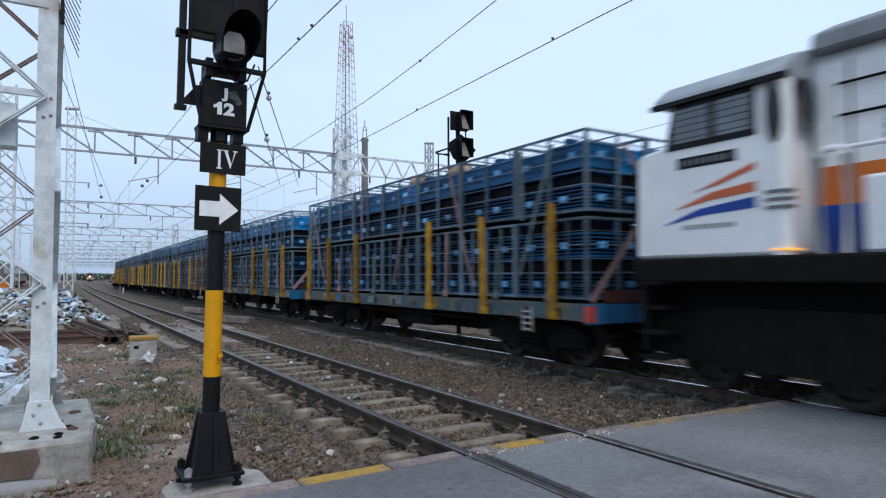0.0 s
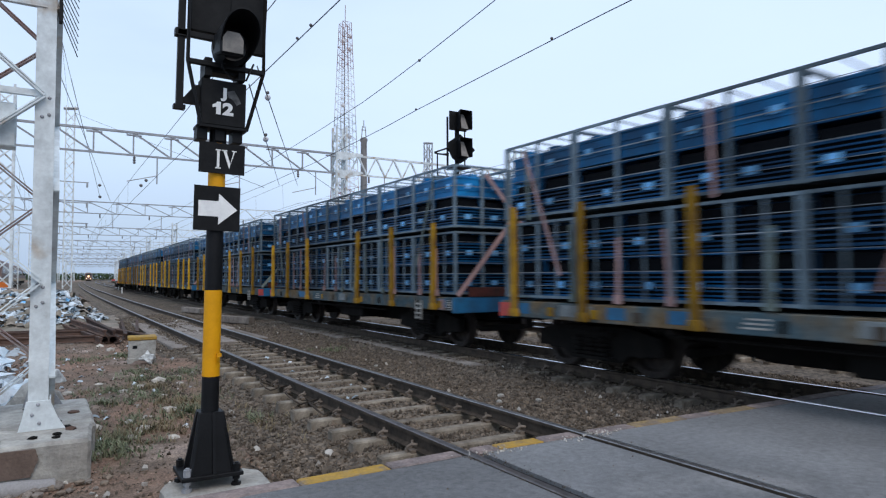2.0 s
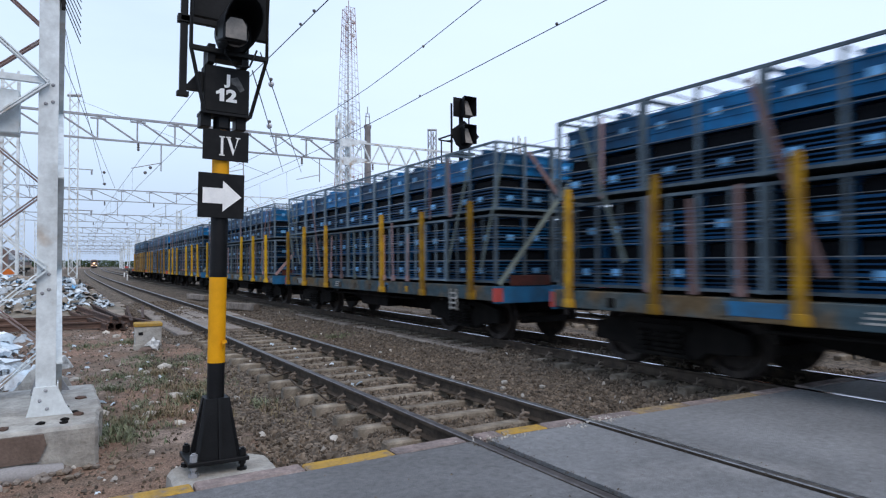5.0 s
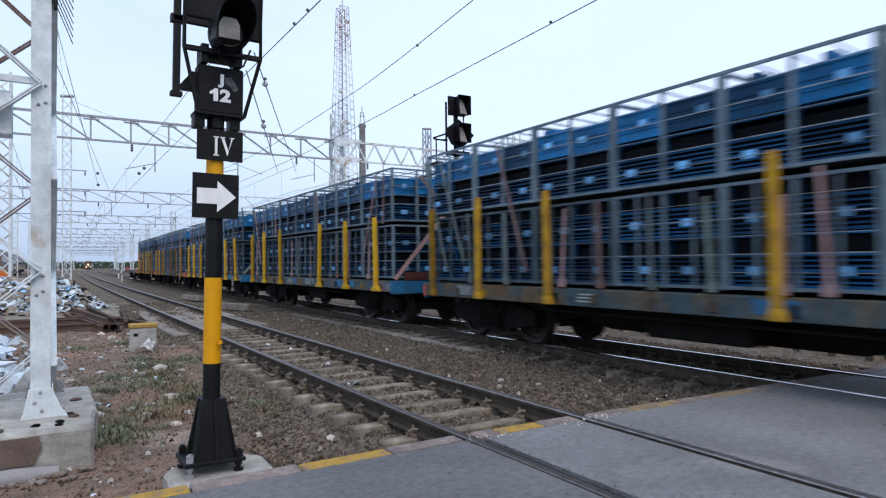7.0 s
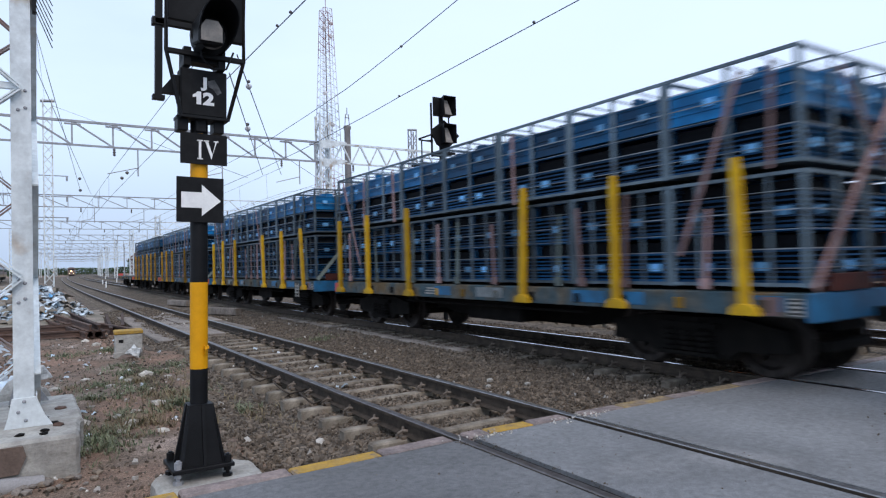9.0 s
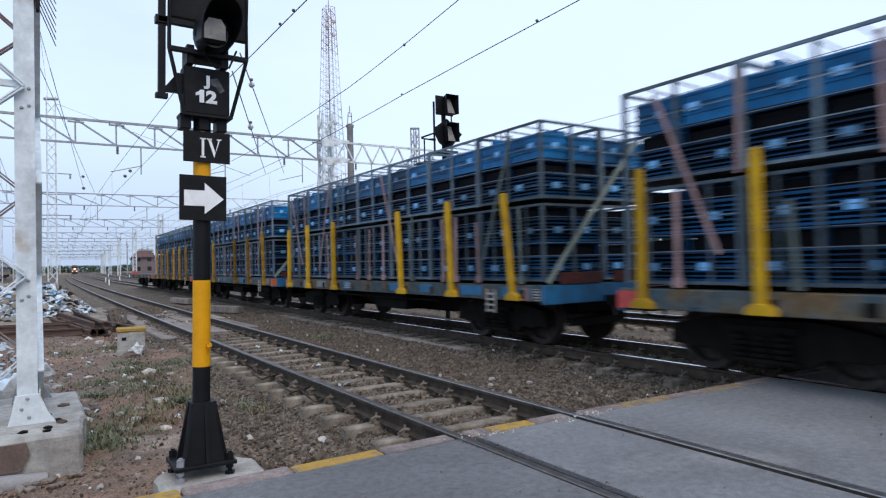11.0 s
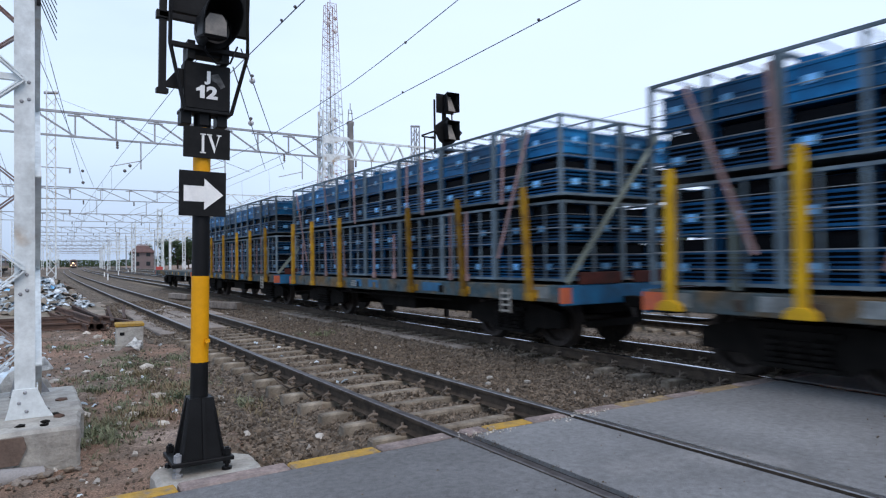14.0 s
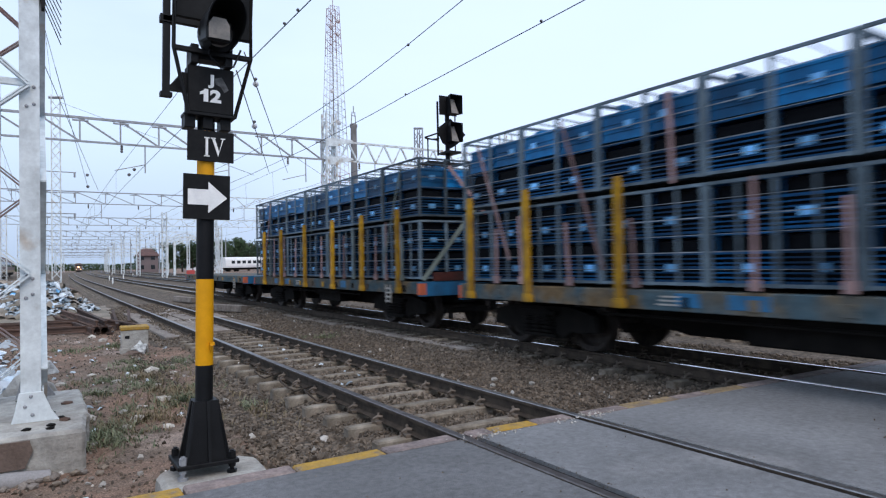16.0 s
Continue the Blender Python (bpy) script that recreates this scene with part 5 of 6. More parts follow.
def loaded_wagon(n):
    q = random.Random(100 + n)
    w = thing("freight_wagon", on_line(HEAD + n * PITCH, CAGE_LEN / 2), "flat wagon with yellow stakes and caged stacks of blue crates", "freight wagon", "freight wagons")
    chassis(w, CAGE_LEN, n)
    for tier, z in ((0, 0.975), (1, 2.14)):
        for i in range(7):
            for j in range(2):
                cage = part("cage", CAGES[tier], None, w, at=pose(-1.185 + 1.19 * j + q.uniform(-0.008, 0.008), 1.5 * i + 0.006 + q.uniform(-0.008, 0.008), z))
                for k in range(2):
                    for a in range(2):
                        for b in range(2):
                            part("crate", CRATES[tier, k, i == 6][q.randrange(6)], None, cage, at=pose((0.027 + 0.57 * b) if tier else (0.065 + 0.53 * b), 0.035 + (0.65 if i == 6 else 0.715) * a + q.uniform(-0.008, 0.008), 0.032 + 0.532 * k + (q.uniform(-0.015, 0.03) if tier and k else 0.0), q.uniform(-0.8, 0.8) if tier and k else 0.0))
    for i, y in enumerate(STAKES[n]):
        stake = stake_mesh(q.uniform(2.24, 2.33), LEANS.get((n, i), q.uniform(-0.025, 0.025)), M_STAKE_Y if n in (3, 4) else M_STAKE, 0.15 if n in (3, 4) else 0.085)
        for s in (-1, 1):
            part("stake", stake, None, w, at=pose(0, y, 0) if s < 0 else pose(0, y, 0, 0, 0, 180))
    for y0 in (-0.075, 10.505):                              # dark red boards low across the ends
        for x0 in (-0.95, 0.12):
            part("end_board", Geo().box(x0, x0 + 0.82, y0, y0 + 0.03, 0.935, 1.1), M_ENDBOARD, w, "dark red steel end board", bevel=0.006)
    for s in (-1, 1):                                        # patches of brighter and duller paint along the sill
        y = 0.2
        while y < 10.0:
            d = q.uniform(0.25, 0.7)
            x0, x1 = (-1.254, -1.2) if s < 0 else (1.2, 1.254)
            if q.random() < (0.7 if n in (3, 4) else 0.25):
                part("paint_patch", Geo().box(x0, x1, y, y + d, 0.75, 0.9), M_BLUE if q.random() < 0.7 else M_STAKE_Y if d < 0.35 else M_SILL_G, w, "patch of brighter paint on the sill", bevel=0.004)
            y += d + q.uniform(0.25, 0.9)
    for s in (-1, 1):
        for k in range(14 if s < 0 else 2):
            y = 0.5 + 0.7 * k + q.uniform(-0.25, 0.25)
            kind, m = q.random(), (M_STRAP if q.random() < 0.7 else M_STRAP_G)
            g = Geo()
            x = s * 1.262
            lo, hi = (0.98, q.uniform(1.75, 2.12)) if kind < 0.68 else (2.1, 3.12)
            d = q.uniform(-0.08, 0.08) if kind < 0.87 else q.choice((-0.7, 0.7))
            if kind >= 0.87:
                lo = 1.15
            g.bar((x, y, lo), (x, y + d, hi), 0.008, q.uniform(0.045, 0.07), up=(0, 1, 0))
            if lo < 1:
                g.box(x - 0.02, x + 0.02, y - 0.05, y + 0.05, 0.95, 1.06)
            part("strap", g, m, w, "faded webbing strap")
        for y in (0.55, 9.95):
            g = Geo()
            d = 0.75 if y < 5 else -0.75
            g.bar((s * 1.27, y, 3.1), (s * 1.27, y + d, 1.3), 0.008, 0.05, up=(0, 1, 0))
            part("strap", g, M_STRAP if q.random() < 0.6 else M_STRAP_G, w, "slanting webbing strap")
    g = Geo()
    g.bar((-1.15, -0.03, 0.96), (0.75, -0.03, 3.1), 0.008, 0.085, up=(1, 0, 0))
    part("strap", g, M_STRAP if n in (0, 1, 3) else M_STRAP_P, w, "diagonal webbing strap across the end")
    if n not in (4, 5):
        g = Geo()
        g.bar((-0.55, -0.04, 3.1), (0.35, -0.04, 2.15), 0.008, 0.07, up=(1, 0, 0))
        part("strap", g, M_STRAP, w, "diagonal webbing strap across the end")
    if n == 0:
        for y, x in ((3.42, -0.88), (4.85, -0.88)):
            bm = bmesh.new()
            bmesh.ops.create_icosphere(bm, subdivisions=2, radius=0.25)
            for v in bm.verts:
                v.co = Vector((v.co.x * 1.0, v.co.y * 1.15, v.co.z * 0.72)) * (1 + 0.25 * noise.noise(v.co * 4 + Vector((y, 0, 0))))
            me = bpy.data.meshes.new("sack")
            bm.to_mesh(me)
            bm.free()
            me.materials.append(M_TAN)
            part("sack", me, None, w, "tan sack lying on the crates", at=pose(x, y, 3.14))
    return w


def flat_wagon():
    w = thing("flat_wagon", on_line(HEAD + 7 * PITCH, CAGE_LEN / 2), "empty flat wagon with a red tail board", "freight wagon", "freight wagons")
    chassis(w, CAGE_LEN - 0.3, 31)
    g = Geo()
    g.box(-1.22, -0.85, CAGE_LEN - 0.24, CAGE_LEN - 0.2, 0.72, 1.12)
    part("tail_board", g, M_RED, w, "red tail board", bevel=0.01)
    return w


def extrude_x(outline, x0, x1):
    g = Geo()
    g.prism([(x0, y, z) for y, z in outline], (x1 - x0, 0, 0))
    return g


def locomotive():
    """Origin at the front face of the first wagon's load; the engine stands towards -y."""
    w = thing("locomotive", on_line(HEAD, 0), "white diesel locomotive with orange and blue stripes and a grey roof", "locomotive")
    Z = 1.48
    body = extrude_x([(-0.9, Z), (-0.93, 2.62), (-0.98, 2.68), (-1.3, 2.72), (-1.43, 3.22), (-2.48, 3.24), (-2.66, 2.5), (-2.66, Z)][::-1], -1.3, 1.3)
    cab = part("cab", body, M_LOCO, w, "white driver's cab with a tapered nose", bevel=0.05, smooth=True)
    g = Geo()
    sec = [(-1.36, 3.16), (-1.33, 3.24), (-1.1, 3.42), (-0.6, 3.55), (0.6, 3.55), (1.1, 3.42), (1.33, 3.24), (1.36, 3.16)]
    g.prism([(x, -1.22, z) for x, z in sec], (0, -1.5, 0))
    part("cab_roof", g, M_LOCO_SHEEN, w, "grey curved cab roof with painted sky sheen", bevel=0.015, smooth=True)
    g = Geo()
    g.box(-1.37, -1.3, -2.75, -1.2, 3.14, 3.19)
    part("gutter", g, M_BLACK, w)
    for s in (-1, 1):
        g = Geo()
        x = -1.315 if s < 0 else 1.3
        g.prism([(x, y, z) for y, z in ((-1.36, 2.66), (-2.42, 2.66), (-2.42, 3.14), (-1.46, 3.14))], (0.015, 0, 0))
        win = part("side_window", g, M_BLACK, w, "black framed side window", bevel=0.004)
        for a, b in ((-1.46, -1.9), (-1.98, -2.37)):
            g = Geo()
            xx = x - 0.006 if s < 0 else x + 0.006
            g.box(xx, xx + 0.015, b, a, 2.72, 3.09)
            part("pane", g, M_PANE, win, "sliding pane with the sky's brightness painted in grey", bevel=0.004)
            g = Geo()
            for k in range(5):
                g.box(xx - 0.005, xx + 0.01, b, a, 2.76 + 0.07 * k, 2.765 + 0.07 * k)
            part("grille", g, M_BLACK, win)
        g = Geo()
        x2 = -1.306 if s < 0 else 1.3
        g.box(x2, x2 + 0.006, -2.2, -1.5, 2.44, 2.56)
        plate = part("number_plate", g, M_BLACK, w, "black plate with plain pale bars", bevel=0.002)
        g = Geo()
        for k in range(8):
            g.box(x2 - 0.004, x2 + 0.002, -1.58 - 0.075 * k, -1.545 - 0.075 * k, 2.47, 2.53)
        part("lettering_bars", g, M_LOCO_G, plate)
        for name, m, pts in (("orange_swoosh", M_ORANGE, ((-1.7, 2.17), (-2.4, 2.40), (-2.4, 2.33), (-2.0, 2.22))),
                             ("orange_swoosh", M_ORANGE, ((-1.45, 2.0), (-1.9, 2.15), (-2.4, 2.21), (-2.4, 2.11), (-1.9, 2.07))),
                             ("blue_swoosh", M_LOCO_B, ((-1.3, 1.84), (-1.75, 1.99), (-2.4, 2.06), (-2.4, 1.95), (-1.8, 1.92)))):
            g = Geo()
            g.prism([(x2, y, z) for y, z in pts], (0.006, 0, 0))
            part(name, g, m, w)
        g = Geo()
        for k in range(9):
            g.box(x2, x2 + 0.004, -1.6 - 0.07 * k, -1.56 - 0.07 * k, 1.78, 1.83)
        part("lettering_bars", g, M_LOCO_G, w, "grey bars of small lettering")
        # corner with louvres and the marker lamp
        g = Geo()
        g.tube([(s * 1.21, -2.62, Z), (s * 1.21, -2.62, 3.15)], 0.1, 16)
        corner = part("cab_corner", g, M_LOCO, w, "rounded white cab corner", smooth=True)
        for k in range(3):
            g = Geo()
            g.box(min(s * 1.18, s * 1.32), max(s * 1.18, s * 1.32), -2.72, -2.5, 1.92 + 0.075 * k, 1.95 + 0.075 * k)
            part("louvre", g, M_LOCO_G, corner)
        g = Geo()
        g.box(min(s * 1.1, s * 1.315), max(s * 1.1, s * 1.315), -2.74, -2.55, 1.525, 1.542)
        part("marker_lamp", g, M_AMBER, corner, "glowing amber marker")
        g = Geo()
        g.lathe([(0, 0.125), (0.02, 0.125)], (s * 0.98, -2.69, 2.92), (s * 0.98, -5, 2.92), 20)
        for v in range(len(g.v)):
            a = g.v[v]
            g.v[v] = (a[0], a[1] - 0.05, 2.92 + (a[2] - 2.92) * 2.0)
        part("front_window", g, M_GLASS, w, "oval dark window facing the walkway")
        g = Geo()
        g.prism([(s * 1.306, -2.6 + 0.085 * math.cos(a), 2.84 + 0.3 * math.sin(a)) for a in [i * math.pi / 9 for i in range(18)]], (s * 0.014, 0, 0))
        part("corner_window", g, M_GLASS, w, "narrow oval dark corner window")
        g = Geo()
        g.tube([(s * 1.2, -2.95, 1.45), (s * 1.2, -2.95, 2.35), (s * 1.2, -3.0, 2.42), (s * 1.2, -3.12, 2.42), (s * 1.2, -3.17, 2.35), (s * 1.2, -3.17, 1.45)], 0.035, 8)
        part("handrail", g, M_LOCO, w, "white walkway handrail", smooth=True)
        g = Geo()
        g.tube([(s * 1.25, -3.2, 2.4), (s * 1.25, -11.0, 2.4)], 0.022, 8)
        for y in (-4.2, -5.5, -6.8, -8.1, -9.4, -10.7):
            g.tube([(s * 1.25, y, 1.45), (s * 1.25, y, 2.4)], 0.018, 6)
        part("handrail", g, M_LOCO, w, "long white handrail", smooth=True)
    # long hood
    g = Geo()
    sec = [(-0.82, Z), (-0.82, 3.3), (-0.7, 3.5), (0.7, 3.5), (0.82, 3.3), (0.82, Z)]
    g.prism([(x, -2.7, z) for x, z in sec], (0, -9.6, 0))
    part("long_hood", g, M_LOCO, w, "white engine hood", bevel=0.02)
    for z0, z1, m, lab in ((1.5, 1.95, M_LOCO_B, "blue stripe"), (1.95, 2.32, M_LOCO_O, "orange stripe")):
        g = Geo()
        g.box(-0.828, 0.828, -12.2, -2.72, z0, z1)
        part("livery_stripe", g, m, w, lab)
    g = Geo()
    for k in range(6):
        y = -3.3 - 1.35 * k
        g.box(-0.836, -0.824, y - 0.5, y, 2.42, 3.0)
        for j in range(6):
            g.box(-0.85, -0.83, y - 0.46, y - 0.04, 2.48 + 0.08 * j, 2.51 + 0.08 * j)
    part("hood_doors", g, M_LOCO, w, "white louvred hood doors")
    for k in range(9):
        y = -3.05 - 1.02 * k
        for s in (-1, 1):
            x0, x1 = min(s * 0.82, s * 0.832), max(s * 0.82, s * 0.832)
            part("hood_seam", Geo().box(x0, x1, y - 0.012, y + 0.012, 1.5, 3.3), M_LOCO_G, w)
    for s in (-1, 1):
        for z in (2.78, 3.08):
            part("grab_rail", Geo().tube([(s * 0.86, -2.95, z), (s * 0.86, -8.5, z)], 0.014, 6), M_BOGIE, w, "long dark grab rail")
        x0, x1 = min(s * 0.82, s * 0.85), max(s * 0.82, s * 0.85)
        part("hood_vent", Geo().box(x0, x1, -3.85, -3.35, 2.45, 2.68), M_LOCO_G, w, "grey vent panel", bevel=0.006)
        part("hood_window", Geo().box(x0, x1, -4.5, -4.05, 2.36, 3.02), M_GLASS, w, "dark window in the hood", bevel=0.006)
        part("grab_rail", Geo().tube([(s * 0.9, -2.85, 2.5), (s * 0.9, -2.85, 3.2)], 0.02, 6), M_LOCO, w)
        part("lifting_eye", Geo().box(min(s * 0.82, s * 0.9), max(s * 0.82, s * 0.9), -3.6, -3.45, 3.1, 3.2), M_LOCO_G, w, bevel=0.01)
        part("sand_box", Geo().box(min(s * 0.83, s * 1.2), max(s * 0.83, s * 1.2), -4.2, -3.3, 1.48, 2.15), M_LOCO, w, "white box on the walkway", bevel=0.03)
    g = Geo()
    sec = [(-0.95, 3.42), (-0.9, 3.6), (-0.5, 3.78), (0.5, 3.78), (0.9, 3.6), (0.95, 3.42)]
    g.prism([(x, -2.75, z) for x, z in sec], (0, -6.0, 0))
    part("hood_roof", g, M_LOCO_G, w, "grey hood roof", bevel=0.02)
    g = Geo()
    g.box(-1.32, 1.32, -12.6, -0.86, 1.22, 1.48)
    g.box(-0.7, 0.7, -12.7, -0.78, 0.62, 1.22)
    g.box(-1.1, 1.1, -0.9, -0.8, 0.4, 1.22)
    part("underframe", g, M_BOGIE, w, "black underframe", bevel=0.02)
    g = Geo()
    g.box(-0.14, 0.14, -0.86, -0.5, 0.56, 0.8)
    part("coupler", g, M_BOGIE, w)
    g = Geo()
    g.box(-1.25, 1.25, -8.3, -5.2, 0.3, 1.2)
    part("fuel_tank", g, M_BOGIE, w, "black fuel tank", bevel=0.08)
    for s in (-1, 1):
        g = Geo()
        for k in range(4):
            g.box(min(s * 1.0, s * 1.32), max(s * 1.0, s * 1.32), -1.3, -0.95, 0.35 + 0.28 * k, 0.39 + 0.28 * k)
        g.tube([(s * 1.3, -0.92, 1.45), (s * 1.3, -0.92, 2.5)], 0.016, 6)
        part("step", g, M_BOGIE, w, "cab access steps")
    for c in (-2.9, -10.3):
        g = Geo()
        for s in (-1, 1):
            x0, x1 = (0.78, 0.95) if s > 0 else (-0.95, -0.78)
            g.prism([(x0, c + y, z) for y, z in ((-2.0, 0.4), (-1.2, 0.3), (1.2, 0.3), (2.0, 0.4), (2.0, 0.85), (1.0, 0.95), (-1.0, 0.95), (-2.0, 0.85))], (x1 - x0, 0, 0))
        part("bogie_frame", g, M_BOGIE, w)
        for d in (-1.5, 0.0, 1.5):
            ws = part("wheelset", WHEELSET, None, w, at=pose(0, c + d, WHEEL_R))
            rolling.append((ws, c + d))
    return w


wagons = [loaded_wagon(n) for n in range(7)] + [flat_wagon()]
engine = locomotive()


# ---- beside the line: rubbish, old rails, slabs, weeds ----
def lump(name, size, seed, material, squash=0.6, rough=0.5, sub=2):
    bm = bmesh.new()
    bmesh.ops.create_icosphere(bm, subdivisions=sub, radius=1)
    o = Vector((seed * 1.7, seed * 0.3, 0))
    for v in bm.verts:
        k = 1 + rough * noise.noise(v.co * 1.6 + o) + rough * 0.4 * noise.noise(v.co * 4 + o)
        v.co = Vector((v.co.x * size, v.co.y * size, v.co.z * size * squash)) * k
    me = bpy.data.meshes.new(name)
    bm.to_mesh(me)
    bm.free()
    me.materials.append(material)
    return me


def heap_height(x, y):
    a = math.exp(-(((x + 2.4) / 2.9) ** 2 + ((y - 26.5) / 3.2) ** 2))
    b = 0.75 * math.exp(-(((x - 0.2) / 1.0) ** 2 + ((y - 24.5) / 2.0) ** 2))
    return -0.3 + 1.25 * a + b


g = Geo()
xs = steps(-8, 2.2, 0.3) + [2.2]
ys = steps(19.5, 34, 0.4) + [34]
g.add([(x, y, heap_height(x, y) + 0.12 * noise.noise((x * 2.5, y * 2.5, 1))) for y in ys for x in xs],
      [(j * len(xs) + i, j * len(xs) + i + 1, (j + 1) * len(xs) + i + 1, (j + 1) * len(xs) + i) for j in range(len(ys) - 1) for i in range(len(xs) - 1)])
solid("rubbish_mound", g, M_TRASH_D, "heap of grubby rubbish beside the line", "rubbish heap", smooth=False)


def scraps(name, n, place, lo, hi, material, label):
    """Crumpled sheets and bags, joined."""
    g = Geo()
    for i in range(n):
        x, y, z = place()
        s = rng.uniform(lo, hi)
        m = 6
        e = Euler((rng.uniform(-0.5, 0.5), rng.uniform(-0.5, 0.5), rng.uniform(0, 6.3))).to_matrix()
        vs = []
        for a in range(m):
            for b in range(m):
                u, v = a / (m - 1) - 0.5, b / (m - 1) - 0.5
                w = noise.noise_vector((u * 2.2 + i * 3.1, v * 2.2, 4.0))
                p = Vector((u + 0.25 * w.x, v * 0.75 + 0.25 * w.y, 0.5 * (0.5 - 1.4 * u * u - 1.4 * v * v) + 0.3 * w.z + rng.uniform(-0.03, 0.03))) * s
                vs.append(e @ p + Vector((x, y, z + 0.1 * s)))
        g.add(vs, [(a * m + b, a * m + b + 1, (a + 1) * m + b + 1, (a + 1) * m + b) for a in range(m - 1) for b in range(m - 1)])
    me = bpy.data.meshes.new(name)
    me.from_pydata(g.v, [], g.f)
    me.materials.append(material)
    me.polygons.foreach_set("use_smooth", [True] * len(me.polygons))
    return tagged(new(name, me), label, "rubbish", kind="stuff")


def on_heap():
    while True:
        x, y = rng.uniform(-7, 1.6), rng.uniform(20.5, 29)
        h = heap_height(x, y)
        if h > -0.1:
            return x, y, h


scraps("plastic_rubbish", 1900, on_heap, 0.1, 0.34, M_TRASH, "white and pale blue plastic bags and sheets")
scraps("dirty_rubbish", 420, on_heap, 0.15, 0.45, M_TRASH_D, "torn dirty sacks and rags")


scraps("coloured_rubbish", 110, on_heap, 0.1, 0.32, M_CRATE_L, "scraps of blue plastic on the heap")


def near_left():
    x, y = rng.uniform(-3.2, -0.15), rng.uniform(8.4, 13.5)
    return x, y, -0.22 + rng.uniform(0, 0.45) * min(1.0, max(0.0, (-0.1 - x) / 0.9))


scraps("plastic_rubbish", 260, near_left, 0.1, 0.32, M_TRASH, "white plastic sheets behind the mast")
for x, y, z, r, s in ((-1.3, 10.5, -0.05, 12, 0.5), (-1.9, 9.4, -0.02, -20, 0.42), (-1.2, 12.4, -0.05, 5, 0.5)):
    ob = new("sack", lump("sack", s, x * 3 + y, M_TRASH, 0.35, 0.5))
    ob.matrix_basis = pose(x, y, z, 0, 0, r) @ Matrix.Diagonal((1.6, 0.7, 1, 1))
    tagged(ob, "white plastic sack lying on the dirt", "sack", "sacks")

# scrapped rails and sleepers piled on the dirt
OLD = Geo()
OLD.prism([(x, 0, z) for x, z in ((-0.062, 0), (0.062, 0), (0.062, 0.012), (0.014, 0.03), (0.012, 0.11), (0.034, 0.12), (0.034, 0.155), (-0.034, 0.155), (-0.034, 0.12), (-0.012, 0.11), (-0.014, 0.03), (-0.062, 0.012))], (0, 1, 0))
OLD_ME = OLD.mesh("old_rail", M_TIMBER)
for x, y, z, r, l in ((1.05, 16.6, -0.24, 7, 6.5), (1.22, 16.8, -0.24, 5, 6.8), (1.4, 16.5, -0.23, 2, 6.6), (1.15, 16.9, -0.09, 6, 6.0), (1.32, 16.7, -0.09, 3, 6.3), (1.62, 17.3, -0.23, -4, 6), (1.95, 18.0, -0.23, -6, 5.5), (2.1, 16.3, -0.22, 12, 5.0),
                      (1.1, 17.2, -0.22, 84, 3.4), (1.0, 19.0, -0.22, 82, 4.6), (0.9, 19.3, -0.2, 88, 4.0)):
    ob = new("old_rail", OLD_ME)
    ob.matrix_basis = pose(x, y, z, 0, 0, r) @ Matrix.Diagonal((1.15, l, 1, 1))
    tagged(ob, "rusty scrapped rail lying on the dirt", "rail", "scrapped rails")

# concrete marker block with a yellow cap
cb = thing("concrete_block", pose(1.45, 12.62, -0.27, 0, 0, -4) @ Matrix.Diagonal((1.06, 1, 0.9, 1)), "grey concrete cable block with a yellow painted cap", "concrete block")
g = Geo()
g.box(-0.205, 0.205, -0.2, 0.2, 0, 0.5)
g.box(-0.23, -0.1, -0.21, -0.19, 0.0, 0.16)
part("body", g, M_CONC, cb, bevel=0.015)
g = Geo()
g.box(-0.22, 0.22, -0.215, 0.215, 0.5, 0.57)
part("cap", g, M_KERB_Y, cb, "yellow painted cap", bevel=0.012)
g = Geo()
g.box(-0.15, -0.08, -0.206, -0.2, 0.34, 0.4)
part("dark_slot", g, M_BLACK, cb)
ob = new("plastic_bag", lump("plastic_bag", 0.125, 4, M_BAG, 0.75, 0.95))
ob.matrix_basis = pose(1.5, 12.27, -0.13)
tagged(ob, "crumpled white plastic bag by the block", "plastic bag")

ob = new("broken_slab", lump("broken_slab", 0.13, 9, M_CONC_BR, 0.5, 0.5))
ob.matrix_basis = pose(1.38, 12.24, -0.22, 0, 0, 20)
tagged(ob, "dark broken piece of concrete at the block's foot", "rubble", "rubble")
g = Geo()
g.prism([(0, 0, 0), (0.115, 0, 0.01), (0.1, 0, 0.04), (0.03, 0, 0.15), (-0.03, 0, 0.15)], (0.01, 0.03, 0.01))
ob = solid("plastic_sheet", g, M_BAG, "stiff white plastic sheet thrown on the rubble", "plastic sheet", bevel=0.006)
ob.matrix_basis = pose(0.07, 8.2, 0.13)
ob = new("concrete_lump", lump("concrete_lump", 0.26, 21, M_CONC, 0.85, 0.35))
ob.matrix_basis = pose(-0.1, 8.32, -0.08)
tagged(ob, "large pale concrete lump behind the mast", "rubble", "rubble")
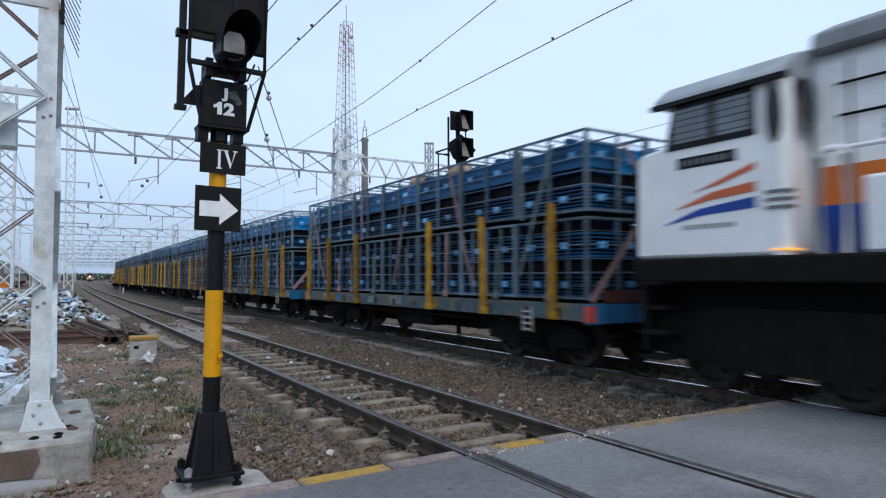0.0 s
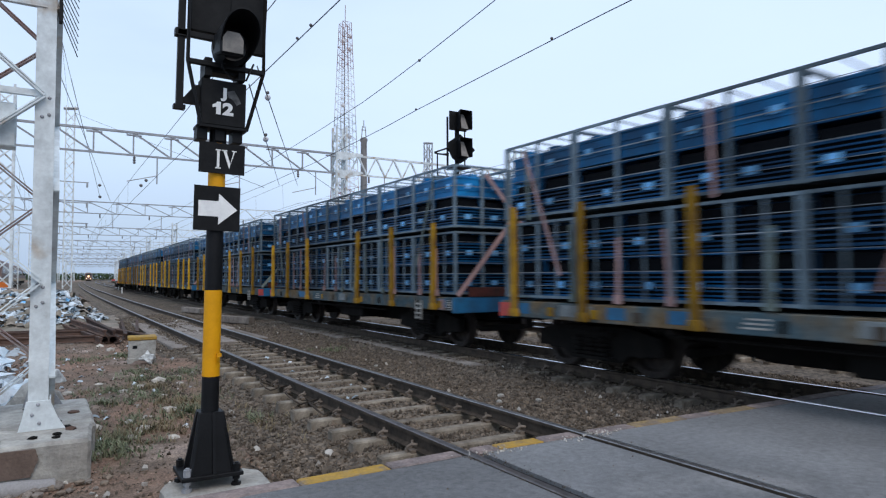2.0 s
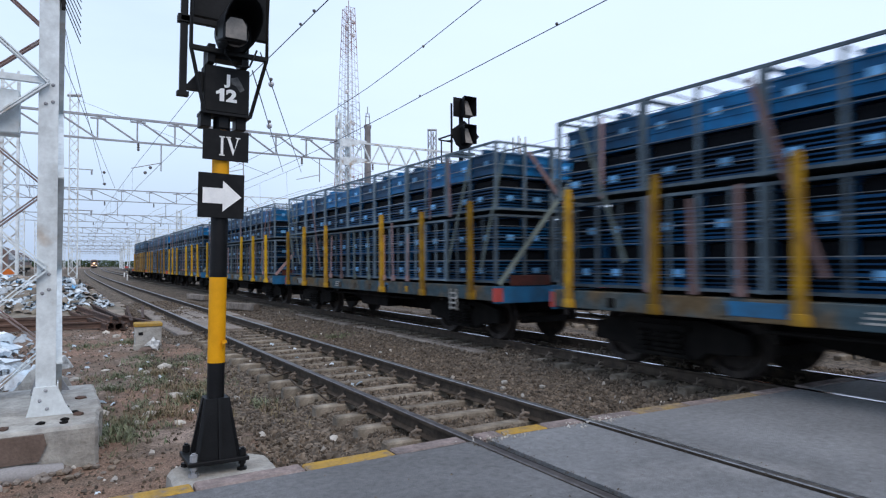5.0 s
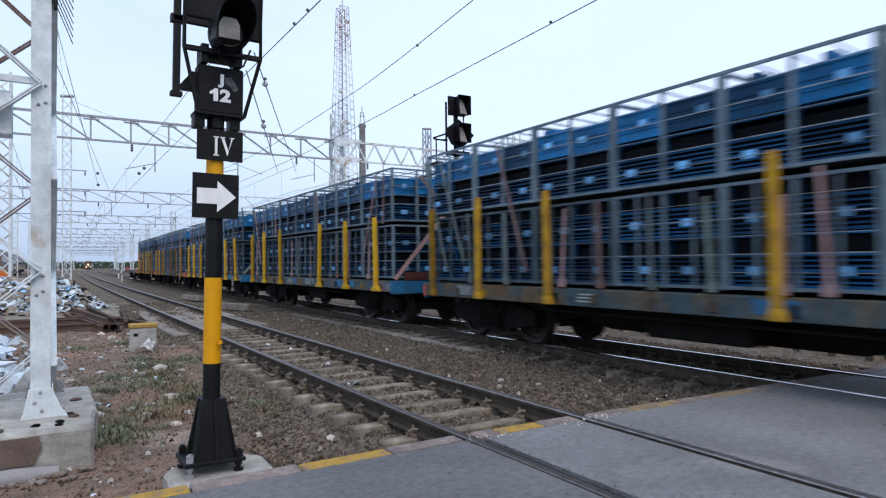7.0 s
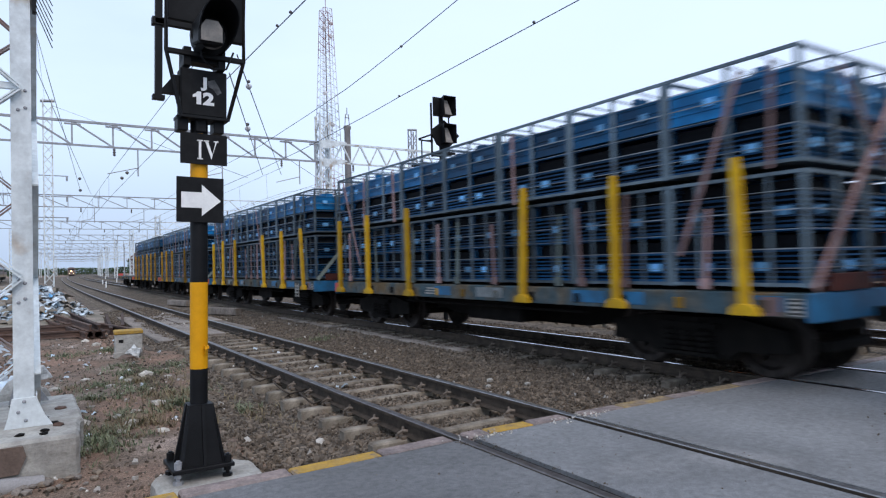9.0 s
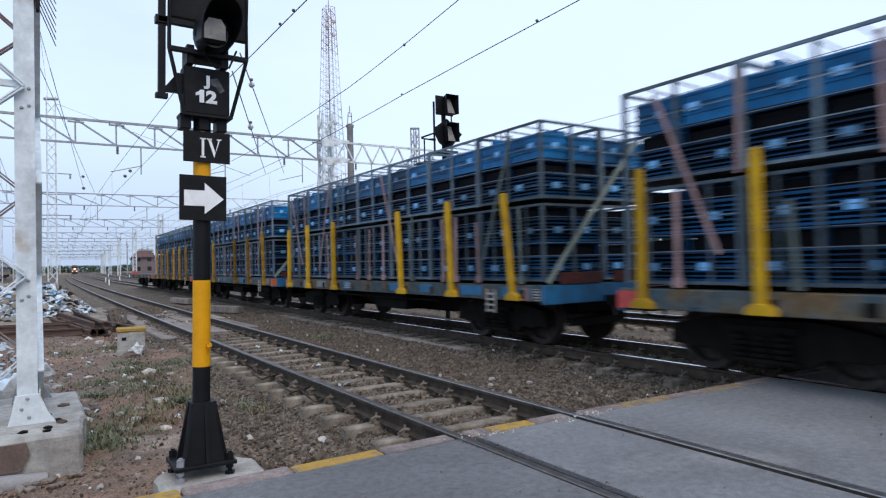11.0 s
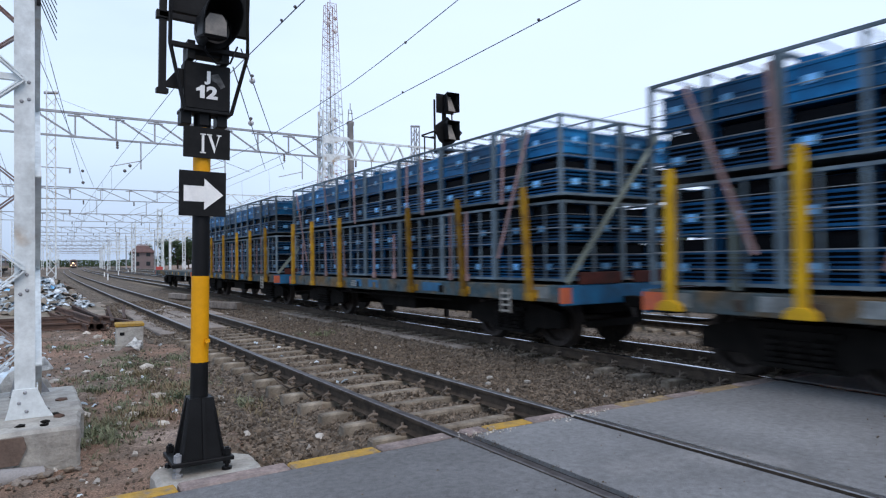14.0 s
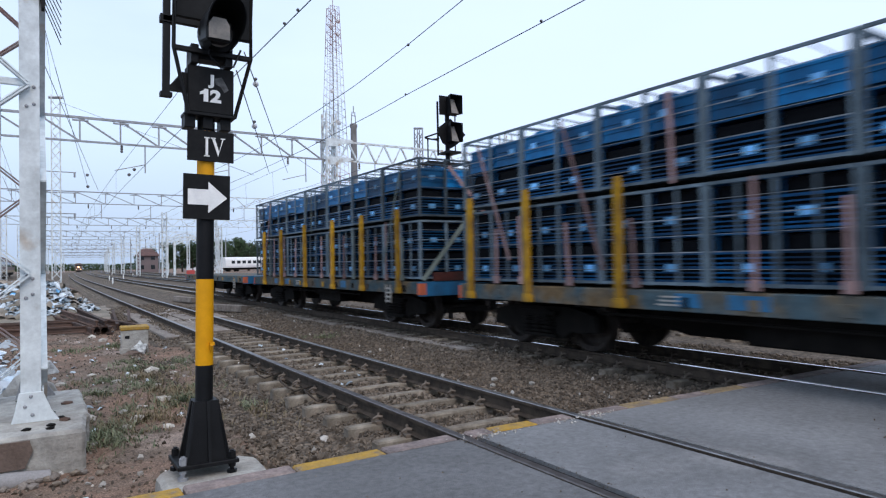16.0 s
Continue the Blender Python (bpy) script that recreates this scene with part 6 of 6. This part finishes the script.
# flat pale stones on the dirt
for i, (x, y, s) in enumerate(((0.64, 10.46, 0.1), (1.11, 9.87, 0.1), (0.86, 9.45, 0.09), (1.21, 7.92, 0.12), (0.84, 7.06, 0.12), (0.71, 6.78, 0.08), (1.05, 6.57, 0.08), (0.92, 7.63, 0.05), (1.4, 10.23, 0.15), (1.65, 9.91, 0.08), (0.99, 7.58, 0.05), (0.44, 7.48, 0.11), (0.24, 9.8, 0.12), (1.14, 15.2, 0.15), (1.0, 16.2, 0.13), (0.55, 8.2, 0.06), (1.3, 8.9, 0.06))):
    ob = new("flat_stone", lump("flat_stone", s * 0.75, i * 3 + 40, M_CHALK, 0.5, 0.5, 1))
    ob.matrix_basis = pose(x, y, ground_height(x, y) + s * 0.12, 0, 0, i * 71)
    tagged(ob, "flat pale stone half sunk in the dirt", "stone", "stones on the dirt")

# concrete panels of a foot crossing over the near track
SLAB = Geo()
SLAB.box(-0.19, 0.19, 0, 1, -0.1, 0)
SLAB_ME = SLAB.mesh("panel", M_PALE, bevel=0.01)
fc = thing("foot_crossing", pose(0, 0, 0), "worn concrete panels laid between and beside the rails", "foot crossing", kind="structure")
for x, y, l in ((2.33, 13.9, 4.1), (2.33, 18.05, 4.0), (2.92, 14.4, 3.0), (2.92, 17.5, 3.6), (3.33, 14.2, 3.2), (3.33, 17.5, 3.5), (3.5 + 0.02, 21.2, 1.5), (4.12, 14.6, 3.0), (4.12, 17.7, 2.2)):
    part("panel", SLAB_ME, None, fc, at=pose(x + bend(y), y, (-0.125 if x < 2.5 else -0.085) + rng.uniform(-0.02, 0.01), rng.uniform(-0.3, 0.3), rng.uniform(-1, 1), rng.uniform(-0.6, 0.6)) @ Matrix.Diagonal((1, l, 1, 1)))
# low concrete kerbs between the tracks
for x, y, r, l in ((5.75, 21.3, 20, 2.6), (5.6, 28.5, 10, 2.2), (6.05, 8.6, -0.5, 5.2), (6.1, 14.2, 0, 4.0)):
    g = Geo()
    g.box(-0.11, 0.11, 0, l, -0.3, -0.07 if l < 3 else -0.14)
    ob = solid("concrete_beam", g, M_PALE, "low concrete beam lying between the tracks", "concrete beam", "concrete beams", bevel=0.015)
    ob.matrix_basis = pose(x, y, 0.04 if l < 3 else -0.02, 0, 0, r)
# broken concrete lumps along the train's track
for x, y, s in ((5.1, 6.0, 0.08), (4.9, 6.5, 0.09), (4.65, 6.2, 0.07), (4.75, 9.8, 0.07), (0.6, 8.8, 0.12), (1.55, 7.0, 0.1), (0.75, 7.5, 0.09), (1.25, 8.0, 0.07), (0.4, 6.3, 0.06)):
    ob = new("concrete_lump", lump("concrete_lump", s * 0.55, x * 5 + y, M_CONC, 0.6, 0.35, 1))
    ob.matrix_basis = pose(x, y, -0.15 if x > 5.5 else -0.22 if x > 2 else -0.235, 0, 0, x * 77)
    tagged(ob, "pale broken lump of concrete on the gravel", "rubble", "rubble")


def on_dirt():
    y = 4.1 + 16 * rng.random() ** 1.6
    x = rng.uniform(-3.0, 2.3)
    return x, y, ground_height(x, y)


scatter_stones("dirt_stones", 8500, on_dirt, 0.006, 0.022, M_STONE, "small stones and grit on the dirt")
M_CHIP = mat("pale_chips", (0.4, 0.37, 0.33), (0.5, 0.48, 0.45), 0.9, scale=9, bump=0.2, island=0.4)
scatter_stones("pale_chips", 380, on_dirt, 0.01, 0.036, M_CHIP, "pale chips of rubble and litter on the dirt")


def pale_on_ballast():
    y = 4.1 + 18 * rng.random() ** 1.5
    u = rng.uniform(1.6, 6.2)
    return u + bend(y), y, ballast_height(u, y) + 0.01


scatter_stones("pale_chips", 120, pale_on_ballast, 0.015, 0.045, M_CHIP, "pale chips and scraps among the ballast")


def weeds(name, n, centres, material, label, tall):
    g = Geo()
    for _ in range(n):
        cx, cy, r = rng.choice(centres)
        a, d = rng.uniform(0, 6.3), r * abs(rng.gauss(0, 0.8))
        x, y = cx + d * math.cos(a), cy + d * math.sin(a)
        if y < road_edge(x) + 0.05 or (x < 0.36 and 5.5 < y < 7.7) or (0.55 < x < 1.45 and y < 5.0):
            continue
        z = ground_height(x, y) if x < 1.9 else ballast_height(x, y)
        for _ in range(7):
            h, b = tall * rng.choice((0.35, 0.6, 0.8, 1.0, 1.5)) * rng.uniform(0.8, 1.15), rng.uniform(0, 6.3)
            lean = rng.uniform(0.4, 1.5) * h
            w = rng.uniform(0.0025, 0.007)
            dx, dy = math.cos(b), math.sin(b)
            p = Vector((x + rng.uniform(-0.03, 0.03), y + rng.uniform(-0.03, 0.03), z - 0.01))
            side = Vector((-dy, dx, 0)) * w
            m = p + Vector((dx * lean * 0.4, dy * lean * 0.4, h * 0.65))
            t = p + Vector((dx * lean, dy * lean, h * 0.85))
            g.add([p - side, p + side, m + side * 0.8, m - side * 0.8, t], [(0, 1, 2, 3), (3, 2, 4)])
    me = bpy.data.meshes.new(name)
    me.from_pydata(g.v, [], g.f)
    me.materials.append(material)
    return tagged(new(name, me), label, "weeds", kind="stuff")


GREEN = [(0.5, 13.8, 0.6), (1.28, 14.0, 0.35), (1.22, 10.8, 0.5), (1.22, 11.4, 0.35), (2.0, 11.1, 0.4), (1.65, 10.6, 0.4), (0.75, 9.65, 0.4), (1.38, 7.7, 0.22), (1.5, 7.6, 0.14), (0.45, 6.5, 0.32), (0.6, 6.9, 0.3), (0.5, 6.2, 0.25), (0.8, 7.5, 0.3),
         (1.86, 7.1, 0.18), (1.7, 8.5, 0.3), (1.16, 8.9, 0.4), (0.6, 8.6, 0.35), (-0.3, 9.4, 0.6), (-0.8, 8.6, 0.7), (5.2, 13.0, 0.35)]
weeds("weeds", 1150, GREEN, M_GRASS, "low green weeds on the dirt", 0.07)
weeds("dry_grass", 500, [(1.75, 6.6, 0.4), (1.6, 7.6, 0.4), (1.4, 8.2, 0.5), (1.2, 9.6, 0.6), (0.9, 7.0, 0.4)], M_GRASS_DRY, "dry straw-coloured grass on the dirt", 0.08)


def litter():
    while True:
        x, y = rng.uniform(-2.5, 2.0), 4.3 + 14 * rng.random() ** 1.4
        if not (x < 0.4 and 5.4 < y < 7.8) and not (0.5 < x < 1.5 and y < 5.1):
            return x, y, ground_height(x, y)


scraps("litter", 90, litter, 0.03, 0.1, M_TRASH, "scraps of white litter on the dirt")


def on_road():
    x = rng.uniform(-1.0, 9.0)
    y = road_edge(x) - 0.15 - 2.8 * rng.random() ** 2.2
    return x, y, -0.003


scatter_stones("road_grit", 300, on_road, 0.002, 0.006, M_STONE, "fine grit strewn on the asphalt")


def at_corners():
    x, y = rng.choice(((2.78, 3.86), (2.9, 3.8), (3.55, 3.82), (3.95, 3.78), (3.8, 3.84)))
    return x + rng.gauss(0, 0.11), y + rng.gauss(0, 0.035), -0.003


scatter_stones("concrete_crumbs", 170, at_corners, 0.004, 0.013, M_CHIP, "pale crumbs of broken concrete beside the kerb")


def tar_spots():
    x = rng.uniform(1.0, 7.0)
    return x, road_edge(x) - 0.3 - 1.9 * rng.random(), -0.004


scatter_stones("tar_crumbs", 26, tar_spots, 0.005, 0.012, M_BALLAST, "dark crumbs on the asphalt")


def by_rail():
    c = TRACK_A + rng.choice((-1, -1, -1, -1, 1)) * 0.5685
    return c + rng.choice((-1, 1)) * rng.uniform(0.045, 0.085) + abs(rng.gauss(0, 0.03)), road_edge(c) - 0.15 - 1.6 * rng.random() ** 1.6, -0.004


scatter_stones("broken_asphalt", 420, by_rail, 0.002, 0.006, M_BALLAST, "crumbled asphalt along the rail in the road")


def on_sleepers():
    y = rng.uniform(5.2, 13)
    return TRACK_A + rng.uniform(-0.4, 0.4), y, -0.15


scraps("litter", 9, on_sleepers, 0.03, 0.08, M_TRASH, "scraps of pale litter between the rails")
# bonding cable looped beside the rail
for k, (y, r) in enumerate(((6.6, 0.16), (7.3, 0.2), (8.3, 0.14))):
    g = Geo()
    g.tube([(TRACK_A - 0.62 - 0.12 * math.sin(a) * (1 + 0.3 * k), y + r * 1.8 * math.cos(a * 0.9), -0.17 + 0.07 * abs(math.sin(a * 1.3))) for a in [i * 0.35 for i in range(15)]], 0.011, 6)
    solid("bonding_cable", g, M_RAIL, "dark bonding cable looped beside the rail", "cable", "bonding cables", smooth=True)
# dark debris on the plinth, rubble at its foot
for k in range(16):
    ob = new("debris", lump("debris", rng.uniform(0.025, 0.06), k * 2.3, M_BOGIE if k % 3 else M_TIMBER, 0.35, 0.5, 1))
    ob.matrix_basis = pose(rng.uniform(-0.7, 0.25), rng.uniform(5.75, 6.2) if k % 2 else rng.uniform(6.5, 7.4), 0.065 if k % 2 else 0.035, 0, 0, k * 50)
    tagged(ob, "dark scrap of debris lying on the plinth", "debris", "debris on the plinth")
for k in range(26):
    ob = new("rubble", lump("rubble", rng.uniform(0.015, 0.045), k * 1.9, M_PALE if k % 3 else M_STONE, 0.6, 0.4, 1))
    ob.matrix_basis = pose(rng.uniform(-0.6, 0.5), rng.uniform(5.3, 5.6), -0.24, 0, 0, k * 41)
    tagged(ob, "broken rubble at the foot of the plinth", "rubble", "rubble at the plinth")


# ---- distance ----
def coach(m, length, wall, band, label, group="", band_top=1.5, glazed=True):
    c = thing("railway_coach", m, label, "railway coach", group)
    g = Geo()
    g.prism([(x, 0, z) for x, z in ((-1.35, 1.0), (1.35, 1.0), (1.4, 1.5), (1.4, 2.9), (1.25, 3.35), (0.7, 3.7), (-0.7, 3.7), (-1.25, 3.35), (-1.4, 2.9), (-1.4, 1.5))], (0, length, 0))
    body = part("body", g, wall, c)
    g = Geo()
    g.box(-1.41, 1.41, 0.05, length - 0.05, 1.05, band_top)
    part("stripe", g, band, body)
    y = 1.6
    while glazed and y < length - 2:
        for s in (-1, 1):
            g = Geo()
            g.box(min(s * 1.38, s * 1.42), max(s * 1.38, s * 1.42), y, y + 0.95, 2.05, 2.8)
            part("window", g, M_GLASS, body, "dark window")
        y += 1.5
    g = Geo()
    g.box(-1.2, 1.2, 0.6, length - 0.6, 0.45, 1.0)
    for k in (2.5, length - 2.5):
        for d in (-1.1, 1.1):
            for s in (-0.55, 0.55):
                g.tube([(s - 0.06, k + d, 0.42), (s + 0.06, k + d, 0.42)], 0.42, 14)
    part("underframe", g, M_BOGIE, c)
    return c


coach(pose(39.4, 165, -0.2, 0, 0, -76), 20, M_LOCO, M_TWR_W, "white railway coach standing in the yard")
coach(pose(27.6, -14, -0.2), 31.5, M_LOCO, M_LOCO_O, "white van with an orange lower half beyond the train", "", 2.3, False)
coach(pose(-5.8, 84, -0.2, 0, 0, 0), 20, M_COACH_BR, M_TAN, "brown railway coach parked behind the rubbish heap", "parked brown coaches")
coach(pose(-5.8, 127, -0.2, 0, 0, 0), 20, M_COACH_BR, M_TAN, "brown railway coach parked behind the rubbish heap", "parked brown coaches")
coach(pose(-5.8, 148.5, -0.2, 0, 0, 0), 20, M_COACH_BR, M_TAN, "brown railway coach parked behind the rubbish heap", "parked brown coaches")
coach(pose(-5.8, 105.5, -0.2, 0, 0, 0), 20, M_COACH_BR, M_TAN, "brown railway coach parked behind the rubbish heap", "parked brown coaches")
g = Geo()
g.prism([(-4.0, 62, -0.3), (-2.7, 62, -0.3), (-2.7, 62, 0.75), (-3.2, 62, 1.0), (-4.0, 62, 0.9)], (0, 1.4, 0))
solid("orange_tank", g, M_LOCO_O, "small orange machine behind the rubbish heap", "machine", bevel=0.04)

# oncoming train far off with its headlamp lit
y = 315.0
ot = thing("locomotive", pose(TRACK_A + bend(y), y, 0, 0, 0, -3.4), "distant locomotive with its headlamp lit", "locomotive")
g = Geo()
g.prism([(-1.35, 0, 0.5), (1.35, 0, 0.5), (1.35, 0, 3.1), (0.9, 0, 3.6), (-0.9, 0, 3.6), (-1.35, 0, 3.1)], (0, 14, 0))
part("body", g, M_COACH_BR, ot)
g = Geo()
g.box(-1.1, 1.1, -0.03, 0, 2.4, 3.0)
part("windscreen", g, M_GLASS, ot)
g = Geo()
g.lathe([(0, 0.3), (0.06, 0.26)], (0.0, -0.02, 2.0), (0, -2, 2.0), 12)
part("headlamp", g, M_LAMP, ot, "lit warm headlamp")
g = Geo()
for x in (-0.8, 0.8):
    g.lathe([(0, 0.12), (0.05, 0.1)], (x, -0.02, 1.0), (x, -2, 1.0), 10)
part("marker_lamp", g, M_LAMP, ot, "lit marker lamps")
g = Geo()
g.box(-1.0, 1.0, 0.4, 13, 0.0, 0.5)
part("underframe", g, M_BOGIE, ot)


def building(x, y, w, d, h, turn, wall, roof, label, storeys):
    b = thing("house", pose(x, y, -0.3, 0, 0, turn), label, "house")
    g = Geo()
    g.box(-w / 2, w / 2, 0, d, 0, h)
    wl2 = part("wall", g, wall, b)
    g = Geo()
    g.prism([(-w / 2 - 0.5, -0.6, h), (w / 2 + 0.5, -0.6, h), (w / 2 - 2, d / 2, h + 2.6), (-w / 2 + 2, d / 2, h + 2.6)], (0, 0, 0.18))
    g.prism([(-w / 2 - 0.5, d + 0.6, h), (w / 2 + 0.5, d + 0.6, h), (w / 2 - 2, d / 2, h + 2.6), (-w / 2 + 2, d / 2, h + 2.6)], (0, 0, 0.18))
    part("roof", g, roof, b)
    n = max(2, int(w / 2.6))
    for s in range(storeys):
        for i in range(n):
            xx = -w / 2 + w * (i + 0.5) / n
            g = Geo()
            g.box(xx - 0.6, xx + 0.6, -0.05, 0.03, 1.0 + s * 3.0, 2.3 + s * 3.0)
            part("window", g, M_GLASS, wl2, "dark window")
    return b


building(29.5, 222, 6.4, 8, 5.2, -6, M_BRICKRED, M_ROOFTILE, "faded red two-storey station house with a tiled roof", 2)
building(52, 240, 14, 8, 3.4, -8, M_TWR_W, M_ROOFTILE, "low pale building under the trees", 1)


def tree(x, y, h, r, seed):
    q = random.Random(seed)
    t = thing("tree", pose(x, y, -0.3), "broad dark green tree beyond the yard", "tree", "trees beyond the yard")
    g = Geo()
    g.tube([(0, 0, 0), (q.uniform(-0.2, 0.2), 0.1, h * 0.3), (q.uniform(-0.4, 0.4), 0.2, h * 0.6)], 0.28, 8, r2=0.12)
    for k in range(6):
        a = k * 1.05 + q.random()
        g.tube([(0, 0.1, h * (0.3 + 0.05 * k)), (math.cos(a) * r * 0.4, math.sin(a) * r * 0.4, h * (0.48 + 0.05 * k)), (math.cos(a) * r * 0.75, math.sin(a) * r * 0.75, h * (0.6 + 0.05 * k))], 0.11, 6, r2=0.03)
    part("trunk", g, M_BARK, t)
    g = Geo()
    blobs = [(q.gauss(0, 0.42) * r, q.gauss(0, 0.42) * r, h * q.uniform(0.3, 0.9), r * q.uniform(0.22, 0.42)) for _ in range(16)]
    for bx, by, bz, br in blobs:
        for _ in range(110):
            d = Vector((q.gauss(0, 1), q.gauss(0, 1), q.gauss(0, 1))).normalized() * br * q.uniform(0.6, 1.08)
            p = Vector((bx, by, bz)) + d
            u = Vector((q.gauss(0, 1), q.gauss(0, 1), q.gauss(0, 1))).normalized() * q.uniform(0.18, 0.42)
            v = u.orthogonal().normalized() * q.uniform(0.12, 0.28)
            g.add([p - u, p + v, p + u, p - v], [(0, 1, 2, 3)])
    me = bpy.data.meshes.new("crown")
    me.from_pydata(g.v, [], g.f)
    me.materials.append(M_LEAF)
    part("crown", me, None, t, "uneven leafy crown")


for i, (x, y, h, r) in enumerate(((33, 196, 9.0, 4.2), (37.5, 192, 8.0, 4.4), (43, 192, 8.6, 4.6), (47.5, 196, 9, 4.8), (54, 194, 9.2, 5), (60, 192, 9.5, 5), (40, 185, 9.5, 4.5), (46, 176, 9, 4.4), (50.5, 182, 10, 5), (57, 178, 9.5, 5), (64, 180, 10, 5), (36, 200, 7.5, 4), (72, 176, 10, 5), (31, 235, 8, 4),
                                  (62, 31, 9.0, 4.0), (64, 22, 8.6, 4.0), (66, 40, 8.5, 4), (62, 12, 8.2, 3.8), (68, 52, 8, 4.5), (60, 2, 6.5, 4), (-16, 120, 7, 4), (-20, 110, 7, 4))):
    tree(x, y, h, r, i)

# far dark treeline closing the horizon
for x0, x1, y, n in ((-260, -12, 330, 5200), (-25, 330, 560, 9000)):
    g = Geo()
    for _ in range(n):
        x = rng.uniform(x0, x1)
        top = 4.5 + 3.0 * noise.noise((x * 0.05, 7, 0)) + 1.5 * noise.noise((x * 0.21, 3, 0))
        p = Vector((x, y + rng.uniform(-6, 6), rng.uniform(-0.3, top)))
        u = Vector((rng.gauss(0, 1), rng.gauss(0, 1), rng.gauss(0, 1))).normalized() * rng.uniform(0.5, 1.1)
        v = u.orthogonal().normalized() * rng.uniform(0.4, 0.8)
        g.add([p - u, p + v, p + u, p - v], [(0, 1, 2, 3)])
    me = bpy.data.meshes.new("far_trees")
    me.from_pydata(g.v, [], g.f)
    me.materials.append(M_LEAF)
    tagged(new("far_trees", me), "distant line of dark trees on the horizon", "trees", kind="stuff")

# arched steel shelter frames and white posts in the yard
for y, x in ((108, 17.2), (118, 20.0)):
    sh = thing("arched_frame", pose(x, y, -0.25), "white arched lattice frame in the yard", "frame", "arched frames")
    for s in (0, 5.2):
        g = Geo()
        g.box(s - 0.18, s + 0.18, -0.18, 0.18, 0, 6.0)
        part("post", g, M_GALV, sh)
    g = Geo()
    n = 10
    for k in range(n):
        a, b = k / n, (k + 1) / n
        for o in (0.0, 0.55):
            g.bar((5.2 * a, 0, 5.2 + 1.1 * math.sin(a * math.pi) + o), (5.2 * b, 0, 5.2 + 1.1 * math.sin(b * math.pi) + o), 0.12)
        g.bar((5.2 * a, 0, 5.2 + 1.1 * math.sin(a * math.pi)), (5.2 * b, 0, 5.75 + 1.1 * math.sin(b * math.pi)), 0.08)
    part("arch", g, M_GALV, sh)
for x, y in ((6.3, 85, ), (9.0, 100), (12.0, 120), (5.6, 70), (15, 140), (10.5, 150)):
    g = Geo()
    g.tube([(0, 0, 0), (0, 0, 0.6)], 0.06, 8)
    ob = solid("marker_post", g, M_WHITE, "short white marker post beside the rails", "post", "marker posts")
    ob.matrix_basis = pose(x + bend(y), y, -0.25)
for x, y, h in ((22, 170, 10), (26, 190, 10), (17, 190, 9), (28, 150, 10), (33, 210, 10), (24, 230, 11), (38, 170, 9)):
    g = Geo()
    g.tube([(0, 0, 0), (0, 0, h)], 0.16, 8, r2=0.11)
    ob = solid("line_pole", g, M_GALV2, "pale upright pole in the yard", "pole", "yard poles")
    ob.matrix_basis = pose(x + bend(y), y, -0.3)


def motions():
    """The train rolls past towards the road; its wheels turn."""
    times = [i * 0.5 for i in range(33)]
    for n, w in enumerate(wagons):
        walk(w, [(t, on_line(HEAD + n * PITCH - run(t), CAGE_LEN / 2)) for t in times])
    walk(engine, [(t, on_line(HEAD - run(t), 0)) for t in times])
    fine = [i * 0.1 for i in range(161)]
    for ws, y in rolling:
        walk(ws, [(t, pose(0, y, WHEEL_R, math.degrees(run(t) / WHEEL_R), 0, 0)) for t in fine])


motions()
